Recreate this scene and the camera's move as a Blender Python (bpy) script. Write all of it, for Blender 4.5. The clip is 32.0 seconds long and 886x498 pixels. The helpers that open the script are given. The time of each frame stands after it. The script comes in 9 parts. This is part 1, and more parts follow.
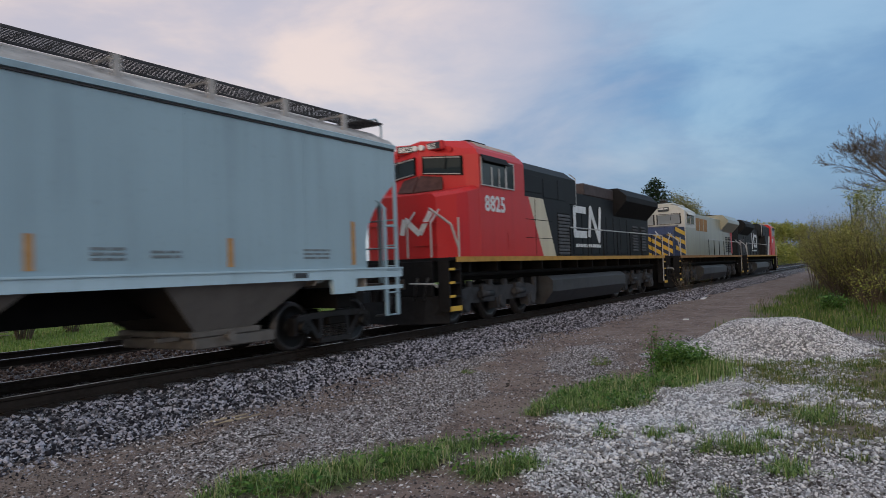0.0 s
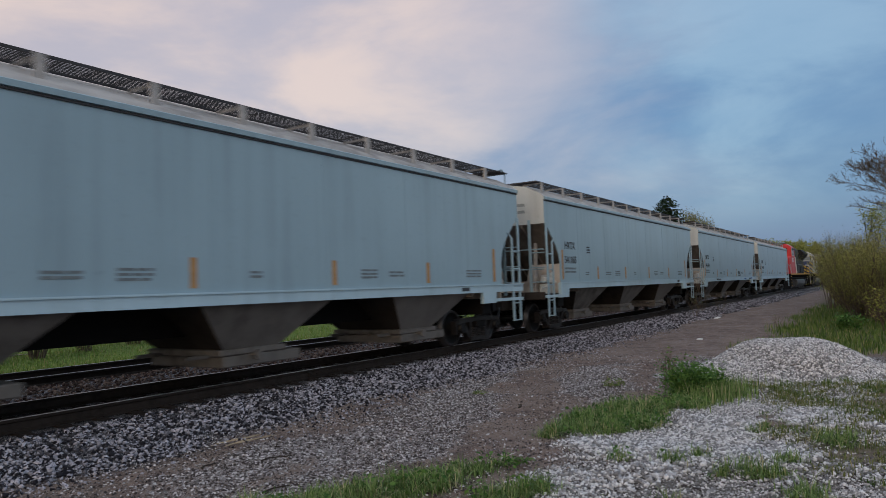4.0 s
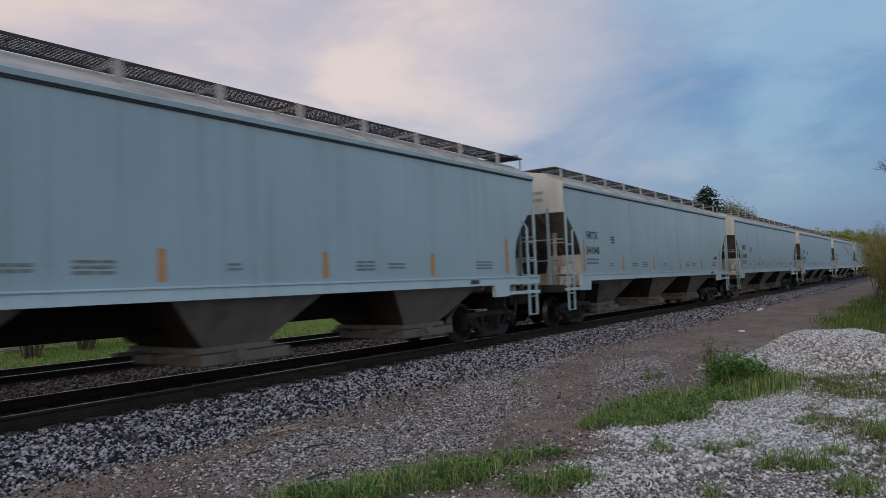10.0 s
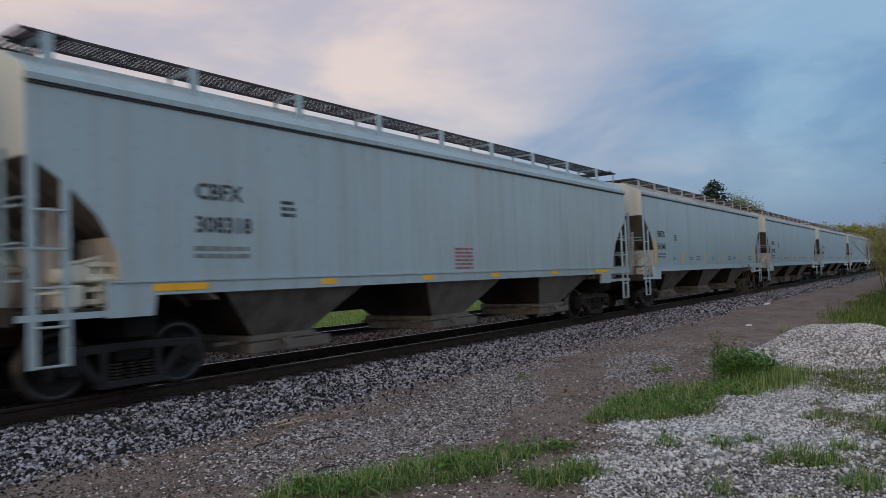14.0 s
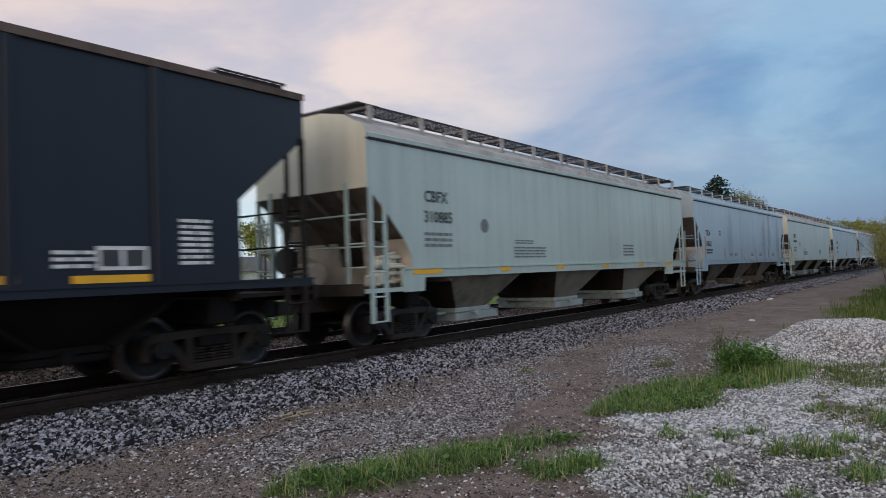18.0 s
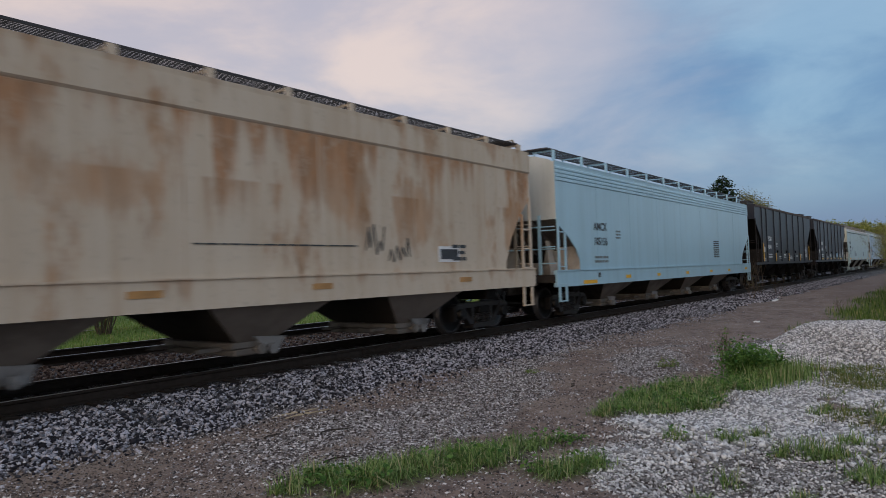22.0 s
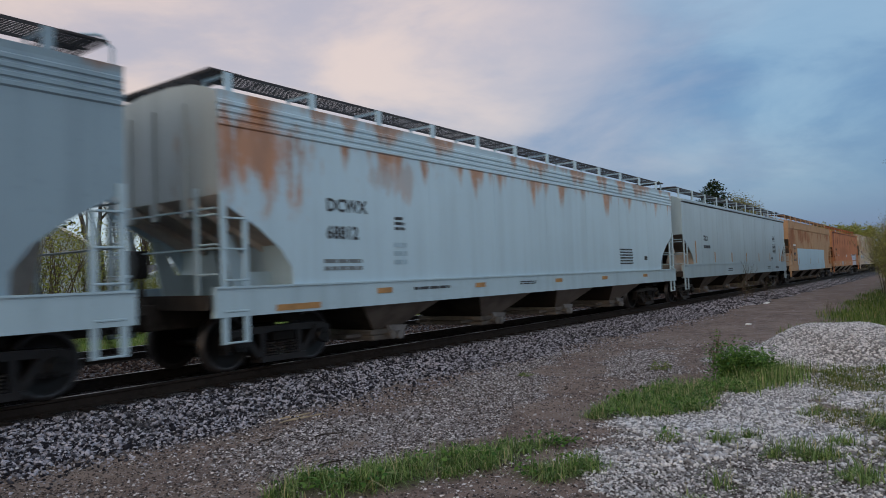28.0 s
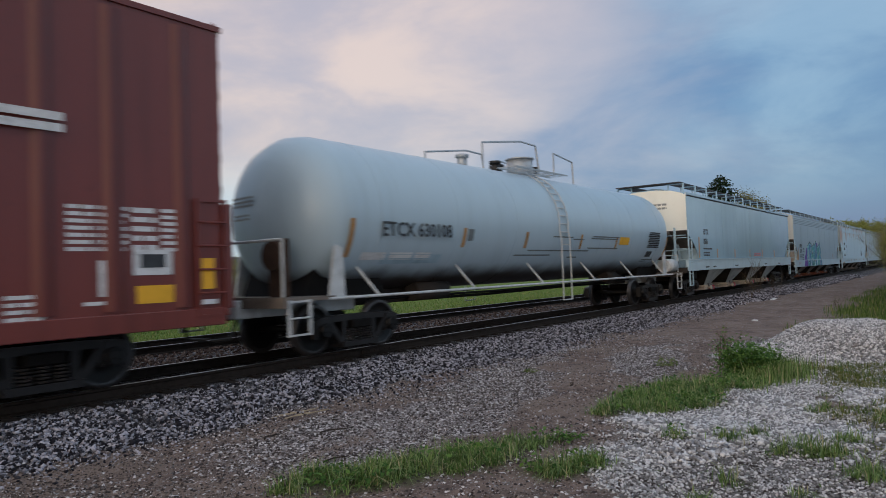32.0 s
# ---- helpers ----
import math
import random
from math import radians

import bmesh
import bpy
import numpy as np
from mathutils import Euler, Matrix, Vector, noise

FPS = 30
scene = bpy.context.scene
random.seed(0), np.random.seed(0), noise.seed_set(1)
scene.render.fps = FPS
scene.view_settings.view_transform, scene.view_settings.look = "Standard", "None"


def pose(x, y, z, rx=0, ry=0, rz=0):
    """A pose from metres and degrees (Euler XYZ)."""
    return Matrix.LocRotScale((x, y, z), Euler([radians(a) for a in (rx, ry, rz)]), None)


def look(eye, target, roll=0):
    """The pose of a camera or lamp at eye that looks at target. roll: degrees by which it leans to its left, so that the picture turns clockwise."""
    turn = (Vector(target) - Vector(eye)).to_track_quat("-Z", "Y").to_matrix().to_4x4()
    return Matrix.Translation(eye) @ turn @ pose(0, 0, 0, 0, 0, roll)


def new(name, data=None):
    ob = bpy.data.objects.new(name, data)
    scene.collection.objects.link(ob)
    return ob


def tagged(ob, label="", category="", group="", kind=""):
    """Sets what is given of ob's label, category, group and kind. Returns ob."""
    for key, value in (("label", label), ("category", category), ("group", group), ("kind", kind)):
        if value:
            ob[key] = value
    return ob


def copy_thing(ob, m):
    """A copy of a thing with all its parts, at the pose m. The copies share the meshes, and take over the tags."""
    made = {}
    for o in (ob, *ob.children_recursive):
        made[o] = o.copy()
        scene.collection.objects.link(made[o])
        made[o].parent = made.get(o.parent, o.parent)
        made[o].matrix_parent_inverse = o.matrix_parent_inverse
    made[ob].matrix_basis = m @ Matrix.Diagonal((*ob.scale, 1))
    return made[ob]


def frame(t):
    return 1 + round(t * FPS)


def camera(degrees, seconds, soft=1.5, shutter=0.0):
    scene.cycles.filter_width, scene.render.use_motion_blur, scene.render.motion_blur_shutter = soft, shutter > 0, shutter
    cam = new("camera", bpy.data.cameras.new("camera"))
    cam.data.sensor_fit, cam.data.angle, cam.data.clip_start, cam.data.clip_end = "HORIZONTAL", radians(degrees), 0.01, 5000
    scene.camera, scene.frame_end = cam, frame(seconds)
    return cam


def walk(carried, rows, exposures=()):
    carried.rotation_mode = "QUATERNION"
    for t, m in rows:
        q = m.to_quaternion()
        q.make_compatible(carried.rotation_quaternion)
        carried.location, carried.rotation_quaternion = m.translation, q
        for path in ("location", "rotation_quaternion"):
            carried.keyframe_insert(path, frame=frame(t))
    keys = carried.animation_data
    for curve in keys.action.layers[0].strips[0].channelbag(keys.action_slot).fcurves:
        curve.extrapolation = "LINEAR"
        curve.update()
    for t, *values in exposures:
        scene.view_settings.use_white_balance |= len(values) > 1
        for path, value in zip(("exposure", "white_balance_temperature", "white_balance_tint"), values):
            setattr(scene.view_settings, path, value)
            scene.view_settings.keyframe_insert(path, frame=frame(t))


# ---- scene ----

# camera: hand-held beside the line, turning a little
cam = camera(65.07, 32.0, soft=0.6, shutter=0.22)


def aimed(x, y, z, heading, tilt, lean):
    h, p = radians(heading), radians(tilt)
    eye = Vector((x, y, z))
    return look(eye, eye + Vector((math.cos(h) * math.cos(p), math.sin(h) * math.cos(p), math.sin(p))), lean)


# seconds, eye, heading from the track's direction, tilt, lean
walk(cam, [(t, aimed(*row)) for t, *row in (
    (0.0, 0.092, -10.294, 1.445, 31.89, 1.69, -2.02),
    (0.5, 0.090, -10.288, 1.448, 31.48, 1.72, -1.68),
    (1.0, 0.089, -10.293, 1.445, 31.35, 1.84, -1.76),
    (1.5, 0.099, -10.289, 1.456, 31.23, 2.00, -1.89),
    (2.0, 0.095, -10.292, 1.451, 31.22, 2.29, -1.64),
    (2.5, 0.095, -10.291, 1.460, 31.50, 2.52, -2.03),
    (3.0, 0.097, -10.289, 1.455, 31.72, 2.84, -2.17),
    (3.5, 0.106, -10.284, 1.462, 32.29, 3.12, -2.11),
    (5.5, 0.091, -10.271, 1.457, 34.00, 3.16, -2.25),
    (6.0, 0.069, -10.278, 1.453, 34.63, 3.06, -2.34),
    (6.5, 0.063, -10.278, 1.451, 34.76, 2.97, -2.24),
    (7.0, 0.067, -10.272, 1.446, 34.72, 2.97, -2.36),
    (7.5, 0.069, -10.270, 1.454, 34.85, 2.81, -2.39),
    (8.0, 0.075, -10.260, 1.452, 35.11, 2.77, -2.56),
    (8.5, 0.072, -10.256, 1.454, 35.48, 2.85, -2.30),
    (9.0, 0.061, -10.263, 1.449, 35.54, 2.87, -2.20),
    (9.5, 0.071, -10.257, 1.448, 35.61, 2.82, -2.34),
    (10.0, 0.065, -10.269, 1.445, 35.72, 2.76, -2.23),
    (10.5, 0.058, -10.263, 1.449, 35.83, 2.67, -2.29),
    (11.0, 0.052, -10.266, 1.445, 35.83, 2.55, -2.19),
    (11.5, 0.056, -10.260, 1.449, 35.85, 2.28, -2.26),
    (12.0, 0.069, -10.257, 1.443, 35.95, 2.31, -2.27),
    (12.5, 0.060, -10.256, 1.450, 36.16, 2.26, -2.15),
    (13.0, 0.050, -10.262, 1.443, 36.20, 2.20, -2.00),
    (13.5, 0.054, -10.245, 1.450, 36.18, 2.11, -1.81),
    (14.0, 0.068, -10.246, 1.445, 36.21, 2.23, -2.07),
    (14.5, 0.057, -10.259, 1.446, 36.34, 2.32, -2.06),
    (16.5, 0.003, -10.276, 1.430, 36.18, 2.19, -1.80),
    (17.0, 0.010, -10.277, 1.434, 36.40, 1.98, -2.10),
    (17.5, 0.008, -10.275, 1.429, 36.42, 1.91, -2.27),
    (18.0, 0.013, -10.267, 1.426, 36.46, 1.89, -2.06),
    (18.5, 0.024, -10.264, 1.434, 36.57, 1.87, -2.29),
    (19.0, 0.028, -10.263, 1.436, 36.81, 1.96, -2.50),
    (19.5, 0.022, -10.269, 1.436, 36.97, 2.03, -2.11),
    (20.0, 0.014, -10.262, 1.428, 36.96, 2.06, -2.06),
    (20.5, 0.003, -10.263, 1.422, 36.76, 2.00, -2.12),
    (21.0, 0.015, -10.255, 1.430, 36.71, 1.99, -2.09),
    (21.5, 0.023, -10.251, 1.429, 36.76, 1.99, -1.91),
    (22.0, 0.011, -10.258, 1.428, 36.80, 1.88, -1.81),
    (22.5, 0.012, -10.256, 1.422, 36.81, 1.81, -1.78),
    (23.0, 0.027, -10.246, 1.423, 36.96, 1.56, -1.85),
    (23.5, 0.015, -10.242, 1.427, 36.96, 1.48, -2.13),
    (24.0, 0.016, -10.249, 1.429, 37.09, 1.37, -2.05),
    (24.5, 0.017, -10.242, 1.426, 37.12, 1.34, -1.91),
    (25.0, 0.008, -10.248, 1.423, 37.15, 1.31, -1.91),
    (25.5, 0.024, -10.248, 1.421, 37.24, 1.27, -1.85),
    (27.5, -0.011, -10.269, 1.421, 36.41, 2.18, -2.30),
    (28.0, -0.017, -10.269, 1.425, 36.19, 2.20, -2.03),
    (28.5, -0.008, -10.267, 1.417, 36.11, 2.27, -2.10),
    (29.0, -0.012, -10.272, 1.427, 36.09, 2.17, -1.98),
    (29.5, -0.010, -10.273, 1.425, 36.09, 2.10, -2.11),
    (30.0, -0.010, -10.277, 1.426, 36.33, 2.00, -1.98),
    (30.5, -0.008, -10.262, 1.421, 36.37, 2.01, -1.88),
    (31.0, -0.014, -10.266, 1.424, 36.38, 2.01, -2.10),
    (31.5, -0.008, -10.264, 1.421, 36.48, 1.96, -2.03),
    (32.0, 0.001, -10.263, 1.423, 36.67, 1.89, -2.02),
)], exposures=((0.0, 0.14), (1.0, 0.10), (2.5, 0.0), (14.0, 0.0), (16.5, 0.08), (18.5, 0.18), (20.3, 0.20), (21.8, 0.0), (23.0, 0.06), (24.2, 0.10), (25.5, 0.06), (28.0, 0.0), (32.0, 0.0)))

# ---- light: an overcast evening sky, warm low in the west behind the train's tail ----
SUN_AZ = radians(192)
world = bpy.data.worlds.new("sky")
scene.world = world
world.use_nodes = True
nt = world.node_tree
nt.nodes.clear()


def wnode(kind, **kw):
    n = nt.nodes.new(kind)
    for k, v in kw.items():
        n.inputs[k].default_value = v
    return n


def wmath(op, a, b, clamp=False):
    n = nt.nodes.new("ShaderNodeMath")
    n.operation, n.use_clamp = op, clamp
    for i, v in enumerate((a, b)):
        if isinstance(v, (int, float)):
            n.inputs[i].default_value = v
        else:
            nt.links.new(v, n.inputs[i])
    return n.outputs[0]


def wdot(vec, d):
    n = nt.nodes.new("ShaderNodeVectorMath")
    n.operation = "DOT_PRODUCT"
    nt.links.new(vec, n.inputs[0])
    n.inputs[1].default_value = d
    return n.outputs["Value"]


def wmix(f, a, b):
    n = nt.nodes.new("ShaderNodeMix")
    n.data_type = "RGBA"
    for i, v in ((0, f), (6, a), (7, b)):
        if isinstance(v, tuple):
            n.inputs[i].default_value = (*v, 1)
        else:
            nt.links.new(v, n.inputs[i])
    return n.outputs[2]


def wramp(v, lo, hi):
    n = nt.nodes.new("ShaderNodeMapRange")
    n.interpolation_type = "SMOOTHSTEP"
    nt.links.new(v, n.inputs[0])
    n.inputs[1].default_value, n.inputs[2].default_value = lo, hi
    return n.outputs[0]


way = nt.nodes.new("ShaderNodeTexCoord").outputs["Generated"]
mp = nt.nodes.new("ShaderNodeMapping")
mp.inputs["Scale"].default_value = (1.5, 1.5, 3.6)
mp.inputs["Rotation"].default_value = (0.45, 0.2, 0.3)
mp.inputs["Location"].default_value = (3.1, 1.2, 0.4)
nt.links.new(way, mp.inputs[0])
cl = wnode("ShaderNodeTexNoise", Scale=1.3, Detail=7.0, Roughness=0.55, Distortion=0.5)
nt.links.new(mp.outputs[0], cl.inputs["Vector"])
puff = wmath("SUBTRACT", cl.outputs["Fac"], 0.5)
az_w = (math.cos(radians(55)) * math.cos(radians(23)), math.sin(radians(55)) * math.cos(radians(23)), math.sin(radians(23)))
warm = wramp(wmath("ADD", wdot(way, az_w), wmath("MULTIPLY", puff, 0.45)), 0.70, 1.0)
mp_b = nt.nodes.new("ShaderNodeMapping")
mp_b.inputs["Scale"].default_value = (1.8, 1.8, 4.5)
mp_b.inputs["Rotation"].default_value = (0.5, 0.1, 0.2)
mp_b.inputs["Location"].default_value = (7.3, 2.1, 5.2)
nt.links.new(way, mp_b.inputs[0])
cl_b = wnode("ShaderNodeTexNoise", Scale=1.9, Detail=6.0, Roughness=0.55, Distortion=0.3)
nt.links.new(mp_b.outputs[0], cl_b.inputs["Vector"])
cream = wmath("MULTIPLY", wramp(cl_b.outputs["Fac"], 0.36, 0.66), wramp(wdot(way, az_w), 0.82, 0.99))
wisp = wmath("MULTIPLY", wramp(cl_b.outputs["Fac"], 0.46, 0.66), 0.75)
west = wramp(wdot(way, (math.cos(SUN_AZ), math.sin(SUN_AZ), 0.1)), 0.0, 0.95)
high = wramp(wmath("ADD", wdot(way, (0, 0, 1)), wmath("MULTIPLY", puff, 0.35)), 0.05, 0.42)
zenith = wramp(wdot(way, (0, 0, 1)), 0.45, 0.95)
low_blue = wmix(high, (0.013, 0.133, 0.378), (0.140, 0.245, 0.425))
n_st = wmix(wmath("MULTIPLY", wisp, high), low_blue, (0.25, 0.365, 0.55))
n_warm = wmix(warm, n_st, (0.455, 0.42, 0.50))
n_glow = wmix(cream, n_warm, (0.72, 0.575, 0.540))
# a clear pale strip under the cloud, low behind the train
strip = wmath("MULTIPLY", wmath("SUBTRACT", 1.0, wramp(wdot(way, (0, 0, 1)), 0.07, 0.19)), wramp(wdot(way, (math.cos(radians(58)), math.sin(radians(58)), 0)), 0.86, 0.98))
n_clear = wmix(strip, n_glow, (0.42, 0.57, 0.73))
# a thin bright cloud bank high over the line's far end
bank = wmath("MULTIPLY", wramp(wdot(way, (0.945, 0.14, 0.300)), 0.965, 0.999), wramp(cl_b.outputs["Fac"], 0.34, 0.60))
n_bank = wmix(wmath("MULTIPLY", bank, 0.55), n_clear, (0.26, 0.42, 0.59))
n_top = wmix(zenith, n_bank, (0.60, 0.71, 0.90))
# unseen southern sky brightened, most in the south-east, to light the wagon sides
side_y = wdot(way, (0, -1, 0))
south = wmath("MULTIPLY", wmath("MULTIPLY", wramp(side_y, 0.03, 0.36), wmath("SUBTRACT", 1.0, wmath("MULTIPLY", wramp(side_y, 0.45, 0.95), 0.65))), wramp(wdot(way, (0, 0, 1)), -0.05, 0.12))
n_south = wmix(south, n_top, (0.54, 0.69, 0.86))
n_west = wmix(west, n_south, (0.92, 0.82, 0.75))
sky = nt.nodes.new("ShaderNodeTexSky")
sky.sky_type, sky.sun_disc = "NISHITA", False
sky.sun_elevation, sky.sun_rotation = radians(4), radians(90) - SUN_AZ
bg_a = nt.nodes.new("ShaderNodeBackground")
bg_b = nt.nodes.new("ShaderNodeBackground")
bg_a.inputs[1].default_value, bg_b.inputs[1].default_value = 0.05, 0.95
nt.links.new(sky.outputs[0], bg_a.inputs[0])
nt.links.new(n_west, bg_b.inputs[0])
both = nt.nodes.new("ShaderNodeAddShader")
nt.links.new(bg_a.outputs[0], both.inputs[0])
nt.links.new(bg_b.outputs[0], both.inputs[1])
wout = nt.nodes.new("ShaderNodeOutputWorld")
nt.links.new(both.outputs[0], wout.inputs[0])

sun = new("sun", bpy.data.lights.new("sun", "SUN"))
sun.data.energy, sun.data.angle, sun.data.color = 0.5, radians(30), (1.0, 0.86, 0.74)
sun.matrix_world = look((0, 0, 30), Vector((0, 0, 30)) - 10 * Vector((math.cos(SUN_AZ), math.sin(SUN_AZ), 0.25)))
scene.view_settings.exposure = 0.0

# ---- materials ----
class Mat:
    """A small wrapper that builds one Principled material."""

    def __init__(self, name, rough=0.6, metal=0.0):
        self.m = bpy.data.materials.new(name)
        self.m.use_nodes = True
        self.t = self.m.node_tree
        self.b = self.t.nodes["Principled BSDF"]
        self.b.inputs["Roughness"].default_value = rough
        self.b.inputs["Metallic"].default_value = metal
        self.b.inputs["Specular IOR Level"].default_value = 0.5 if rough < 0.4 else 0.35 if rough < 0.6 else 0.12
        self.tc = self.t.nodes.new("ShaderNodeTexCoord")

    def put(self, v, socket):
        if isinstance(v, (int, float)):
            socket.default_value = v
        elif isinstance(v, tuple):
            socket.default_value = (*v, 1) if len(v) == 3 and socket.type == "RGBA" else v
        else:
            self.t.links.new(v, socket)

    def noise(self, scale, detail=4, rough=0.55, stretch=(1, 1, 1), space="Object", shift=0.0):
        mp = self.t.nodes.new("ShaderNodeMapping")
        mp.inputs["Scale"].default_value = stretch
        mp.inputs["Location"].default_value = (shift, shift * 1.7, 0)
        self.t.links.new(self.tc.outputs[space], mp.inputs[0])
        n = self.t.nodes.new("ShaderNodeTexNoise")
        for k, v in (("Scale", scale), ("Detail", detail), ("Roughness", rough)):
            n.inputs[k].default_value = v
        self.t.links.new(mp.outputs[0], n.inputs["Vector"])
        return n.outputs["Fac"]

    def voronoi(self, scale):
        n = self.t.nodes.new("ShaderNodeTexVoronoi")
        n.inputs["Scale"].default_value = scale
        self.t.links.new(self.tc.outputs["Object"], n.inputs["Vector"])
        return n

    def ramp(self, v, lo, hi, a=0.0, b=1.0):
        n = self.t.nodes.new("ShaderNodeMapRange")
        n.interpolation_type = "SMOOTHSTEP"
        self.t.links.new(v, n.inputs[0])
        for i, x in ((1, lo), (2, hi), (3, a), (4, b)):
            n.inputs[i].default_value = x
        return n.outputs[0]

    def math(self, op, a, b):
        n = self.t.nodes.new("ShaderNodeMath")
        n.operation = op
        self.put(a, n.inputs[0]), self.put(b, n.inputs[1])
        return n.outputs[0]

    def mix(self, f, a, b):
        n = self.t.nodes.new("ShaderNodeMix")
        n.data_type = "RGBA"
        self.put(f, n.inputs[0]), self.put(a, n.inputs[6]), self.put(b, n.inputs[7])
        return n.outputs[2]

    def axis(self, k):
        n = self.t.nodes.new("ShaderNodeSeparateXYZ")
        self.t.links.new(self.tc.outputs["Object"], n.inputs[0])
        return n.outputs[k]

    def random(self, island=False):
        n = self.t.nodes.new("ShaderNodeNewGeometry" if island else "ShaderNodeObjectInfo")
        return n.outputs["Random Per Island" if island else "Random"]

    def color(self, v):
        self.put(v, self.b.inputs["Base Color"])
        return self

    def rough(self, v):
        self.put(v, self.b.inputs["Roughness"])
        return self

    def bump(self, v, strength=0.3, dist=0.01):
        n = self.t.nodes.new("ShaderNodeBump")
        n.inputs["Strength"].default_value, n.inputs["Distance"].default_value = strength, dist
        self.t.links.new(v, n.inputs["Height"])
        self.t.links.new(n.outputs[0], self.b.inputs["Normal"])
        return self


def dim(c, k):
    return tuple(min(1.0, x * k) for x in c)


def paint_mat(name, base, rust=0.0, rust_col=(0.28, 0.11, 0.045), dirt=0.35, rough=0.30, shift=0.0, streak_col=None, top_rust=0.0, spots=(), spot_col=None, runs=()):
    """Weathered railway paint: faint vertical streaks, blotches, rust where asked."""
    M = Mat(name, rough)
    fine = M.noise(9, 6, 0.6, shift=shift)
    streaks = M.noise(1.5, 5, 0.6, (2.4, 1, 0.10), shift=shift + 3)
    blotch = M.noise(0.45, 3, 0.5, shift=shift + 7)
    c = M.mix(M.ramp(streaks, 0.38, 0.75), base, streak_col or dim(base, 1 - 0.55 * dirt))
    c = M.mix(M.ramp(blotch, 0.4, 0.7, 0, 0.5), c, dim(base, 1 + 0.12))
    c = M.mix(M.ramp(fine, 0.55, 0.8, 0, dirt), c, dim(base, 0.6))
    if rust or top_rust:
        rs = M.noise(1.0, 8, 0.7, (1.1, 1, 0.45), shift=shift + 11)
        if top_rust:
            rs = M.math("ADD", rs, M.ramp(M.axis(2), 2.2, 4.3, -0.20, top_rust * 0.13))
        lo = 0.70 - 0.45 * (rust or 0.2)
        mask = M.ramp(rs, lo - 0.03, lo + 0.17)
        rvar = M.mix(M.ramp(M.noise(3, 5, 0.6, (1, 1, 0.5), shift=shift), 0.35, 0.7), rust_col, dim(rust_col, 0.5))
        c = M.mix(mask, c, rvar)
        M.rough(M.ramp(mask, 0, 1, rough, 0.85))
    if spots:
        worn = M.math("ADD", M.math("MULTIPLY", M.noise(2.4, 8, 0.7, (1.3, 1, 0.28), shift=shift + 5), 0.6), M.math("MULTIPLY", M.noise(0.9, 5, 0.6, shift=shift + 8), 0.4))
        rv = M.mix(M.ramp(M.noise(1.3, 6, 0.6, (1.6, 1, 0.4), shift=shift + 2), 0.35, 0.68), spot_col or rust_col, dim(spot_col or rust_col, 0.62))
        for cx, cz, rx, rz, power in spots:
            u = M.math("ABSOLUTE", M.math("DIVIDE", M.math("SUBTRACT", M.axis(0), cx), rx), 0)
            v = M.math("ABSOLUTE", M.math("DIVIDE", M.math("SUBTRACT", M.axis(2), cz), rz), 0)
            d = M.math("ADD", M.math("POWER", M.math("ADD", M.math("MULTIPLY", u, u), M.math("MULTIPLY", v, v)), 0.5), M.math("MULTIPLY", M.math("SUBTRACT", worn, 0.5), 6.5))
            c = M.mix(M.ramp(d, 0.35, 1.30, power * 0.9, 0.0), c, rv)
    for k, (z_top, reach, lo, power, col) in enumerate(runs):
        # each run starts at a seam and ends at its own depth
        at_x = M.noise(1.0, 3, 0.6, (1.1, 0.01, 0.05), shift=shift + 13 + 5 * k)
        thin = M.noise(1.0, 5, 0.7, (5.0, 0.01, 0.22), shift=shift + 29 + 3 * k)
        depth = M.math("ADD", M.math("MULTIPLY", M.ramp(at_x, lo, lo + 0.28), reach), M.math("MULTIPLY", M.math("SUBTRACT", thin, 0.5), 1.1 * reach))
        below = M.math("SUBTRACT", z_top, M.axis(2))
        d = M.math("SUBTRACT", depth, below)
        mask = M.math("MULTIPLY", M.ramp(d, -0.05 * reach, 0.55 * reach, 0.0, power), M.ramp(below, -0.03, 0.02))
        tone = M.mix(M.ramp(M.noise(2.0, 6, 0.65, (2.5, 1, 0.5), shift=shift + k), 0.35, 0.68), col, dim(col, 0.58))
        c = M.mix(M.math("MULTIPLY", mask, M.ramp(M.noise(6.0, 5, 0.7, shift=shift + 2), 0.25, 0.55, 0.45, 1.0)), c, tone)
    M.color(c)
    M.bump(M.noise(0.55, 2, 0.4, shift=shift), 0.18, 0.05)
    return M.m


def plain_mat(name, base, rough=0.6, metal=0.0, var=0.35, scale=6.0, bump=0.25, dist=0.01):
    M = Mat(name, rough, metal)
    n = M.noise(scale, 6, 0.6)
    c = M.mix(M.ramp(n, 0.35, 0.72), base, dim(base, 1 - var))
    c = M.mix(M.ramp(M.noise(scale * 0.13, 3), 0.4, 0.7, 0, 0.6), c, dim(base, 1 + 0.4 * var))
    M.color(c)
    M.bump(n, bump, dist)
    return M.m


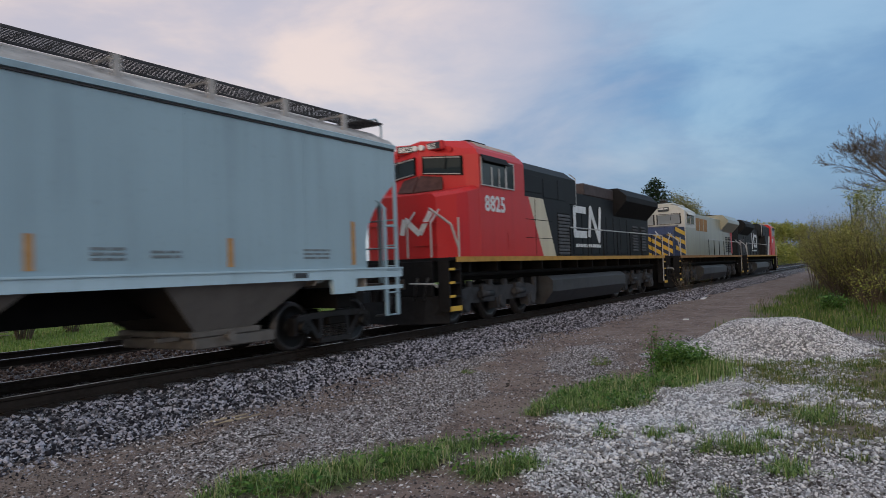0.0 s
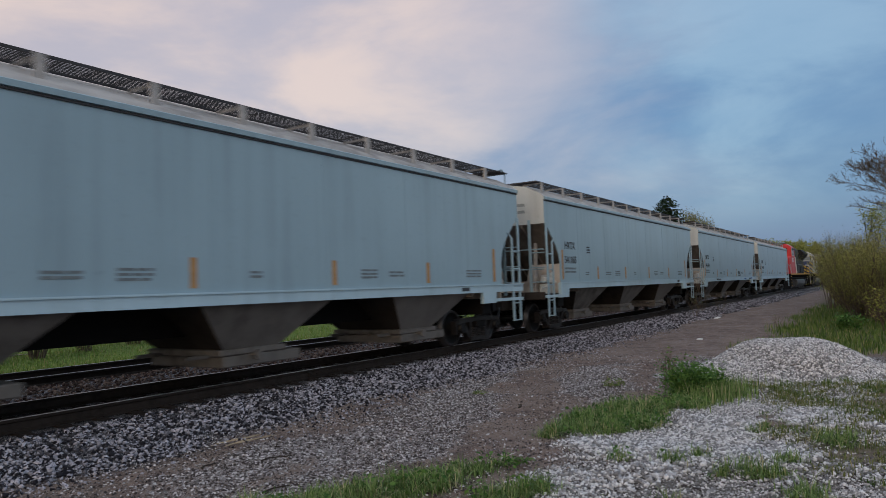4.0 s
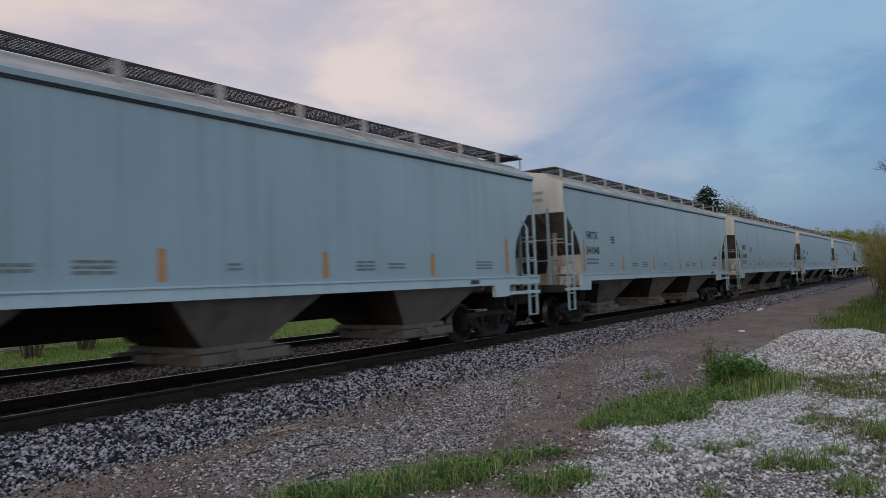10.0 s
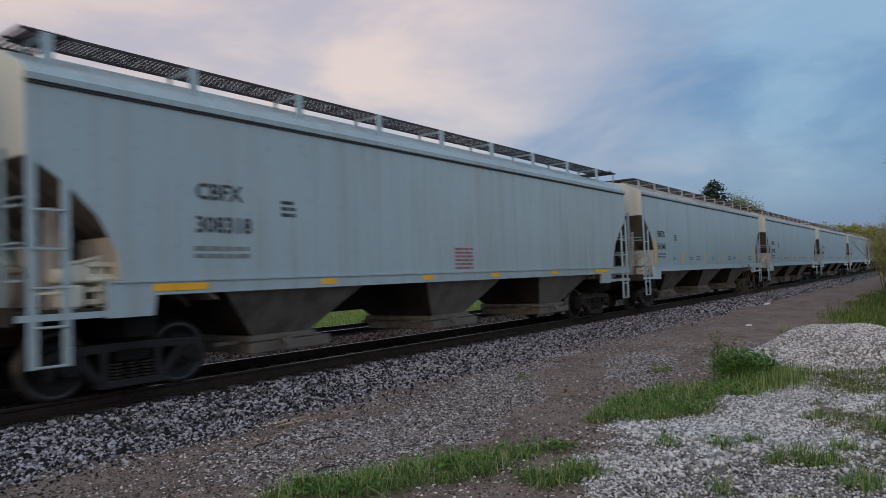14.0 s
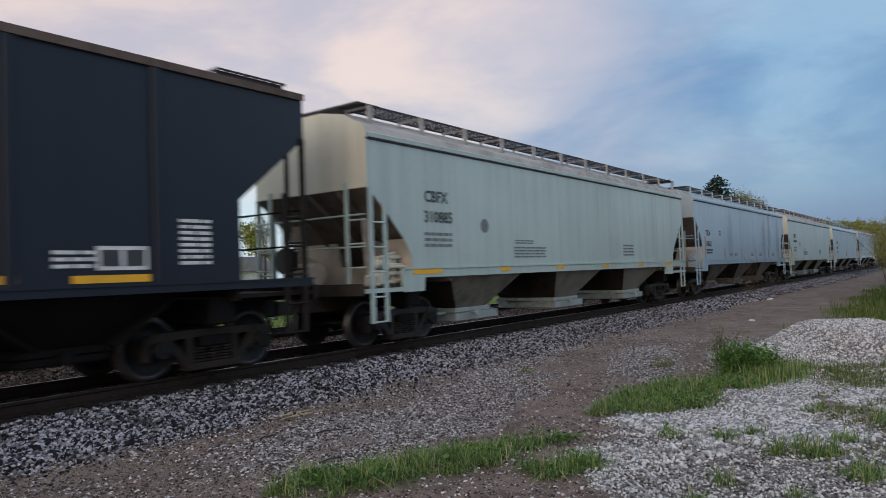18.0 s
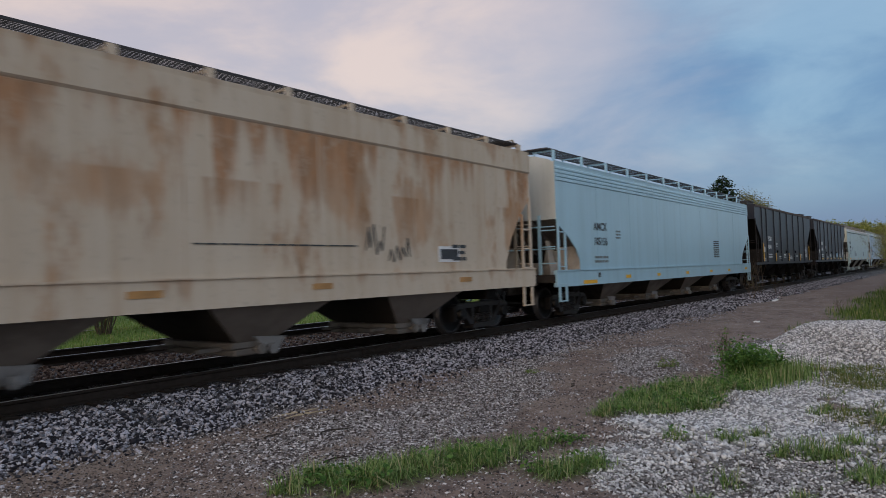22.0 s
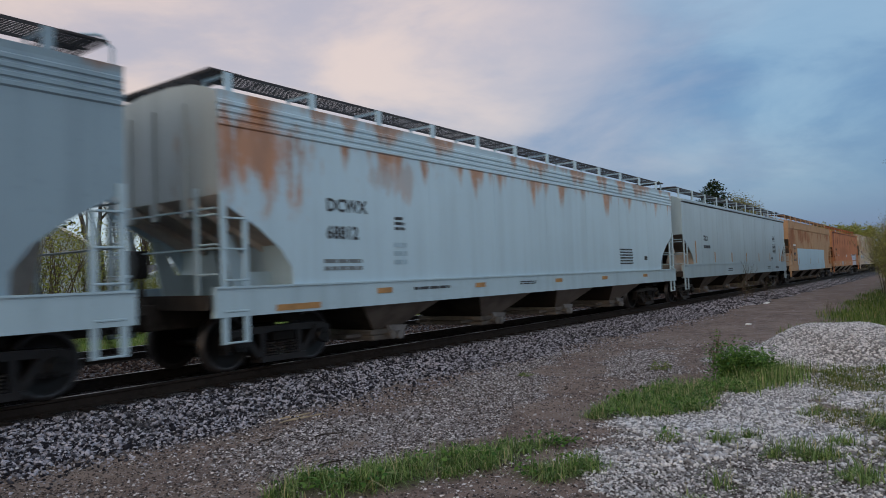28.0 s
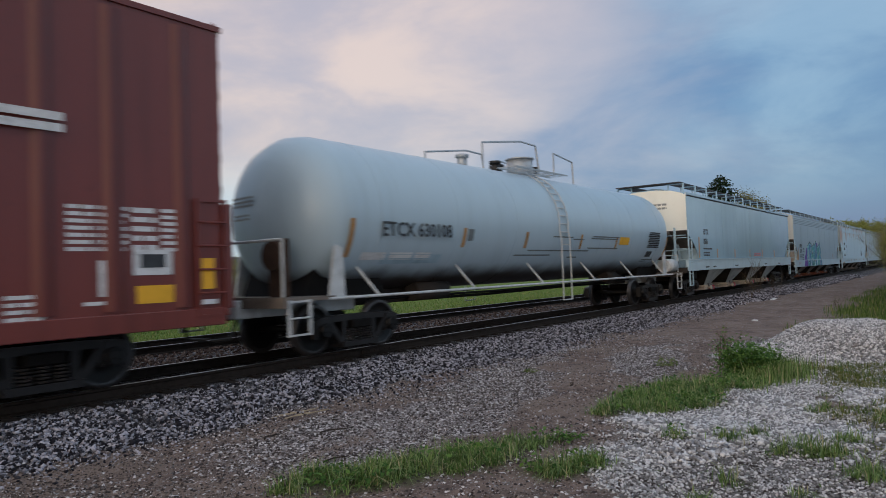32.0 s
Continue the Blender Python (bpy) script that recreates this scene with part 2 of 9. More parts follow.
HRTX_C = (0.258, 0.364, 0.425)
m_iron = plain_mat("cast_iron", (0.017, 0.0155, 0.016), 0.40, 0.0, 0.5, 9)
m_wheel = plain_mat("wheel_steel", (0.007, 0.0065, 0.0065), 0.5, 0.2, 0.4, 7)
m_rim = plain_mat("worn_wheel_rim", (0.065, 0.062, 0.064), 0.38, 0.5, 0.4, 9)
m_dark = plain_mat("sooty_steel", (0.008, 0.0075, 0.0075), 0.75, 0.0, 0.4, 5)
m_tread = plain_mat("bright_tread", (0.32, 0.33, 0.36), 0.35, 0.9, 0.3, 12, 0.1)
m_grate = plain_mat("walkway_grating", (0.060, 0.058, 0.062), 0.6, 0.3, 0.3, 20)
m_galv = plain_mat("galvanised_steel", (0.42, 0.45, 0.48), 0.45, 0.5, 0.25, 10, 0.1)
m_dust = plain_mat("dusty_undergear", (0.155, 0.146, 0.138), 0.9, 0.0, 0.5, 2.2)
m_bulk = plain_mat("dusty_bulkhead", (0.50, 0.455, 0.41), 0.85, 0.0, 0.5, 1.8)
m_slope = plain_mat("dusty_slope_sheet", (0.175, 0.152, 0.135), 0.85, 0.0, 0.5, 1.6)
m_grime = plain_mat("grimy_platform", (0.040, 0.034, 0.030), 0.85, 0.0, 0.5, 4.0)
# darker copy of the bay sheets: shade between the bays put into the colour
m_bay_shade = plain_mat("sooty_slope_sheet", (0.038, 0.033, 0.030), 0.9, 0.0, 0.5, 2.0)
m_stripe = plain_mat("faded_reflector", (0.42, 0.23, 0.085), 0.5, 0.0, 0.35, 5, 0.05)
m_stripe_new = plain_mat("yellow_reflector", (0.78, 0.42, 0.03), 0.4, 0.0, 0.15, 5, 0.05)
m_letter = plain_mat("dark_lettering", (0.055, 0.062, 0.07), 0.6, 0.0, 0.3, 14, 0.05)
m_wletter = plain_mat("white_lettering", (0.66, 0.68, 0.70), 0.6, 0.0, 0.3, 14, 0.05)
m_gate = plain_mat("dusty_gate", (0.145, 0.136, 0.128), 0.85, 0.0, 0.5, 4)
m_gate_end = plain_mat("worn_gate_end", (0.20, 0.20, 0.205), 0.7, 0.0, 0.5, 5)
m_roof = plain_mat("dusty_roof_paint", (0.40, 0.385, 0.375), 0.75, 0.0, 0.4, 2.2, 0.1)
m_bar = plain_mat("faint_lettering", (0.17, 0.20, 0.215), 0.6, 0.0, 0.3, 14, 0.05)

# ---- mesh helpers ----
def part(name, bm, material, parent=None, label=""):
    """Links a bmesh as one mesh object under its parent."""
    me = bpy.data.meshes.new(name)
    bm.normal_update()
    bm.to_mesh(me)
    bm.free()
    for m in material if isinstance(material, (list, tuple)) else (material,):
        me.materials.append(m)
    ob = new(name, me)
    if parent is not None:
        ob.parent = parent
    return tagged(ob, label) if label else ob


def share(name, me, parent, m=None):
    ob = new(name, me)
    ob.parent = parent
    if m is not None:
        ob.matrix_basis = m
    return ob


def box(bm, x0, x1, y0, y1, z0, z1, bevel=0.0, mat=0):
    r = bmesh.ops.create_cube(bm, size=1.0)
    vs = r["verts"]
    for v in vs:
        v.co = Vector(((x0 + x1) / 2 + v.co.x * (x1 - x0), (y0 + y1) / 2 + v.co.y * (y1 - y0), (z0 + z1) / 2 + v.co.z * (z1 - z0)))
    fs = list({f for v in vs for f in v.link_faces})
    for f in fs:
        f.material_index = mat
    if bevel:
        es = list({e for v in vs for e in v.link_edges})
        bmesh.ops.bevel(bm, geom=es, offset=bevel, segments=1, affect="EDGES", profile=0.5)


def rod(bm, a, b, r, n=6, r2=None, mat=0):
    a, b = Vector(a), Vector(b)
    d = b - a
    m = Matrix.Translation((a + b) / 2) @ d.to_track_quat("Z", "Y").to_matrix().to_4x4()
    res = bmesh.ops.create_cone(bm, cap_ends=True, segments=n, radius1=r, radius2=r if r2 is None else r2, depth=d.length, matrix=m)
    for v in res["verts"]:
        for f in v.link_faces:
            f.material_index = mat
            f.smooth = n > 8 and len(f.verts) == 4


def pipe(bm, pts, r, n=6):
    for a, b in zip(pts, pts[1:]):
        rod(bm, a, b, r, n)


def prism(bm, outline, axis, a, b, mat=0):
    """A closed outline pushed along an axis. axis y: (x, z) outline; axis x: (y, z); axis z: (x, y)."""
    def at(p, d):
        return {"y": (p[0], d, p[1]), "x": (d, p[0], p[1]), "z": (p[0], p[1], d)}[axis]
    va = [bm.verts.new(at(p, a)) for p in outline]
    vb = [bm.verts.new(at(p, b)) for p in outline]
    n = len(outline)
    fs = [bm.faces.new(va), bm.faces.new(vb[::-1])]
    for i in range(n):
        fs.append(bm.faces.new((va[i], vb[i], vb[(i + 1) % n], va[(i + 1) % n])))
    for f in fs:
        f.material_index = mat
    bmesh.ops.recalc_face_normals(bm, faces=fs)
    return fs


def lathe(bm, profile, n=28, origin=(0, 0, 0), mat=0, along="y", rim=None):
    """Turns a profile of (radius, offset) round an axis."""
    ox, oy, oz = origin
    rings = []
    for r, d in profile:
        ring = []
        for i in range(n):
            a = 2 * math.pi * i / n
            c, s = r * math.cos(a), r * math.sin(a)
            ring.append(bm.verts.new({"y": (ox + c, oy + d, oz + s), "x": (ox + d, oy + c, oz + s), "z": (ox + c, oy + s, oz + d)}[along]))
        rings.append(ring)
    fs = []
    for k, (p, q) in enumerate(zip(rings, rings[1:])):
        for i in range(n):
            f = bm.faces.new((p[i], p[(i + 1) % n], q[(i + 1) % n], q[i]))
            f.smooth = True
            f.material_index = 1 if rim and rim[0] <= k <= rim[1] else mat
            fs.append(f)
    fs.append(bm.faces.new(rings[0]))
    fs.append(bm.faces.new(rings[-1]))
    bmesh.ops.recalc_face_normals(bm, faces=fs)


def B():
    return bmesh.new()


def thing(name, label, category, group="", at=(0, 0, 0)):
    ob = new(name)
    ob.empty_display_size = 0.2
    ob.location = at
    return tagged(ob, label, category, group)


def letters(text, size, x, z, y, material, parent, name="lettering", bold=0.004, stretch=1.0):
    """Flat words on a side, read from the near side of the track."""
    cu = bpy.data.curves.new(name, "FONT")
    cu.body, cu.size, cu.extrude, cu.offset, cu.resolution_u = text, size, 0.002, bold, 2
    tmp = bpy.data.objects.new(name, cu)
    me = bpy.data.meshes.new_from_object(tmp)
    bpy.data.objects.remove(tmp)
    me.materials.append(material)
    me.transform(pose(x, y, z, 90, 0, 0) @ Matrix.Diagonal((stretch, 1, 1, 1)))
    return share(name, me, parent)


def bars(bm, x, z, w, h, rows, y, seed=0, gap=0.45):
    """Unreadable small print: short plain bars in rows."""
    rnd = random.Random(seed * 77 + 5)
    rh = h / rows
    for i in range(rows):
        cx = x
        while cx < x + w - 0.02:
            bw = min(rnd.uniform(0.12, 0.35), x + w - cx)
            box(bm, cx, cx + bw, y - 0.003, y + 0.003, z - (i + 1 - gap) * rh, z - i * rh)
            cx += bw + 0.035

# ---- rolling stock: shared running gear ----
WHEEL_R = 0.457
_cache = {}


def mesh_of(key, build, mats):
    """One shared mesh for a kind of piece."""
    if key not in _cache:
        bm = B()
        build(bm)
        me = bpy.data.meshes.new(key)
        bm.normal_update()
        bm.to_mesh(me)
        bm.free()
        for m in mats:
            me.materials.append(m)
        _cache[key] = me
    return _cache[key]


def build_wheelset(bm, gauge=0.755, R=WHEEL_R):
    for s in (-1, 1):
        pr = [(0.0, 0.09), (0.13, 0.09), (0.15, 0.05), (0.20, 0.025), (0.36, 0.03), (0.39, 0.065), (R, 0.065)]
        lathe(bm, [(r, s * (gauge + d - 0.02)) for r, d in pr] + [(R, s * (gauge - 0.05)), (R + 0.028, s * (gauge - 0.06)), (R + 0.028, s * (gauge - 0.085)), (0.39, s * (gauge - 0.09)), (0.2, s * (gauge - 0.05)), (0.0, s * (gauge - 0.05))], n=24, rim=(5, 9))
    rod(bm, (0, -1.08, 0), (0, 1.08, 0), 0.075, 12)
    for s in (-1, 1):
        rod(bm, (0, s * 0.98, 0), (0, s * 1.17, 0), 0.125, 14)
        for k in range(3):
            a = k * 2.094
            rod(bm, (0.07 * math.cos(a), s * 1.165, 0.07 * math.sin(a)), (0.07 * math.cos(a), s * 1.19, 0.07 * math.sin(a)), 0.02, 6)


def build_side_frame(bm):
    """Cast side frame: arched top chord, two sloping struts, spring seat, open windows, bearing pedestals."""
    y0, y1 = -0.08, 0.08
    top = [(-1.12, 0.50), (-1.12, 0.62), (-0.98, 0.68), (-0.45, 0.70), (0.45, 0.70), (0.98, 0.68), (1.12, 0.62), (1.12, 0.50), (0.9, 0.57), (0.42, 0.585), (-0.42, 0.585), (-0.9, 0.57)]
    prism(bm, top, "y", y0, y1)
    for s in (-1, 1):
        prism(bm, [(s * 0.86, 0.60), (s * 0.70, 0.60), (s * 0.34, 0.16), (s * 0.46, 0.13)], "y", y0, y1)
        prism(bm, [(s * 0.44, 0.60), (s * 0.34, 0.60), (s * 0.34, 0.18), (s * 0.44, 0.18)], "y", y0, y1)
        prism(bm, [(s * 1.12, 0.62), (s * 1.03, 0.62), (s * 1.03, 0.30), (s * 1.11, 0.30)], "y", y0, y1)
        prism(bm, [(s * 0.76, 0.60), (s * 0.68, 0.60), (s * 0.72, 0.32), (s * 0.78, 0.32)], "y", y0, y1)
        prism(bm, [(s * 1.07, 0.55), (s * 0.71, 0.55), (s * 0.75, 0.66), (s * 1.03, 0.66)], "y", y0 - 0.02, y1 + 0.02)
    prism(bm, [(-0.48, 0.11), (0.48, 0.11), (0.46, 0.21), (-0.46, 0.21)], "y", y0 - 0.05, y1 + 0.05)


def build_springs(bm):
    for i in range(3):
        for j in range(2):
            x, y = -0.22 + 0.22 * i, -0.06 + 0.12 * j
            for k in range(5):
                rod(bm, (x, y, 0.225 + 0.045 * k), (x, y, 0.25 + 0.045 * k), 0.088 if k % 2 == 0 else 0.07, 7)


def build_bolster(bm):
    box(bm, -0.24, 0.24, -1.16, 1.16, 0.44, 0.60, 0.02)
    box(bm, -0.30, 0.30, -0.45, 0.45, 0.56, 0.72, 0.03)
    for s in (-1, 1):
        rod(bm, (s * 0.42, -0.72, 0.42), (s * 0.42, 0.72, 0.42), 0.05, 8)
        for q in (-1, 1):
            box(bm, s * 0.40 - 0.035, s * 0.40 + 0.035, q * 0.76 - 0.06, q * 0.76 + 0.06, 0.30, 0.62, 0.01)
    rod(bm, (-0.75, 0.25, 0.34), (0.75, 0.25, 0.34), 0.03, 6)


def truck(parent, x, frame_mat=None, wheel_mat=None):
    fm = frame_mat or m_iron
    base = share("truck", mesh_of("bolster", build_bolster, [m_dark]), parent, pose(x, 0, 0))
    key = fm.name
    for s in (-1, 1):
        sf = share("side_frame", mesh_of("side_frame_" + key, build_side_frame, [fm]), base, pose(0, s * 1.0, 0))
        tagged(share("spring_nest", mesh_of("springs_" + key, build_springs, [fm]), base, pose(0, s * 1.0, 0)), kind="stuff")
    for s in (-1, 1):
        ws = share("wheelset", mesh_of("wheelset_" + (wheel_mat or m_wheel).name, build_wheelset, [m_wheel, wheel_mat or m_rim]), base)
        ws.matrix_parent_inverse = pose(s * 0.889, 0, WHEEL_R)
    return base


def build_coupler(bm):
    box(bm, -0.75, 0.0, -0.075, 0.075, 0.78, 0.93, 0.02)
    prism(bm, [(0.0, -0.13), (0.20, -0.16), (0.30, -0.10), (0.28, 0.0), (0.16, 0.02), (0.22, 0.16), (0.06, 0.20), (-0.05, 0.1)], "z", 0.72, 0.98)
    rod(bm, (0.0, 0.25, 0.85), (0.25, 0.33, 0.42), 0.03, 6)
    rod(bm, (0.25, 0.33, 0.42), (0.5, 0.15, 0.40), 0.03, 6)


def coupler(parent, x, s):
    share("coupler", mesh_of("coupler", build_coupler, [m_iron]), parent, pose(x, 0, 0, 0, 0, 0 if s > 0 else 180))


def stile_mesh(bm, w, z0, z1):
    """The two stiles of a ladder, tied at head and foot."""
    for q in (-1, 1):
        box(bm, q * w / 2 - 0.03, q * w / 2 + 0.03, -0.012, 0.012, z0, z1)
    for z in (z0 + 0.02, z1 - 0.03):
        box(bm, -w / 2 - 0.03, w / 2 + 0.03, -0.010, 0.010, z - 0.016, z + 0.016)


def ladder(parent, x, y, z0, z1, n, mat, turn=0, w=0.5):
    key = f"{w}_{z0}_{z1}_{mat.name}"
    ld = share("ladder", mesh_of("ladder_" + key, lambda bm: stile_mesh(bm, w, z0, z1), [mat]), parent, pose(x, y, 0, 0, 0, turn))
    rung = mesh_of(f"rung_{w}_{mat.name}", lambda bm: rod(bm, (-w / 2, -0.03, 0), (w / 2, -0.03, 0), 0.016, 6), [mat])
    for i in range(1, n):
        share("rung", rung, ld, pose(0, 0, z0 + (z1 - z0) * i / n))


def rungs(parent, name, a, b, zs, mat):
    """Round rungs between two stiles."""
    d = Vector(b) - Vector(a)
    me = mesh_of(f"rung_{d.x:.2f}_{d.y:.2f}_{mat.name}", lambda bm: rod(bm, (0, 0, 0), tuple(d), 0.017, 6), [mat])
    for z in zs:
        share(name, me, parent, pose(a[0], a[1], z))


def corner_ladder(parent, x, y, z0, z_tall, z_short, mat, dx, dy, bent=True):
    """A side ladder: a tall stile on the wagon's corner, a shorter one inboard, bent to the side at its head."""
    x2 = x + dx * 0.44
    bm = B()
    box(bm, x - 0.055 + dx * 0.05, x + 0.055 + dx * 0.05, y - 0.014, y + 0.014, z0, z_tall)
    box(bm, x2 - 0.05, x2 + 0.05, y - 0.014, y + 0.014, z0, z_short)
    if bent:
        prism(bm, [(x2 - 0.05, z_short - 0.004), (x2 + 0.05, z_short - 0.004), (x2 + dx * 0.22 + 0.04, z_short + 0.14), (x2 + dx * 0.22 - 0.04, z_short + 0.14)], "y", y - 0.012, y + 0.012)
    ld = part("ladder", bm, mat, parent)
    rungs(ld, "rung", (x + dx * 0.05, y - 0.02 * (1 if dy > 0 else -1), 0), (x2, y - 0.02 * (1 if dy > 0 else -1), 0), [z0 + 0.02 + 0.465 * k for k in range(5)], mat)


def end_ladder(parent, x, y, z0, z1, mat, dy):
    """A ladder on the wagon's end, its outer stile shared with the corner."""
    y2 = y + dy * 0.47
    bm = B()
    box(bm, x - 0.014, x + 0.014, y2 - 0.045, y2 + 0.045, z0, z1)
    ld = part("ladder", bm, mat, parent)
    rungs(ld, "rung", (x, y, 0), (x, y2, 0), [1.56 + 0.445 * k for k in range(3)], mat)


def grating(bm, x0, x1, y0, y1, z, bars_n=7, cross=0.5, along=True):
    t, q = 0.009, 0.006
    if along:
        for i in range(bars_n):
            y = y0 + (y1 - y0) * i / (bars_n - 1)
            e = 0.020 if i in (0, bars_n - 1) else q
            box(bm, x0, x1, y - t, y + t, z - e, z + e)
        x = x0
        while x < x1:
            box(bm, x - 0.01, x + 0.01, y0, y1, z - 0.010, z + 0.010)
            x += cross
    else:
        for i in range(bars_n):
            x = x0 + (x1 - x0) * i / (bars_n - 1)
            box(bm, x - t, x + t, y0, y1, z - 0.02, z + 0.02)
        y = y0 + 0.02
        while y < y1:
            box(bm, x0, x1, y - 0.01, y + 0.01, z - 0.014, z + 0.014)
            y += cross


def hopper(spec):
    """A covered hopper wagon. The origin is on the track's centre line at rail height, under the wagon's middle."""
    S = dict(hl=9.07, cl=9.97, w=1.58, ze=4.05, rise=0.27, crown=0.28, zs0=1.33, zs1=1.52, cut=[(0, 3.33), (0.28, 3.15), (0.5, 2.94), (0.78, 2.68), (0.97, 2.40), (1.06, 2.08), (1.05, 1.55)],
             bays=[(-4.9, 1.55, 0.62), (0.0, 1.5, 0.62), (4.95, 1.6, 0.62)], zb=0.58, tx=7.55, posts=1.64, board=4.64, style="smooth", bolster=True, slope=2.6,
             end=None, sill=None, bay_mat=None, slope_mat=None, ladder=None, bolt=None, truck_mat=None, wheel_mat=None, topmat=None, bay_slope=None, grate=None)
    S.update(spec)
    paint, w, hl, ze = S["paint"], S["w"], S["hl"], S["ze"]
    sill_m, end_m = S["sill"] or paint, S["end"] or paint
    slope_m = S["slope_mat"] or m_slope
    bay_slope_m = S["bay_slope"] or m_bay_shade
    lad_m = S["ladder"] or paint
    car = thing("hopper_wagon", S["label"], "hopper wagon", "wagons of the train")
    # side sheets
    cut = S["cut"][:-1] + [(S["cut"][-1][0], min(S["cut"][-1][1], S["zs1"] - 0.03))]
    zb = cut[-1][1]
    out = [(-hl + d, z) for d, z in cut] + [(hl - d, z) for d, z in reversed(cut)]
    out = [(-hl, ze)] + out + [(hl, ze)]
    for s in (-1, 1):
        bm = B()
        prism(bm, out, "y", s * w, s * (w - 0.03))
        if S["style"] == "corr":
            zig = [(s * (w - 0.03), ze - 0.03)]
            for k in range(4):
                z = ze - 0.05 - 0.105 * k
                zig += [(s * (w + 0.004), z), (s * (w + 0.026), z - 0.02), (s * (w + 0.026), z - 0.065), (s * (w + 0.004), z - 0.085)]
            prism(bm, zig + [(s * (w - 0.03), ze - 0.47)], "x", -hl, hl)
        if S["style"] == "band":
            prism(bm, [(s * w, ze), (s * (w + 0.03), ze), (s * (w + 0.035), ze - 0.42), (s * w, ze - 0.46)], "x", -hl, hl)
        side = part("side_sheet", bm, paint, car)
        if S["style"] in ("smooth", "band", "corr"):
            zt_ = ze - (0.03 if S["style"] == "smooth" else 0.50)
            seam = mesh_of(f"seam_{zb:.2f}_{zt_:.2f}_{paint.name}", lambda bm: box(bm, -0.012, 0.012, -0.004, 0.004, zb + 0.02, zt_), [paint])
            for x in np.arange(-hl + 2.6, hl - 2, 2.55):
                share("weld_seam", seam, car, pose(float(x), s * w, 0))
        if S["style"] == "ribbed":
            rib = mesh_of(f"rib_{ze:.2f}_{paint.name}", lambda bm: box(bm, -0.065, 0.065, -0.05, 0.05, S["zs1"], ze - 0.06, 0.012), [paint])
            for x in S["ribs"]:
                share("side_post", rib, car, pose(x, s * w, 0))
    # roof with its eaves
    rz = ze + S["rise"]
    prof = [(-w, ze), (-w - 0.01, ze + 0.09), (-w + 0.06, rz - 0.10), (-w + 0.16, rz - 0.03), (-w + 0.26, rz), (-1.0, rz + S["crown"] * 0.62), (-0.42, rz + S["crown"]), (0.42, rz + S["crown"]),
            (1.0, rz + S["crown"] * 0.62), (w - 0.26, rz), (w - 0.16, rz - 0.03), (w - 0.06, rz - 0.10), (w + 0.01, ze + 0.09), (w, ze)]
    if S["style"] == "ribbed":
        prof = [(-w - 0.05, ze - 0.06), (-w - 0.05, ze + 0.05), (-w + 0.05, ze + 0.06), (0, ze + 0.16), (w - 0.05, ze + 0.06), (w + 0.05, ze + 0.05), (w + 0.05, ze - 0.06)]
    bm = B()
    prism(bm, prof, "x", -hl, hl)
    part("roof", bm, S["topmat"] or paint, car)
    if S["style"] == "smooth":
        for s in (-1, 1):
            bm = B()
            prism(bm, [(s * (w + 0.004), ze - 0.004), (s * (w + 0.05), ze + 0.006), (s * (w + 0.055), ze + 0.085), (s * (w + 0.035), ze + 0.10), (s * (w - 0.02), ze + 0.10)], "x", -hl, hl)
            part("eave_rail", bm, paint, car)
            # dark strip under the rail that draws the eave's shadow line
            bm = B()
            box(bm, -hl, hl, s * (w + 0.012) - 0.012, s * (w + 0.012) + 0.012, ze - 0.035, ze - 0.006)
            part("eave_gutter", bm, m_grate, car)
    # hatches along the crown
    bm = B()
    if S["style"] != "ribbed":
        box(bm, -hl + 0.75, hl - 0.75, -0.34, 0.34, rz + S["crown"] - 0.01, rz + S["crown"] + 0.10, 0.02)
        part("hatch_coaming", bm, S["topmat"] or paint, car)
        n_hatch = 4
        for k in range(n_hatch):
            xa = -hl + 0.8 + (2 * hl - 1.6) * k / n_hatch
            bm = B()
            prism(bm, [(-0.37, rz + S["crown"] + 0.08), (-0.36, rz + S["crown"] + 0.13), (0, rz + S["crown"] + 0.17), (0.36, rz + S["crown"] + 0.13), (0.37, rz + S["crown"] + 0.08)], "x", xa + 0.02, xa + (2 * hl - 1.6) / n_hatch - 0.02)
            part("hatch_cover", bm, S["topmat"] or paint, car)
    else:
        bm.free()
        for s in (-1, 1):
            bm = B()
            grating(bm, s * (hl - 0.75) - 0.65, s * (hl - 0.75) + 0.65, -1.3, 1.3, ze + 0.26, 8, along=False)
            for q in (-1.2, 0, 1.2):
                box(bm, s * (hl - 0.75) - 0.65, s * (hl - 0.75) + 0.65, q - 0.03, q + 0.03, ze + 0.05, ze + 0.25)
            tagged(part("end_walkway", bm, m_grate, car), kind="stuff")
    # ends: upper panel, slope sheet, bulkhead, platform
    zc = cut[0][1]
    for s in (-1, 1):
        bm = B()
        cap = prof[1:-1] if S["style"] != "ribbed" else prof
        prism(bm, [(-w + 0.004, zc), (-w + 0.004, ze)] + cap + [(w - 0.004, ze), (w - 0.004, zc)], "x", s * (hl - 0.028), s * (hl + 0.012))
        if S.get("end_ribs"):
            for y in (-0.75, 0.1, 0.8):
                b2 = B()
                box(b2, s * hl - 0.05, s * hl + 0.06, y - 0.06, y + 0.06, zc - 0.3, ze, 0.01)
                part("end_post", b2, end_m, car)
        part("end_panel", bm, end_m, car)
        bm = B()
        a, b = (s * hl, zc), (s * (hl - S["slope"]), 1.22)
        prism(bm, [a, (a[0] - s * 0.03, a[1] + 0.02), (b[0] - s * 0.03, b[1] + 0.02), b], "y", -w + 0.035, w - 0.035)
        part("slope_sheet", bm, slope_m, car)
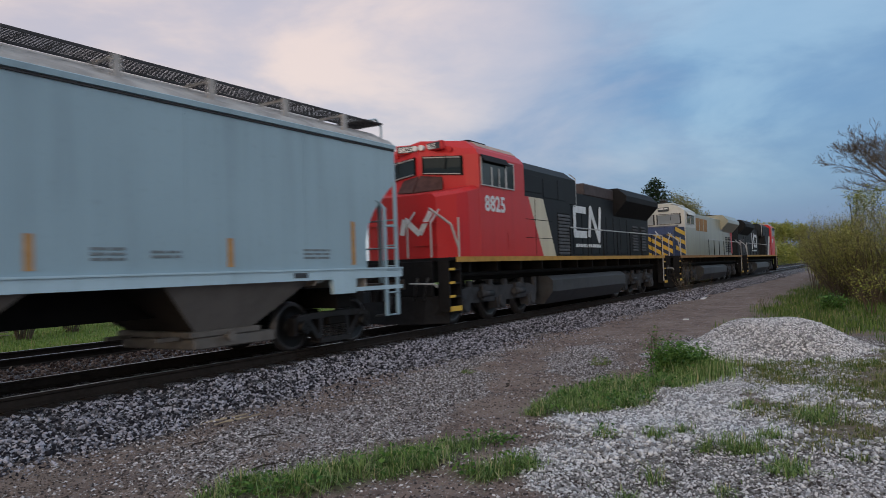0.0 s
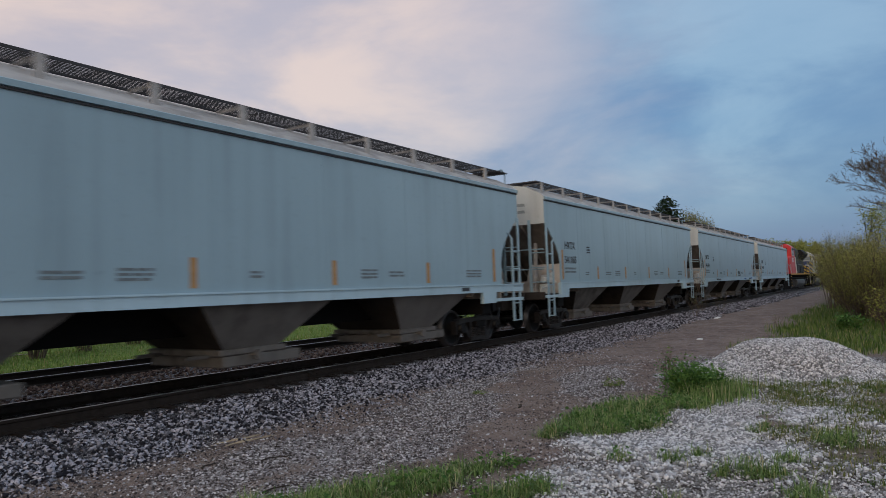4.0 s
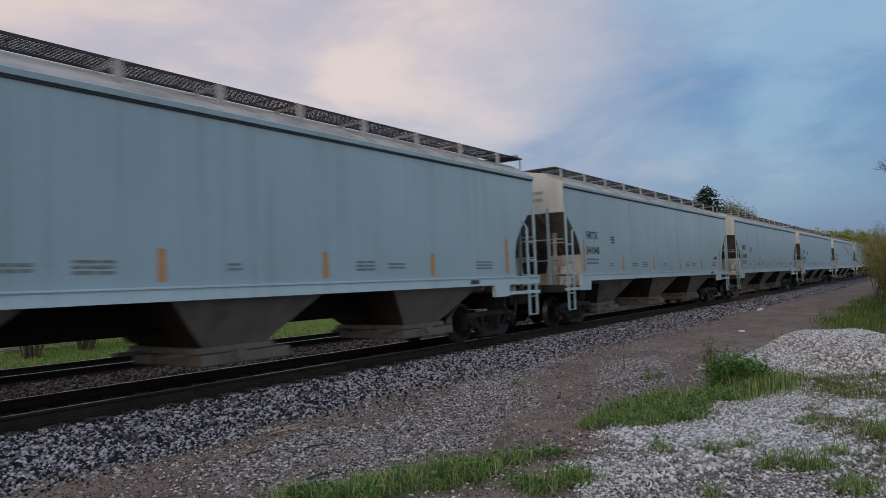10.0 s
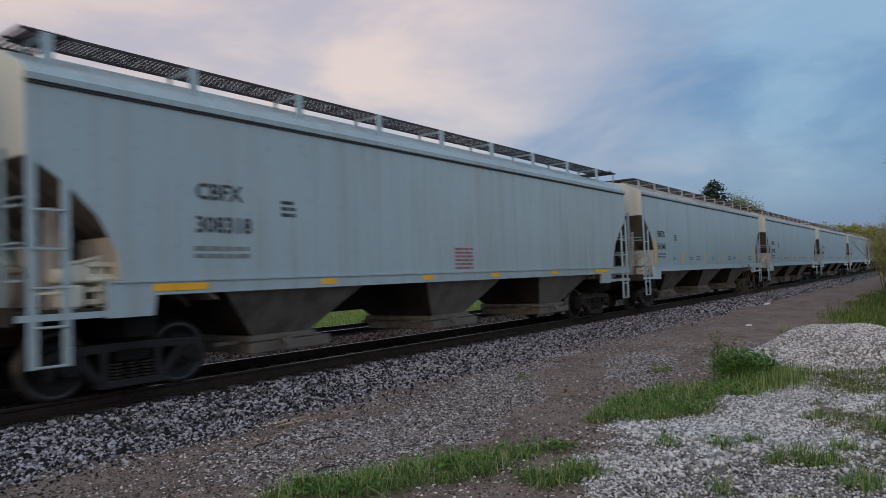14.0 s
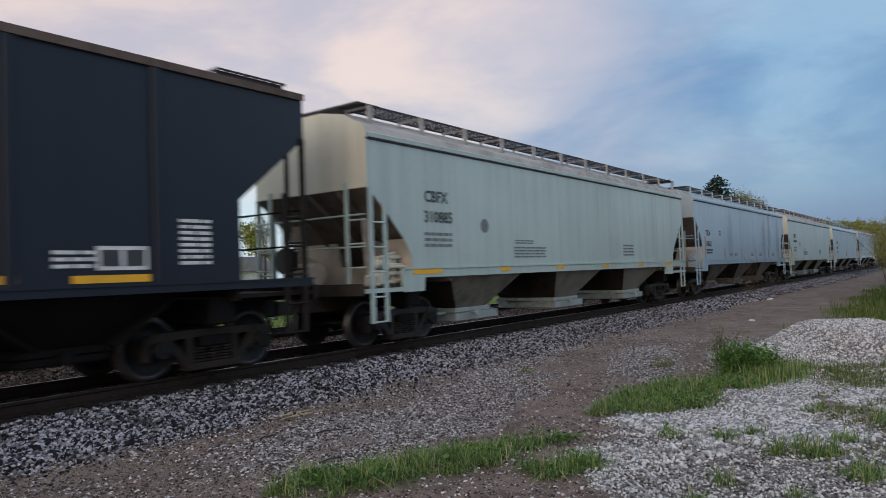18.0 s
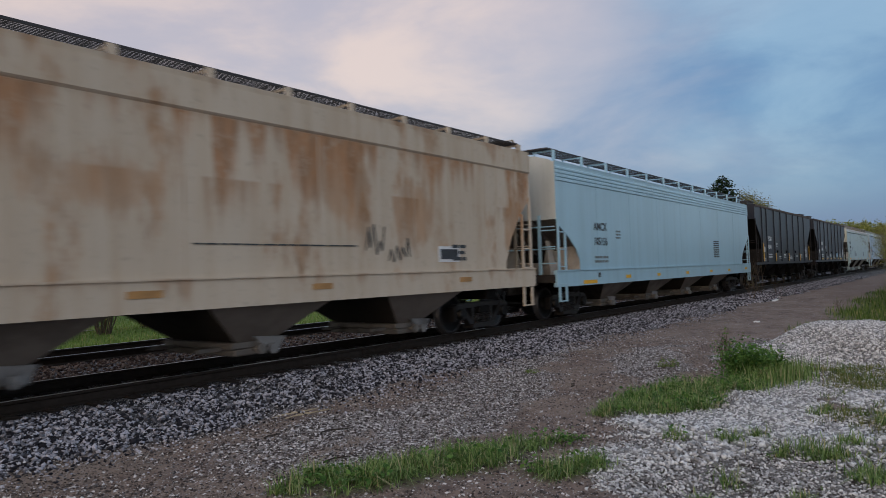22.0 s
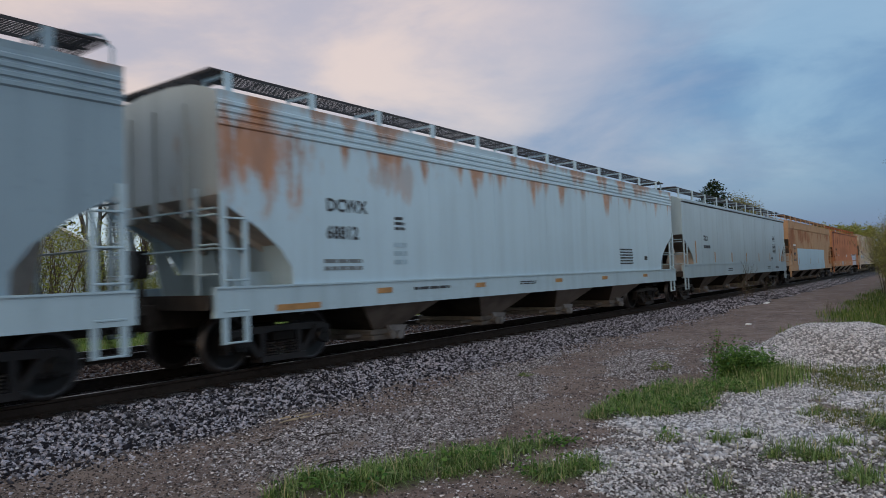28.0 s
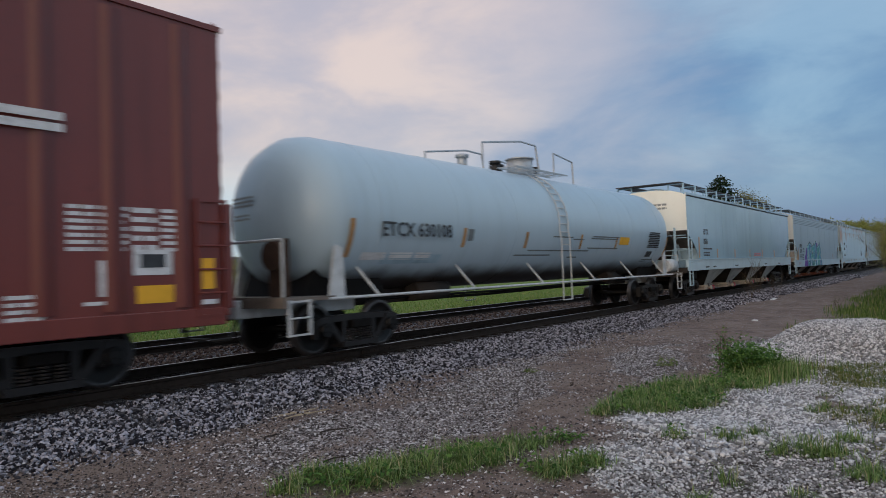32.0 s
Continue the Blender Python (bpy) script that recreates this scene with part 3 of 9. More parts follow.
        for y in (-0.8, 0, 0.8):
            bm = B()
            prism(bm, [a, (a[0] - s * 0.02, a[1] - 0.12), (b[0] - s * 0.02, b[1] - 0.1), b], "y", y - 0.03, y + 0.03)
            part("slope_stiffener", bm, slope_m, car)
        bm = B()
        xb = s * (hl - cut[-1][0] - 0.02)
        zz = 2.12 if s < 0 else 1.40
        z_mid = 1.6 if s < 0 else 1.25
        prism(bm, [(-w + 0.04, 1.1), (w - 0.04, 1.1), (w - 0.04, zz), (0.52, zz), (0.40, z_mid), (-0.40, z_mid), (-0.52, zz), (-w + 0.04, zz)], "x", xb - 0.02, xb + 0.02)
        part("end_bulkhead", bm, S.get("bulk") or m_bulk, car)
        for y in (-1.0, 1.0) if s < 0 else (-0.32, 0.32):
            bm = B()
            prism(bm, [(xb, 1.15), (xb + s * 0.75, 1.2), (s * (hl - 0.45), zc - 0.55), (s * (hl - 0.62), zc - 0.55), (xb + s * 0.5, 1.6), (xb, 1.6)], "y", y - 0.02, y + 0.02)
            part("end_gusset", bm, S.get("bulk") or m_bulk, car)
        bm = B()
        x0, x1 = s * (hl - cut[-1][0]), s * (hl + 0.22)
        box(bm, min(x0, x1), max(x0, x1), -w + 0.05, w - 0.05, 1.14, 1.20)
        box(bm, s * (hl + 0.20) - 0.04, s * (hl + 0.20) + 0.04, -w, w, 1.04, 1.26)
        box(bm, min(x0, s * (S["cl"] - 0.45)), max(x0, s * (S["cl"] - 0.45)), -0.28, 0.28, 0.72, 1.13, 0.02)
        part("end_platform", bm, S.get("deck") or m_grime, car)
        if s < 0 and S["bolster"]:
            for q in (-1, 1):
                bm = B()
                xq, yq = -hl + 0.62, q * 1.22
                box(bm, xq - 0.14, xq + 0.16, yq - 0.14, yq + 0.14, 1.20, 1.50, 0.03)
                box(bm, xq - 0.02, xq + 0.30, yq - 0.10, yq + 0.12, 1.52, 1.78, 0.03)
                rod(bm, (xq - 0.2, yq - 0.05, 1.62), (xq + 0.02, yq - 0.05, 1.62), 0.09, 10)
                pipe(bm, [(xq + 0.25, yq - 0.1, 1.45), (xq + 0.5, yq - 0.1, 1.45), (xq + 0.5, yq - 0.1, 1.22)], 0.025)
                pipe(bm, [(xq - 0.1, yq - 0.12, 1.75), (xq + 0.4, yq - 0.12, 1.86)], 0.02)
                part("brake_valve", bm, end_m, car)
                bm = B()
                for j in range(4):
                    box(bm, xq + 0.20, xq + 0.62 - 0.05 * (j % 2), yq - 0.13, yq + 0.10, 1.24 + 0.16 * j, 1.31 + 0.16 * j, 0.01)
                box(bm, xq + 0.34, xq + 0.46, yq - 0.08, yq + 0.08, 1.20, 1.84, 0.01)
                rod(bm, (xq + 0.16, yq - 0.16, 1.56), (xq + 0.66, yq - 0.16, 1.56), 0.035, 8)
                part("brake_valve_body", bm, end_m, car)
                bm = B()
                pipe(bm, [(xq + 0.6, yq - 0.14, 1.30), (xq + 0.85, yq - 0.1, 1.30), (xq + 0.9, yq, 1.15)], 0.022)
                part("brake_pipe", bm, end_m, car)
                bm = B()
                pipe(bm, [(xq - 0.45, yq - 0.10, 1.22), (xq - 0.45, yq - 0.10, 1.40), (xq + 0.1, yq - 0.12, 1.40)], 0.02)
                part("brake_pipe", bm, end_m, car)
            bm = B()
            rod(bm, (-hl + 0.35, 0.15, 1.48), (-hl + 0.35, 0.95, 1.48), 0.22, 14)
            part("air_reservoir", bm, S.get("bulk") or m_bulk, car)
        coupler(car, s * (S["cl"] - 0.28), s)
        bm = B()
        rod(bm, (s * (hl + 0.16), 0.55, 1.75), (s * (hl + 0.22), 0.55, 1.75), 0.26, 18)
        box(bm, s * (hl + 0.05) - 0.12, s * (hl + 0.05) + 0.12, 0.40, 0.72, 1.55, 2.0, 0.02)
        rod(bm, (s * hl, 0.55, 1.2), (s * hl, 0.55, 1.6), 0.05, 8)
        if s < 0:
            part("brake_wheel", bm, m_iron, car)
        else:
            bm.free()
        bm = B()
        for z in (1.95, 2.55):
            rod(bm, (s * (hl + 0.03), -w + 0.05, z), (s * (hl + 0.03), w - 0.05, z), 0.017, 6)
        part("end_handrail", bm, lad_m, car)
        rod_y = 0.035
        for q in (-1, 1):
            corner_ladder(car, s * (hl + 0.0), q * (w + rod_y - 0.02), 0.52, round(zc + 0.02, 2), 2.78 if zc > 3.0 else zc - 0.35, lad_m, -s, -q, S["bolster"] and zc > 3.2)
            end_ladder(car, s * (hl + 0.06), q * (w - 0.02), 1.05, round(zc + 0.12, 2), lad_m, -q)
    # side sills with the deep bolster steps
    for s in (-1, 1):
        bm = B()
        z0, z1 = S["zs0"], S["zs1"]
        xr = -hl - 0.12
        if S["bolster"]:
            xr = -hl + 0.95
            o = [(xr, z1), (xr, z0 - 0.27), (xr + 0.62, z0 - 0.27), (xr + 0.66, z0), (hl - 2.14, z0), (hl - 2.10, z0 - 0.28), (hl - 1.47, z0 - 0.28), (hl - 1.44, z0), (hl + 0.12, z0), (hl + 0.12, z1)]
            for xa, xb_ in ((-hl - 0.12, xr), (hl - 1.44, hl + 0.12)):
                box(bm, xa, xb_, s * (w + 0.0) - 0.03, s * (w + 0.0) + 0.03, z0 - 0.25, z0 - 0.17)
        else:
            o = [(xr, z1), (xr, z0), (-xr, z0), (-xr, z1)]
        prism(bm, o, "y", s * (w + 0.035), s * (w - 0.06))
        box(bm, xr, hl + 0.12, s * (w + 0.02) - 0.04, s * (w + 0.02) + 0.04, z1 - 0.015, z1 + 0.015)
        part("side_sill", bm, sill_m, car)
    bm = B()
    box(bm, -S["tx"], S["tx"], -0.32, 0.32, 0.82 if S["bolster"] else S["zs0"] + 0.05, 1.30)
    for s in (-1, 1):
        box(bm, s * S["tx"] - 0.22, s * S["tx"] + 0.22, -1.35, 1.35, 0.76, 1.16, 0.02)
    rod(bm, (-S["tx"] + 1.2, 0.45, 0.92), (S["tx"] - 1.2, 0.45, 0.92), 0.03, 6)
    part("centre_sill", bm, m_dark, car)
    # hopper bays and their discharge gates
    bay_m = S["bay_mat"] or m_dust
    zt = S["zs0"] + 0.04
    for k, (xc, th, bh) in enumerate(S["bays"]):
        for q in (1, -1):
            bm = B()
            near = [(xc - th, q * (w - 0.10), zt), (xc + th, q * (w - 0.10), zt), (xc + bh, q * 0.92, S["zb"]), (xc - bh, q * 0.92, S["zb"])]
            o, i = [bm.verts.new(v) for v in near], [bm.verts.new((v[0], v[1] - q * 0.02, v[2])) for v in near]
            fs = [bm.faces.new(o), bm.faces.new(i[::-1])] + [bm.faces.new((o[j], i[j], i[(j + 1) % 4], o[(j + 1) % 4])) for j in range(4)]
            bmesh.ops.recalc_face_normals(bm, faces=fs)
            bay = part("hopper_bay", bm, bay_m, car)
        # the sloping end sheets run on up to the ridge between two bays
        lean = (th - bh) / (zt - S["zb"])
        for e in (-1, 1):
            j = k + e
            room = (abs(S["bays"][j][0] - xc) - th - S["bays"][j][1]) / 2 if 0 <= j < len(S["bays"]) else 0.0
            up = max(0.0, min(room / lean, 0.9))
            xt, xb_ = xc + e * (th + up * lean - 0.012), xc + e * (bh - 0.012)
            bm = B()
            if S["style"] == "ribbed":
                prism(bm, [(xt, zt + up), (xt - e * 0.02, zt + up), (xb_ - e * 0.02, S["zb"]), (xb_, S["zb"])], "y", -w + 0.12, w - 0.12)
            else:
                half = lambda z: 0.90 + max(0.0, min(1.0, (z - S["zb"]) / (zt - S["zb"]))) * (w - 0.135 - 0.90)
                rows_ = [(xb_, S["zb"])] + [(xc + e * (th - 0.012), zt)] + ([(xt, zt + up)] if up > 0.02 else [])
                ring = [[bm.verts.new((x, -half(z), z)), bm.verts.new((x, half(z), z)), bm.verts.new((x - e * 0.03, half(z), z)), bm.verts.new((x - e * 0.03, -half(z), z))] for x, z in rows_]
                fs = [bm.faces.new(ring[0]), bm.faces.new(ring[-1][::-1])]
                for p, q in zip(ring, ring[1:]):
                    fs += [bm.faces.new((p[i], p[(i + 1) % 4], q[(i + 1) % 4], q[i])) for i in range(4)]
                bmesh.ops.recalc_face_normals(bm, faces=fs)
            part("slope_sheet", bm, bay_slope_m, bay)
        bm = B()
        g = S["zb"]
        box(bm, xc - bh - 0.12, xc + bh + 0.12, -0.98, 0.98, g - 0.10, g + 0.0, 0.012)
        box(bm, xc - bh - 0.05, xc + bh + (0.5 if S["bolster"] else 0.1), -0.96, 0.96, g - (0.30 if S["bolster"] else 0.22), g - 0.11, 0.02)
        rod(bm, (xc - 0.05, -1.15, g - 0.12), (xc - 0.05, 1.15, g - 0.12), 0.035, 8)
        for k in range(2):
            box(bm, xc - bh - 0.55, xc - bh - 0.1, -0.7 + k * 1.3, -0.6 + k * 1.3, g - 0.13, g - 0.07)
        for q in (-1, 1):
            rod(bm, (xc - 0.05, q * 1.10, g - 0.12), (xc - 0.05, q * 1.16, g - 0.12), 0.09, 8)
        part("discharge_gate", bm, S.get("gate_mat") or m_gate, bay)
        if not S["bolster"] and S["style"] != "ribbed":
            for q in (-1, 1):
                bm = B()
                prism(bm, [(xc - 0.10, g + 0.08), (xc + 0.52, g + 0.04), (xc + 0.38, g - 0.18), (xc + 0.08, g - 0.16)], "y", q * 0.99, q * 1.05)
                rod(bm, (xc + 0.22, q * 1.04, g - 0.14), (xc + 0.22, q * 1.14, g - 0.14), 0.085, 10)
                part("gate_end", bm, m_gate_end, bay)
    for s in (-1, 1):
        truck(car, s * S["tx"], S["truck_mat"], S["wheel_mat"])
    # roof walkways on brackets
    if S["posts"]:
        zbd = S["board"]
        for s in (-1, 1):
            bm = B()
            grating(bm, -hl + 0.15, hl - 0.15, s * 1.30 if s < 0 else 0.72, -0.72 if s < 0 else 1.30, zbd, 11, 0.50)
            part("walkway", bm, S["grate"] or m_grate, car)
            bm = B()
            grating(bm, s * (hl - 0.35) - 0.28, s * (hl - 0.35) + 0.28, -1.35, 1.35, zbd, 7, along=False)
            tagged(part("cross_walkway", bm, S["grate"] or m_grate, car), kind="stuff")
            x = -hl + 0.35
            while x < hl:
                me = mesh_of(f"bracket_{rz:.2f}_{zbd:.2f}_{(S['topmat'] or paint).name}", lambda bm: bracket(bm, rz, zbd), [S["topmat"] or paint])
                share("walkway_bracket", me, car, pose(x, 0, 0, 0, 0, 0 if s < 0 else 180))
                x += S["posts"]
            for q in (-1, 1) if s > 0 else ():
                bm = B()
                pipe(bm, [(s * hl, q * 1.2, ze + 0.05), (s * (hl + 0.07), q * 1.2, rz + 0.05), (s * (hl + 0.07), q * 1.2, zbd - 0.02), (s * (hl - 0.10), q * 1.2, zbd + 0.12), (s * (hl - 0.5), q * 1.2, zbd + 0.02)], 0.022)
                part("roof_grab_iron", bm, lad_m, car)
    return car


def bracket(bm, rz, zb):
    box(bm, -0.07, 0.07, -1.40, -1.37, rz - 0.12, zb - 0.02)
    box(bm, -0.02, 0.02, -1.39, -0.75, zb - 0.06, zb - 0.02)
    box(bm, -0.02, 0.02, -0.80, -0.76, rz, zb - 0.03)

# ---- the train: each vehicle's middle at the start, metres along the track ----
train = []


def enlist(ob, middle):
    ob.location = (middle, 0, 0)
    train.append((ob, middle))
    return ob


def stripes(car, rows, mat, w=1.58, width=0.12):
    """Upright reflector strips: x, foot, head."""
    for x, z0, z1 in rows:
        me = mesh_of(f"strip_{z1 - z0:.2f}_{width}_{mat.name}", lambda bm: box(bm, -width / 2, width / 2, -0.003, 0.003, 0, z1 - z0), [mat])
        share("reflector", me, car, pose(x, -w - 0.004, z0))


def sill_strips(car, rows, mat, y):
    for x, z, length in rows:
        me = mesh_of(f"sillstrip_{length:.2f}_{mat.name}", lambda bm: box(bm, 0, length, -0.003, 0.003, 0, 0.10), [mat])
        share("reflector", me, car, pose(x, y, z))


def print_bars(car, x, z, w, h, rows, mat=None, y=-1.584, seed=1):
    bm = B()
    bars(bm, x, z, w, h, rows, y, seed)
    tagged(part("small_print", bm, mat or m_bar, car), kind="stuff")


def marks(car, lines, mat=None, y=-1.584, bold=0.009):
    for text, x, z, size in lines:
        letters(text, size, x, z, y, mat or m_letter, car, bold=bold, stretch=1.0)


def panel(car, name, x0, x1, z0, z1, mat, y=-1.584):
    bm = B()
    box(bm, x0, x1, y - 0.003, y + 0.003, z0, z1)
    return part(name, bm, mat, car)


# the eleven alike grey hoppers
m_hrtx = paint_mat("grey_blue_paint", HRTX_C, 0, dirt=0.30)
# ends lighter than the sides: low evening light put into the paint
m_hrtx_end = paint_mat("dusty_end_paint", (0.50, 0.52, 0.51), 0.0, dirt=0.45)
m_endbar = plain_mat("faded_end_print", (0.30, 0.32, 0.32), 0.7, 0, 0.3, 9, 0.05)
m_hrtx_sill = paint_mat("pale_sill_paint", (0.38, 0.52, 0.60), 0.0, dirt=0.3)
grey_a = hopper(dict(paint=m_hrtx, topmat=m_roof, end=m_hrtx_end, sill=m_hrtx_sill, label="long pale blue-grey covered hopper wagon with faded orange stripes"))
for q in (0.30, 0.0):
    bm = B()
    bars(bm, 0, 0, 0.5, 0.16, 1, 0, 171)
    ob = part("end_print", bm, m_endbar, grey_a)
    ob.matrix_basis = pose(-9.07 - 0.018, -0.45, 3.98 - q * 0.7, 0, 0, -90)
HRTX_LAST = -205.84 + 9.07
NUMBERS = ["541080", "541044", "541065", None, "541025", "541014", "541094", "541040", "541050", "541002", "541041"]
greys = [copy_thing(grey_a, pose(0, 0, 0)) for _ in range(10)] + [grey_a]
for k, car in enumerate(greys):
    enlist(car, HRTX_LAST + (10 - k) * 19.95)
    fresh = k == 10
    if fresh:
        tagged(car, "pale blue-grey covered hopper wagon with fresh yellow reflector stripes")
    stripes(car, [(-7.83, 1.62, 2.56)] + [(x, 1.60, 2.06) for x in (-4.71, -1.69, 1.42, 4.53)] + [(7.6, 1.60, 2.45)], m_stripe_new if fresh else m_stripe)
    number = NUMBERS[k]
    marks(car, [("HRTX", -7.62, 2.60, 0.32)] + ([(number, -7.64, 2.14, 0.32)] if number else []))
    if not number:
        print_bars(car, -7.62, 2.37, 1.1, 0.25, 1, m_letter, seed=k)
    print_bars(car, -7.66, 2.00, 0.9, 0.22, 2, seed=k)
    print_bars(car, -5.72, 2.72, 0.3, 0.26, 3, m_letter, seed=k + 3)
    for q, (bx, bw, br) in enumerate(((-5.9, 0.3, 2), (-3.9, 0.55, 2), (-2.9, 0.55, 3), (-0.6, 0.25, 2), (2.2, 0.5, 3), (3.1, 0.5, 2), (6.2, 0.7, 3))):
        print_bars(car, bx, 1.78 + 0.04 * br, bw, 0.07 * br, br, seed=k * 7 + q)
    bm = B()
    box(bm, 5.9, 6.25, -1.622, -1.616, 1.38, 1.47)
    part("hazard_plate", bm, m_letter, car)



def scrawl(car, x, z, w, h, mat, y, seed, legs=9, label="sprayed scrawl"):
    """A loose sprayed tag: one thin line that runs up and down."""
    rnd = random.Random(seed)
    pts = [(x + w * i / legs + rnd.uniform(-0.3, 0.3) * w / legs, z + h * ((i % 2) * rnd.uniform(0.55, 1.0) + (1 - i % 2) * rnd.uniform(0, 0.4))) for i in range(legs + 1)]
    bm = B()
    pipe(bm, [(px, y, pz) for px, pz in pts], 0.013, 5)
    part("graffiti_scrawl", bm, mat, car, label)


m_tagblue = plain_mat("blue_tag_paint", (0.05, 0.12, 0.34), 0.6, 0, 0.3, 5, 0.05)
scrawl(greys[1], 6.33, 1.37, 0.75, 0.12, m_tagblue, -1.618, 3)
scrawl(greys[1], 3.95, 1.36, 0.75, 0.10, m_tagblue, -1.618, 13, 11)
scrawl(greys[1], -5.15, 1.36, 1.25, 0.13, m_letter, -1.618, 15, 13)
m_taggrey = plain_mat("grey_spray_paint", (0.10, 0.125, 0.145), 0.6, 0, 0.4, 5, 0.05)
scrawl(greys[1], 1.9, 1.72, 0.7, 0.26, m_taggrey, -1.587, 17, 15)
scrawl(greys[1], 1.95, 1.60, 0.85, 0.14, m_letter, -1.592, 19, 5)
scrawl(greys[7], 6.5, 1.98, 0.55, 0.22, m_letter, -1.586, 4, 7)

# two ACF-type grey and cream hoppers, a blue-grey one, another cream one
BAYS3 = [(-4.9, 1.55, 0.62), (0.0, 1.5, 0.62), (4.9, 1.6, 0.62)]
CUT_S = [(0, 3.05), (0.45, 2.75), (0.85, 2.35), (1.12, 1.85), (1.15, 1.55)]
CUT_P = [(0, 3.05), (0.5, 2.62), (1.0, 2.12), (1.25, 1.75), (1.27, 1.55)]


def placed(spec, rear, front, **over):
    hl = (front - rear) / 2
    d = dict(hl=hl, cl=hl + 0.88, tx=hl - 1.55)
    d.update(spec)
    d.update(over)
    return enlist(hopper(d), (front + rear) / 2)


m_c12 = paint_mat("streaked_grey_paint", (0.300, 0.402, 0.460), 0.0, dirt=0.6, shift=5, streak_col=(0.27, 0.31, 0.32))
m_cream = paint_mat("cream_grey_paint", (0.375, 0.475, 0.475), 0.0, dirt=0.35, shift=9)
m_cream_end = paint_mat("cream_end_paint", (0.62, 0.62, 0.54), 0.0, dirt=0.4, shift=4)
m_blue = paint_mat("blue_grey_paint", (0.285, 0.40, 0.51), 0.0, dirt=0.4, shift=14, streak_col=(0.23, 0.33, 0.43), spots=((-3.6, 2.9, 0.35, 1.3, 0.55), (3.5, 2.7, 0.5, 1.3, 0.8), (5.0, 2.7, 0.4, 1.3, 0.8), (7.4, 2.7, 0.45, 1.2, 0.75)), spot_col=(0.13, 0.18, 0.24))
m_blue_end = paint_mat("blue_grey_end_paint", (0.34, 0.41, 0.46), 0.0, dirt=0.4, shift=15)
c12 = placed(dict(paint=m_c12, end=m_cream_end, ze=3.94, rise=0.30, cut=CUT_S, posts=2.05, label="streaked grey covered hopper wagon with orange sill stripes"), -225.87, -207.42)
marks(c12, [("CBFX", -6.97, 2.68, 0.33), ("308318", -6.98, 2.20, 0.33)])
sill_strips(c12, [(-7.67, 1.38, 0.85), (-4.6, 1.38, 0.35), (-1.8, 1.38, 0.35), (0.8, 1.38, 0.35), (3.8, 1.38, 0.35), (6.6, 1.38, 0.9)], m_stripe_new, -1.622)
print_bars(c12, -7.0, 2.0, 0.95, 0.22, 2, seed=21)
print_bars(c12, -0.6, 2.05, 0.7, 0.5, 6, plain_mat("faded_red_print", (0.30, 0.13, 0.14), 0.6, 0, 0.3, 14, 0.05), seed=22)
print_bars(c12, -5.4, 2.75, 0.3, 0.3, 3, m_letter, seed=23)
CREAM = dict(paint=m_cream, end=m_cream_end, bays=[(-4.9, 1.55, 0.62), (0.0, 1.5, 0.62), (5.05, 1.75, 0.62)], gate_mat=plain_mat("pale_gate_paint", (0.30, 0.36, 0.37), 0.7, 0, 0.4, 4), topmat=m_roof, ze=3.98, rise=0.34, board=4.68, cut=CUT_P, posts=1.6, bay_mat=plain_mat("dusty_cream_bay", (0.20, 0.195, 0.17), 0.85, 0, 0.45, 2.0))
for rear, front, number in ((-245.96, -227.5, None), (-285.7, -267.45, "310885")):
    c = placed(CREAM, rear, front, label="cream covered hopper wagon with orange sill stripes")
    marks(c, [("CBFX", -7.43, 2.88, 0.33)] + ([(number, -7.45, 2.46, 0.33)] if number else []))
    if not number:
        print_bars(c, -7.43, 2.70, 1.2, 0.24, 1, m_letter, seed=31)
    sill_strips(c, [(-7.9, 1.40, 0.95), (-4.6, 1.40, 0.4), (-1.75, 1.40, 0.4), (1.3, 1.40, 0.4), (4.2, 1.40, 0.4), (7.0, 1.40, 0.6)], m_stripe_new, -1.622)
    print_bars(c, -7.45, 2.25, 0.95, 0.35, 3, seed=32)
    print_bars(c, -3.85, 2.15, 0.9, 0.12, 2, seed=33)
    print_bars(c, -3.9, 1.98, 1.6, 0.3, 4, seed=34)
    print_bars(c, 3.0, 2.1, 0.9, 0.4, 4, seed=35)
    bm = B()
    rod(bm, (-5.2, -1.582, 2.45), (-5.2, -1.588, 2.45), 0.16, 18)
    part("round_stain", bm, m_bar, c)
c14 = placed(dict(paint=m_blue, end=m_blue_end, topmat=m_blue_end, label="blue-grey covered hopper wagon with dark vertical smudges"), -265.85, -247.5)
marks(c14, [("TILX", -7.57, 2.60, 0.32), ("54562", -7.58, 2.14, 0.32)])
stripes(c14, [(-7.73, 1.60, 2.55)] + [(x, 1.58, 2.05) for x in (-4.64, -1.46, 1.59, 4.67)], m_stripe)
print_bars(c14, -7.55, 2.0, 0.9, 0.24, 2, m_letter, seed=41)
print_bars(c14, -5.5, 2.85, 0.3, 0.25, 3, m_letter, seed=42)
for q, bx in enumerate((-3.8, -2.9, 0.5, 2.4, 5.6)):
    print_bars(c14, bx, 1.85, 0.5, 0.2, 3, seed=43 + q)

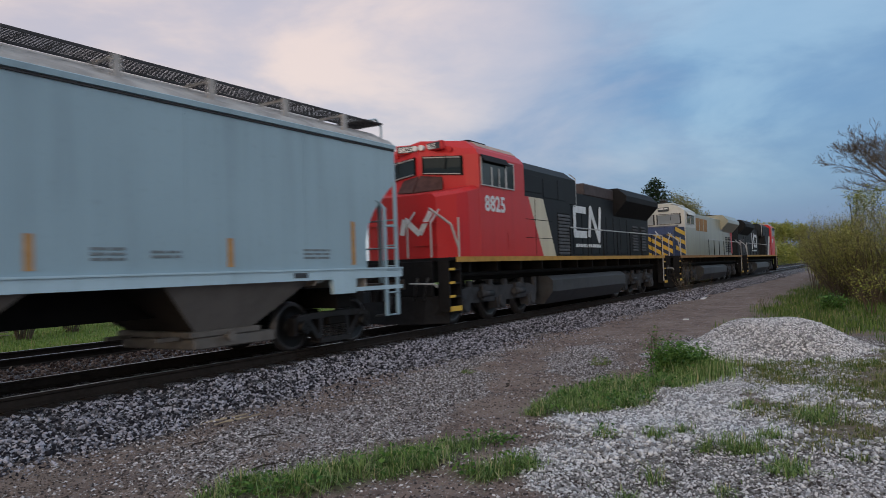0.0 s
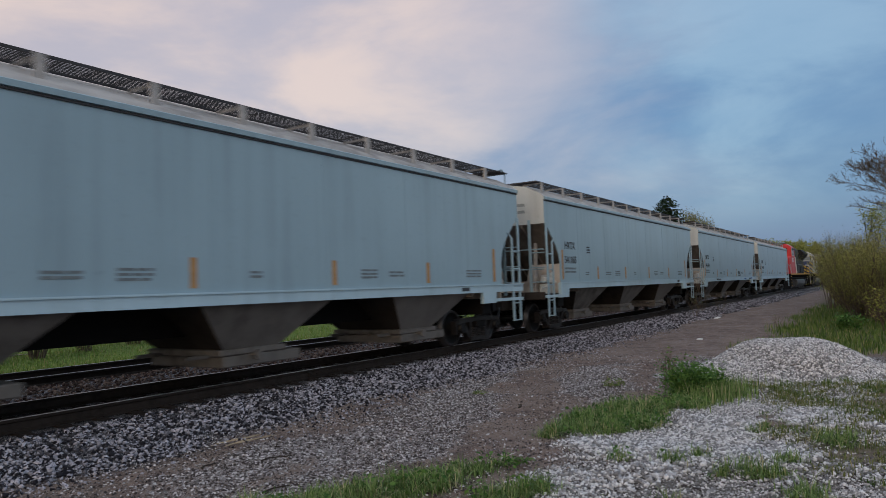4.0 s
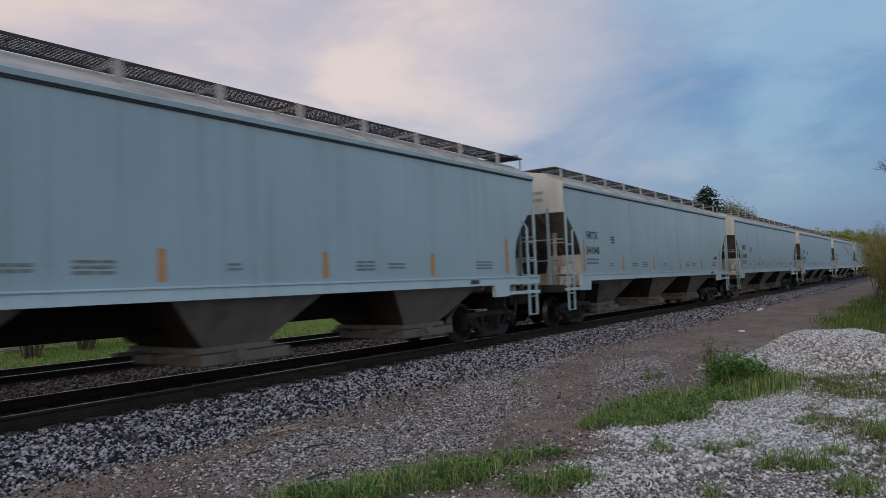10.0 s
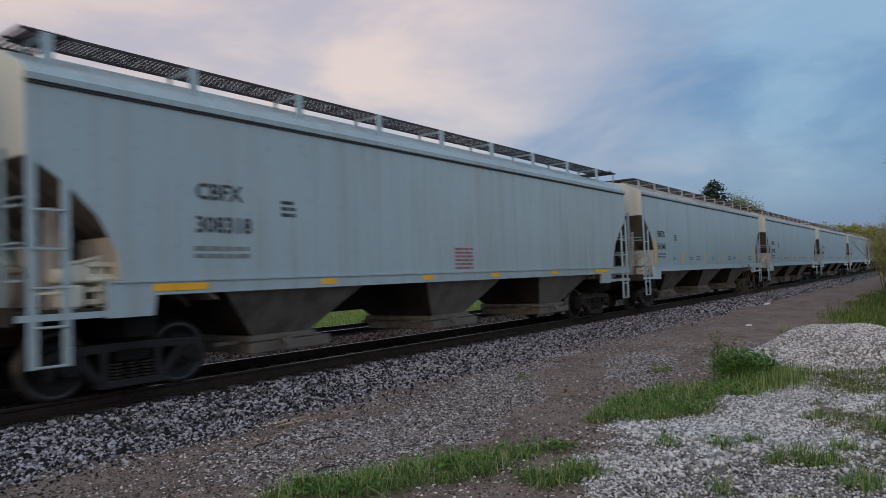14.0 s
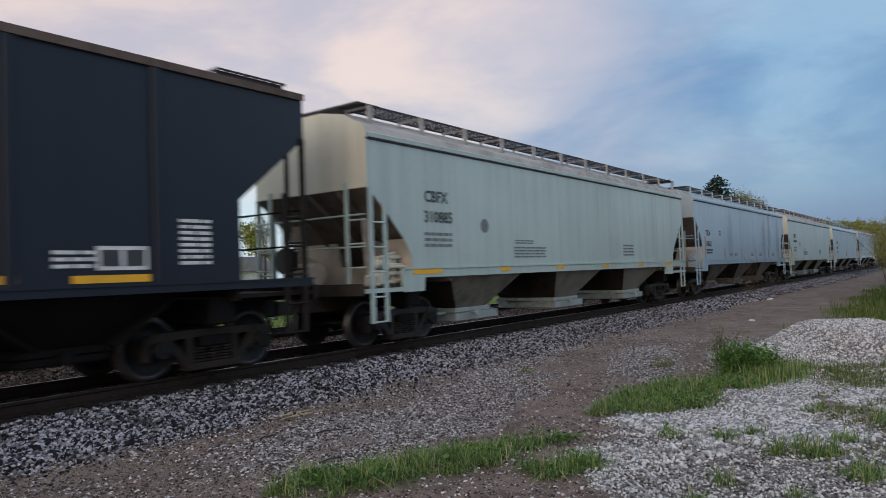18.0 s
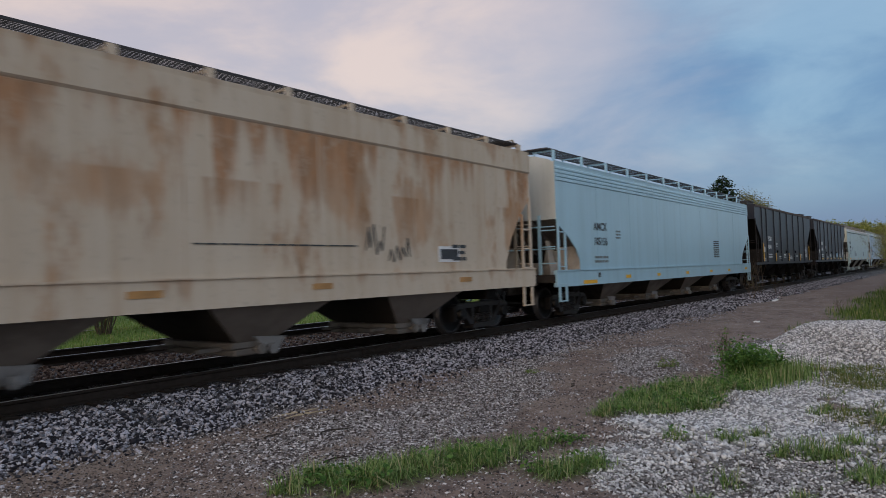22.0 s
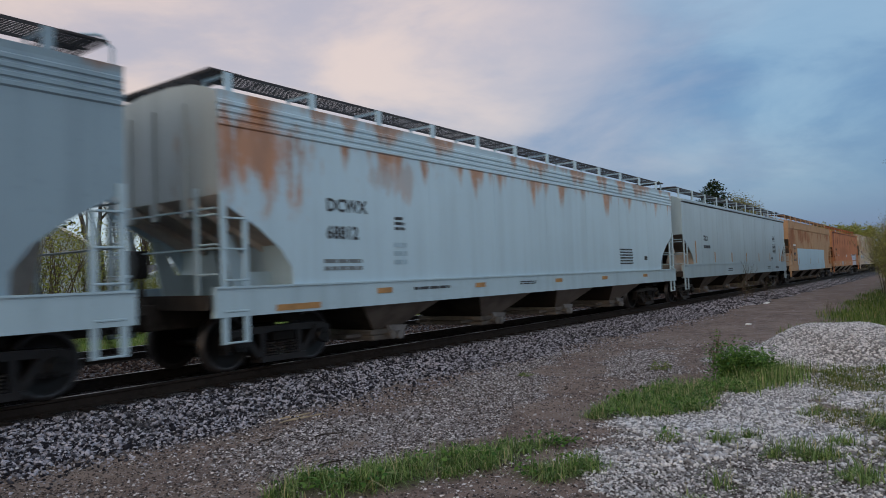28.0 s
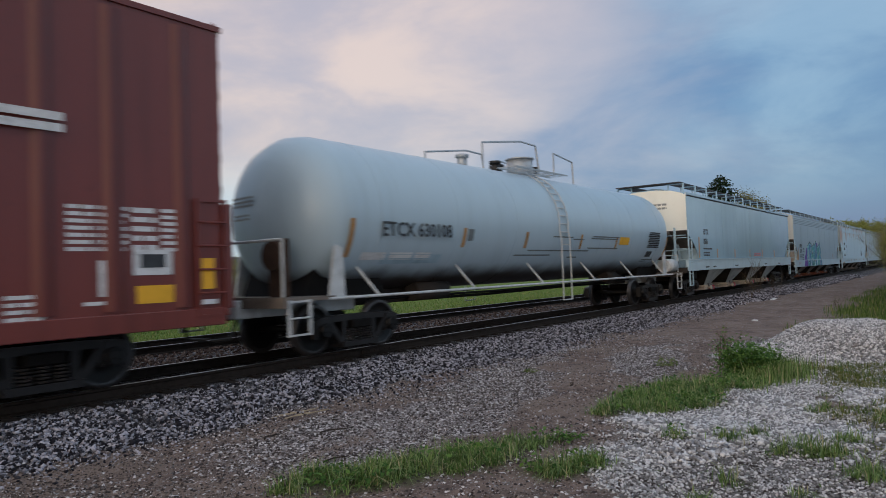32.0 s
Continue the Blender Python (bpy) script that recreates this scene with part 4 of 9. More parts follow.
# two black ribbed hoppers
m_black = paint_mat("black_paint", (0.0094, 0.0132, 0.0250), 0.0, dirt=0.4, rough=0.42, shift=2)
m_blackend = plain_mat("brown_black_end", (0.022, 0.0185, 0.0175), 0.8, 0, 0.5, 2)
m_rustrim = plain_mat("rusty_top_chord", (0.12, 0.095, 0.085), 0.8, 0, 0.4, 6)
BLACK = dict(paint=m_black, end=m_black, sill=m_black, ze=4.42, zs0=1.28, zs1=1.40, w=1.58, style="ribbed", posts=0, bolster=False, slope=3.2, tx=6.75, slope_mat=m_dark, bulk=m_blackend, ladder=m_blackend,
             cut=[(0, 3.70), (1.30, 2.63), (1.30, 1.42)], ribs=[-6.7, -5.6, -3.7, -1.9, 0.0, 1.9, 3.72, 5.57], bays=[(-4.3, 1.6, 0.5), (-1.3, 1.3, 0.5), (1.7, 1.3, 0.5), (4.6, 1.5, 0.5)], zb=0.62, bay_mat=m_dark, gate_mat=m_dark, bay_slope=m_dark,
             truck_mat=plain_mat("brown_truck", (0.030, 0.0255, 0.024), 0.75, 0, 0.4, 7), deck=m_blackend, topmat=m_rustrim)
for rear, front, number, yellow in ((-303.7, -287.25, "98843", False), (-321.8, -305.35, "96340", True)):
    c = placed(BLACK, rear, front, tx=6.75, label="black ribbed open-ended hopper wagon with white lettering" if not yellow else "black ribbed hopper wagon with bright yellow stripes")
    marks(c, [("TCMX", -5.35, 2.60, 0.32), (number, -5.38, 2.14, 0.32)], m_wletter, -1.588, 0.014)
    if yellow:
        stripes(c, [(-6.72, 1.45, 2.42), (-3.66, 1.45, 1.92), (0.02, 1.45, 1.90), (3.73, 1.45, 1.88)], m_stripe_new, 1.64, 0.17)
        stripes(c, [(7.0, 1.45, 2.45)], m_stripe_new, 1.64, 0.17)
    else:
        sill_strips(c, [(-5.4, 1.46, 1.0), (-2.7, 1.46, 0.6), (-0.8, 1.46, 0.6), (1.4, 1.46, 0.6), (3.2, 1.46, 0.6), (4.42, 1.44, 1.03)], m_stripe_new, -1.588)
    print_bars(c, -5.35, 1.86, 0.95, 0.28, 2, m_wletter, -1.588, 51)
    for q, (bx, bz, bw, br) in enumerate(((-3.3, 2.5, 0.3, 3), (-2.6, 1.72, 0.6, 2), (-1.2, 1.85, 0.6, 3), (0.5, 1.75, 0.8, 3), (2.6, 1.8, 0.5, 2), (4.2, 1.85, 0.5, 3), (5.9, 2.3, 0.5, 8), (-6.5, 1.62, 0.5, 2))):
        print_bars(c, bx, bz, bw, 0.085 * br, br, m_wletter, -1.588, 52 + q)
    panel(c, "white_decal", -6.35, -6.1, 1.95, 2.25, m_wletter, -1.588)
    for q in (-0.95, -0.2):
        bm = B()
        bars(bm, 0, 0, 0.45, 0.5, 3, 0, 71)
        ob = part("end_print", bm, m_wletter, c)
        ob.matrix_basis = pose(-(front - rear) / 2 - 0.020, q - 0.2 + 0.55, 4.2, 0, 0, -90)
        tagged(ob, kind="stuff")
    if not yellow:
        panel(c, "data_frame", 4.73, 5.42, 1.60, 1.91, m_wletter, -1.588)
        panel(c, "data_window", 4.78, 5.04, 1.65, 1.86, m_letter, -1.593)
        panel(c, "data_window", 5.10, 5.37, 1.65, 1.86, m_letter, -1.593)
        bm = B()
        for k in range(4):
            x = 2.1 + 0.27 * k
            for a, b in (((x, 1.62), (x + 0.1, 1.95)), ((x + 0.1, 1.95), (x + 0.2, 1.66)), ((x + 0.02, 1.78), (x + 0.22, 1.84))):
                rod(bm, (a[0], -1.586, a[1]), (b[0], -1.586, b[1]), 0.018, 5)
        tagged(part("graffiti_scrawl", bm, plain_mat("pale_blue_scrawl", (0.30, 0.48, 0.66), 0.6), c, "pale blue sprayed scrawl"), kind="stuff")
    for x in (-3.1, -0.5, 2.3):
        bm = B()
        rod(bm, (x, -1.58, 2.0), (x, -1.64, 2.0), 0.07, 10)
        part("vent_knob", bm, m_dark, c)

# pale blue corrugated-top hopper with four low outlets
LOW4 = [(-5.9, 1.28, 0.38), (-1.95, 1.28, 0.38), (1.95, 1.28, 0.38), (5.9, 1.28, 0.38)]
CUT_L = [(0, 2.75), (0.12, 2.60), (0.7, 2.28), (1.15, 1.95), (1.38, 1.65), (1.40, 1.36)]
m_ice = paint_mat("ice_blue_paint", (0.33, 0.515, 0.63), 0.0, dirt=0.2, shift=17)
LONG = dict(bay_mat=m_slope, ze=4.24, rise=0.16, crown=0.16, zs0=0.92, zs1=1.36, bays=LOW4, zb=0.40, posts=1.75, board=4.70, style="corr", bolster=False, slope=3.0, cut=CUT_L)
c18 = placed(LONG, -344.1, -323.35, paint=m_ice, end=m_hrtx_end, label="ice-blue covered hopper wagon with a corrugated top band")
marks(c18, [("AMCX", -8.03, 2.52, 0.32), ("105156", -8.04, 2.08, 0.32)])
sill_strips(c18, [(-8.9, 0.96, 0.9), (-5.8, 1.05, 0.4), (-3.0, 1.05, 0.35), (0.2, 1.05, 0.35), (3.4, 1.05, 0.35), (6.2, 1.05, 0.35), (9.3, 1.08, 0.4)], m_stripe_new, -1.622)
print_bars(c18, -8.0, 1.75, 0.95, 0.25, 2, seed=61)
print_bars(c18, -6.4, 2.55, 0.35, 0.3, 3, seed=62)
print_bars(c18, 4.2, 2.4, 0.8, 0.75, 9, m_letter, seed=63)
panel(c18, "route_plate", -7.9, -7.75, 1.12, 1.26, m_letter, -1.622)

# rust-stained cream hopper with a deep top band
m_rusty_cream = paint_mat("rust_stained_cream", (0.49, 0.425, 0.35), 0.34, (0.40, 0.22, 0.11), dirt=0.55, rough=0.7, shift=23, streak_col=(0.42, 0.335, 0.25), spots=((-8.6, 3.2, 1.6, 0.8, 0.8), (9.2, 2.6, 0.5, 0.9, 0.7), (-4.6, 2.75, 1.8, 0.45, 0.6), (-0.6, 2.7, 1.6, 0.4, 0.55), (3.2, 2.9, 1.0, 0.8, 0.65), (5.6, 2.5, 0.8, 0.8, 0.65)), spot_col=(0.40, 0.215, 0.105),
                          runs=((3.82, 1.5, 0.40, 0.85, (0.38, 0.19, 0.09)), (2.9, 1.6, 0.46, 0.6, (0.36, 0.19, 0.09)), (4.4, 0.7, 0.45, 0.6, (0.38, 0.22, 0.12)), (1.44, 0.5, 0.5, 0.5, (0.34, 0.19, 0.10))))
c19 = placed(LONG, -365.45, -345.5, paint=m_rusty_cream, style="band", board=4.60, rise=0.06, ze=4.28, zs0=1.0, zs1=1.44, posts=1.5, cut=[(0, 3.2), (0.5, 2.75), (0.95, 2.15), (1.2, 1.6), (1.22, 1.46)], slope_mat=m_slope, label="rust-stained cream covered hopper wagon with stencilled lettering")
marks(c19, [("DCLX 7122", -7.9, 2.34, 0.36)])
m_bluepatch = plain_mat("faded_blue_patch", (0.34, 0.48, 0.58), 0.6, 0, 0.3, 4, 0.05)
m_deepblue = plain_mat("deep_blue_patch", (0.05, 0.14, 0.42), 0.5, 0, 0.2, 4, 0.05)
panel(c19, "paint_patch", -7.97, -6.95, 1.72, 2.12, m_bluepatch)
panel(c19, "paint_patch", -6.35, -5.2, 1.70, 2.05, m_bluepatch)
panel(c19, "blue_decal", -3.35, -2.3, 1.10, 1.28, m_deepblue, -1.622)
panel(c19, "dark_decal", -4.65, -4.05, 0.98, 1.40, m_letter, -1.622)
sill_strips(c19, [(-8.85, 1.22, 1.05), (-0.6, 1.2, 0.5), (2.6, 1.2, 0.45), (6.8, 1.2, 0.45)], m_stripe, -1.622)
print_bars(c19, -7.9, 2.02, 0.9, 0.26, 3, m_letter, -1.59, 71)
print_bars(c19, -5.45, 2.10, 0.35, 0.5, 4, m_letter, -1.59, 72)
print_bars(c19, 6.6, 2.0, 0.5, 0.4, 3, m_letter, -1.59, 73)
print_bars(c19, 0.4, 1.95, 3.3, 0.04, 1, m_letter, -1.59, 74)

scrawl(c19, 3.92, 1.62, 0.55, 0.76, m_letter, -1.588, 5, 7, "dark sprayed scrawl")
scrawl(c19, 4.55, 1.55, 0.65, 0.6, m_letter, -1.588, 6, 8, "dark sprayed scrawl")
panel(c19, "data_frame", 6.12, 6.86, 1.63, 1.96, m_wletter)
panel(c19, "data_window", 6.19, 6.79, 1.69, 1.90, m_letter, -1.589)

# orange-brown hopper with white block graffiti
m_rust = paint_mat("orange_rust_paint", (0.455, 0.178, 0.084), 0.14, (0.27, 0.095, 0.042), dirt=0.40, rough=0.7, shift=31, streak_col=(0.40, 0.155, 0.072),
                   spots=((-9.35, 3.3, 0.42, 1.3, 1.0), (-8.1, 3.35, 0.50, 0.30, 0.55), (-6.6, 3.40, 0.50, 0.34, 0.85), (-4.9, 3.40, 0.50, 0.30, 0.6), (-3.0, 3.35, 0.6, 0.30, 0.5), (-1.0, 3.35, 0.6, 0.34, 0.6), (1.3, 3.35, 0.6, 0.32, 0.55), (3.4, 3.3, 0.6, 0.34, 0.6), (-2.5, 2.4, 4.2, 0.6, 0.35)), spot_col=(0.20, 0.055, 0.030),
                   runs=((4.12, 0.7, 0.46, 0.55, (0.25, 0.080, 0.036)), (2.2, 0.7, 0.50, 0.4, (0.52, 0.24, 0.11))))
m_rust_end = paint_mat("pale_rust_end", (0.44, 0.225, 0.115), 0.26, (0.24, 0.09, 0.04), dirt=0.6, rough=0.8, shift=33)
m_rust_sill = paint_mat("pale_rust_sill", (0.47, 0.235, 0.115), 0.2, (0.30, 0.12, 0.05), dirt=0.5, rough=0.7, shift=35)
m_rust_grate = plain_mat("rusty_grating", (0.085, 0.052, 0.042), 0.8, 0.0, 0.4, 12)
c20 = placed(LONG, -387.7, -367.0, grate=m_rust_grate, paint=m_rust, end=m_rust_end, sill=m_rust_sill, slope_mat=plain_mat("rusty_slope_sheet", (0.13, 0.062, 0.03), 0.85, 0, 0.5, 1.6), bulk=m_rust_end, deck=m_rust_end, style="smooth", posts=1.72, ze=4.15, rise=0.18, zs0=1.0, zs1=1.50, zb=0.5, cut=[(0, 2.75), (0.9, 2.35), (1.3, 2.0), (1.75, 1.52)], bay_mat=plain_mat("pale_outlet", (0.34, 0.32, 0.27), 0.8, 0, 0.4, 2.5), truck_mat=plain_mat("grey_truck", (0.14, 0.15, 0.17), 0.7, 0, 0.4, 7),
             label="orange-brown rusted covered hopper wagon with white block graffiti")
marks(c20, [("DCWX", -8.22, 2.46, 0.32), ("58078", -8.24, 2.0, 0.32)], plain_mat("brown_stencil", (0.10, 0.055, 0.035), 0.7))
panel(c20, "blue_decal", -4.07, -3.35, 1.06, 1.46, m_bluepatch, -1.622)
m_gwhite = plain_mat("graffiti_white", (0.52, 0.55, 0.70), 0.6, 0, 0.35, 2.5, 0.05)
m_gblack = plain_mat("graffiti_black", (0.018, 0.022, 0.035), 0.6, 0, 0.3, 3, 0.05)
GX = [(4.55, 5.28, 2.10), (5.52, 6.16, 2.03), (6.38, 7.02, 2.12), (7.2, 7.80, 2.05)]
for q, (gx0, gx1, gz1) in enumerate(GX):
    for nm, grow_, dx, dz, mat, lift in (("graffiti_shadow", 0.05, 0.10, 0.03, m_gblack, 0.0), ("graffiti_letter", 0.0, 0.0, 0.0, m_gwhite, 0.005), ("graffiti_blue", -0.22, 0.12, 0.10, m_bluepatch, 0.010)):
        for y, z0, z1, f in ((-1.585, 1.53, gz1, 1.0), (-1.622, 1.03, 1.47, 0.35)):
            a0, a1 = gx0 - grow_ + dx, gx1 + grow_ + dx
            sl = 0.07 * f * (1 if q % 2 else -1)
            bm = B()
            prism(bm, [(a0, z0), (a1, z0), (a1 + sl, z1 + grow_ + dz), ((a0 + a1) / 2 + sl, z1 + grow_ + dz - 0.04 * f), (a0 + sl, z1 + grow_ + dz)], "y", y - lift - 0.003, y + 0.002)
            part(nm, bm, mat, c20)
panel(c20, "graffiti_letter", 6.9, 8.25, 1.72, 1.86, m_bluepatch, -1.594)
panel(c20, "graffiti_letter", 7.3, 7.85, 2.0, 2.18, m_bluepatch, -1.594)
panel(c20, "data_frame", 3.69, 4.23, 1.86, 2.17, m_wletter)
panel(c20, "data_window", 3.77, 4.15, 1.92, 2.11, m_letter, -1.589)
panel(c20, "data_plate", -0.4, 0.0, 1.85, 2.1, m_wletter)
panel(c20, "data_plate", -6.25, -6.0, 1.98, 2.12, m_wletter)
for q, bx in enumerate((-9.0, -6.0, -2.0, 2.0)):
    panel(c20, "data_plate", bx, bx + 0.2, 1.18, 1.34, m_wletter, -1.622)
stripes(c20, [(-1.6, 1.55, 2.0), (7.9, 1.9, 2.5), (-7.6, 1.6, 2.4)], m_stripe)

# tan hopper with a long grey paint patch
m_tan = paint_mat("tan_rust_paint", (0.40, 0.255, 0.150), 0.30, (0.34, 0.135, 0.055), dirt=0.5, rough=0.75, shift=41, streak_col=(0.45, 0.30, 0.185), spots=((-8.2, 2.9, 1.3, 0.9, 0.8), (-4.6, 3.3, 1.0, 0.45, 0.75), (-1.8, 3.1, 1.2, 0.55, 0.8)), spot_col=(0.29, 0.098, 0.042),
                  runs=((3.75, 1.2, 0.44, 0.85, (0.30, 0.105, 0.045)), (4.4, 0.5, 0.46, 0.5, (0.33, 0.16, 0.08))))
m_patch = paint_mat("grey_blue_overpaint", (0.36, 0.535, 0.64), 0.0, dirt=0.15, shift=44)
c21 = placed(LONG, -408.55, -389.2, grate=m_rust_grate, paint=m_tan, style="band", ze=4.22, rise=0.12, zs0=0.9, zs1=1.28, posts=2.0, cut=[(0, 3.05), (0.45, 2.75), (1.0, 2.2), (1.3, 1.7), (1.32, 1.3)], label="tan rusted covered hopper wagon with a long grey-blue paint patch")
panel(c21, "paint_patch", -6.55, 5.9, 1.30, 2.46, m_patch)
panel(c21, "paint_patch", -6.6, 5.75, 0.92, 1.26, m_patch, -1.622)
panel(c21, "paint_patch", -6.58, 5.8, 1.262, 1.300, m_patch, -1.640)
marks(c21, [("TCIX", -7.98, 2.40, 0.34), ("1060", -7.95, 1.96, 0.34)])
panel(c21, "data_plate", -8.05, -7.1, 2.62, 2.72, m_wletter)
print_bars(c21, -8.0, 1.8, 1.0, 0.25, 3, m_letter, seed=81)
stripes(c21, [(-6.0, 1.34, 1.75), (-1.3, 1.34, 1.75), (2.8, 1.34, 1.72), (4.6, 1.34, 1.72)], m_stripe)

# grey hopper
m_g22 = paint_mat("plain_grey_paint", (0.32, 0.43, 0.495), 0.0, dirt=0.4, shift=51)
c22 = placed(LONG, -431.0, -410.0, paint=m_g22, style="smooth", ze=4.10, rise=0.20, zs0=0.98, zs1=1.52, posts=1.9, zb=0.45, wheel_mat=m_wheel, label="plain grey covered hopper wagon with orange reflector stripes")
marks(c22, [("TILX", -7.6, 2.55, 0.32)])
print_bars(c22, -7.6, 2.35, 1.0, 0.24, 1, m_letter, seed=91)
stripes(c22, [(x, 1.6, 2.06) for x in (-5.9, -2.9, 0.1, 3.0, 5.9)] + [(8.68, 1.6, 2.52), (-8.8, 1.6, 2.5)], m_stripe)
for q, (bx, bz, bw, br) in enumerate(((6.74, 3.08, 0.7, 4), (6.74, 2.60, 0.9, 7), (6.3, 1.85, 0.4, 3), (7.2, 1.3, 0.9, 2), (5.0, 1.3, 0.7, 2), (-3.8, 1.3, 0.8, 2))):
    print_bars(c22, bx, bz, bw, 0.08 * br, br, m_letter, -1.622 if bz < 1.5 else -1.584, 92 + q)

# pale hopper with rust running from the roof
m_toprust = paint_mat("rust_topped_pale_paint", (0.43, 0.59, 0.69), 0.0, dirt=0.2, shift=61, spots=((-9.7, 3.5, 1.2, 0.9, 1.0), (-6.2, 3.35, 0.9, 0.35, 0.5)), spot_col=(0.46, 0.19, 0.065),
                      runs=((3.80, 0.80, 0.44, 0.95, (0.46, 0.20, 0.07)), (4.36, 0.55, 0.38, 0.85, (0.44, 0.20, 0.08))))
c23 = placed(LONG, -452.9, -432.3, paint=m_toprust, end=paint_mat("worn_pale_end_paint", (0.34, 0.40, 0.42), 0.25, (0.33, 0.20, 0.11), dirt=0.4, shift=63), slope_mat=m_bulk, bulk=m_hrtx_sill, end_ribs=True, ladder=m_hrtx_sill, sill=m_hrtx_sill, label="pale blue-grey covered hopper wagon streaked with rust from the roof")
marks(c23, [("DCWX", -8.12, 2.62, 0.32), ("68812", -8.13, 2.14, 0.32)])
sill_strips(c23, [(-9.3, 0.96, 0.95), (-6.9, 1.14, 0.42), (-3.6, 1.14, 0.4), (0.3, 1.14, 0.4), (3.4, 1.14, 0.4), (6.9, 1.14, 0.4)], m_stripe, -1.622)
print_bars(c23, -8.2, 1.78, 0.95, 0.25, 2, seed=101)
print_bars(c23, -6.3, 2.6, 0.3, 0.3, 3, m_letter, seed=102)
print_bars(c23, -6.35, 2.1, 0.4, 0.5, 3, m_bluepatch, seed=103)
print_bars(c23, -5.8, 1.22, 1.2, 0.1, 1, m_letter, -1.622, 104)
print_bars(c23, -1.6, 1.22, 0.8, 0.1, 2, m_letter, -1.622, 105)
print_bars(c23, 5.0, 2.1, 1.1, 0.55, 6, m_letter, seed=106)
panel(c23, "route_plate", 7.2, 7.45, 1.72, 1.86, m_letter)

# grey hopper with a large teal and purple graffito
m_g24 = paint_mat("rust_edged_grey_paint", (0.235, 0.335, 0.405), 0.0, (0.33, 0.15, 0.07), dirt=0.35, shift=71, runs=((4.36, 0.35, 0.50, 0.85, (0.38, 0.19, 0.09)),))
c24 = placed(LONG, -474.8, -454.35, paint=m_g24, end=m_hrtx_end, ladder=m_hrtx_sill, sill=m_hrtx_sill, gate_mat=plain_mat("red_brown_gate", (0.20, 0.075, 0.05), 0.8), label="grey covered hopper wagon with a large teal and purple graffito")
marks(c24, [("GSCX", -8.37, 2.22, 0.32), ("2093", -8.20, 1.88, 0.32)])
m_teal = plain_mat("graffiti_teal", (0.05, 0.27, 0.40), 0.55, 0, 0.5, 1.6, 0.05)
m_lteal = plain_mat("graffiti_light_teal", (0.30, 0.55, 0.62), 0.55, 0, 0.3, 2.5, 0.05)
m_purple = plain_mat("graffiti_purple", (0.13, 0.045, 0.33), 0.55, 0, 0.35, 2, 0.05)
m_sand = plain_mat("graffiti_sand", (0.50, 0.36, 0.20), 0.55, 0, 0.3, 2, 0.05)


def flat_shape(car, name, outline, mat, y):
    bm = B()
    prism(bm, outline, "y", y - 0.003, y + 0.003)
    return part(name, bm, mat, car)


SHEET, SILL = (-1.585, 1.385, 2.9), (-1.622, 0.935, 1.335)


def spray(car, name, outlines, mat, lift):
    """One flat layer of a graffito, laid over side sheet and sill, stroke by stroke."""
    for y, z0, z1 in (SHEET, SILL):
        for k, o in enumerate(outlines):
            bm = B()
            prism(bm, o, "y", y - lift - 0.0004 * k, y + 0.003)
            for co, no in (((0, 0, z0), (0, 0, -1)), ((0, 0, z1), (0, 0, 1))):
                bmesh.ops.bisect_plane(bm, geom=bm.verts[:] + bm.edges[:] + bm.faces[:], plane_co=co, plane_no=no, clear_outer=True)
            if bm.faces:
                part(name, bm, mat, car)
            else:
                bm.free()


def stroke(pts, half, dx=0.0, dz=0.0):
    """Quads along a polyline, each a little longer than its leg."""
    out = []
    for a, b in zip(pts, pts[1:]):
        d = Vector((b[0] - a[0], b[1] - a[1])).normalized()
        n = Vector((-d.y, d.x)) * half
        a2, b2 = Vector(a) - d * half * 0.75 + Vector((dx, dz)), Vector(b) + d * half * 0.75 + Vector((dx, dz))
        out.append([tuple(a2 + n), tuple(b2 + n), tuple(b2 - n), tuple(a2 - n)])
    return out


SIGNS = ([[(1, 0.75), (0.75, 1), (0.2, 0.88), (0, 0.4), (0.2, 0), (1, 0.05)]],
         [[(0.05, 0), (0.12, 1), (0.85, 0.92), (0.9, 0.6), (0.3, 0.48), (1, 0)]],
         [[(1, 1), (0.1, 0.95), (0, 0.05), (1, 0)], [(0.05, 0.5), (0.8, 0.55)]],
         [[(0, 0), (0.35, 1), (0.65, 1), (1, 0)], [(0.2, 0.36), (0.85, 0.36)]],
         [[(0.25, 0), (0.0, 0.75), (0.45, 1.05), (0.95, 0.6), (0.5, 0.4), (0.1, 0.2)]],
         [[(0, 0.92), (1, 1)], [(0.35, 0.9), (0.3, 0)], [(0.85, 0.95), (0.9, 0)], [(0.3, 0.35), (0.9, 0.4)]],
         [[(0.05, 0), (0.15, 0.95), (0.5, 1.1), (1.0, 0.65)], [(0.1, 0.42), (0.75, 0.42), (0.95, 0)]])
m_gblue = plain_mat("graffiti_blue", (0.035, 0.15, 0.36), 0.55, 0, 0.5, 1.6, 0.05)
m_ggreen = plain_mat("graffiti_green", (0.06, 0.30, 0.28), 0.55, 0, 0.5, 1.6, 0.05)
spray(c24, "graffiti_cloud", [[(-7.0, 0.9), (-5.2, 0.9), (-5.2, 2.05), (-5.55, 2.22), (-5.9, 2.18), (-6.1, 1.75), (-6.5, 1.62)], [(-1.75, 2.1), (-1.7, 2.55), (-1.45, 2.62), (-1.1, 2.55), (-1.0, 2.1)],
                               [(-0.3, 0.9), (0.62, 0.9), (0.45, 1.45), (0.2, 1.62), (0.22, 2.0), (0.08, 2.12), (-0.05, 2.0), (-0.3, 1.6)]], m_purple, 0.002)
gx = -5.55
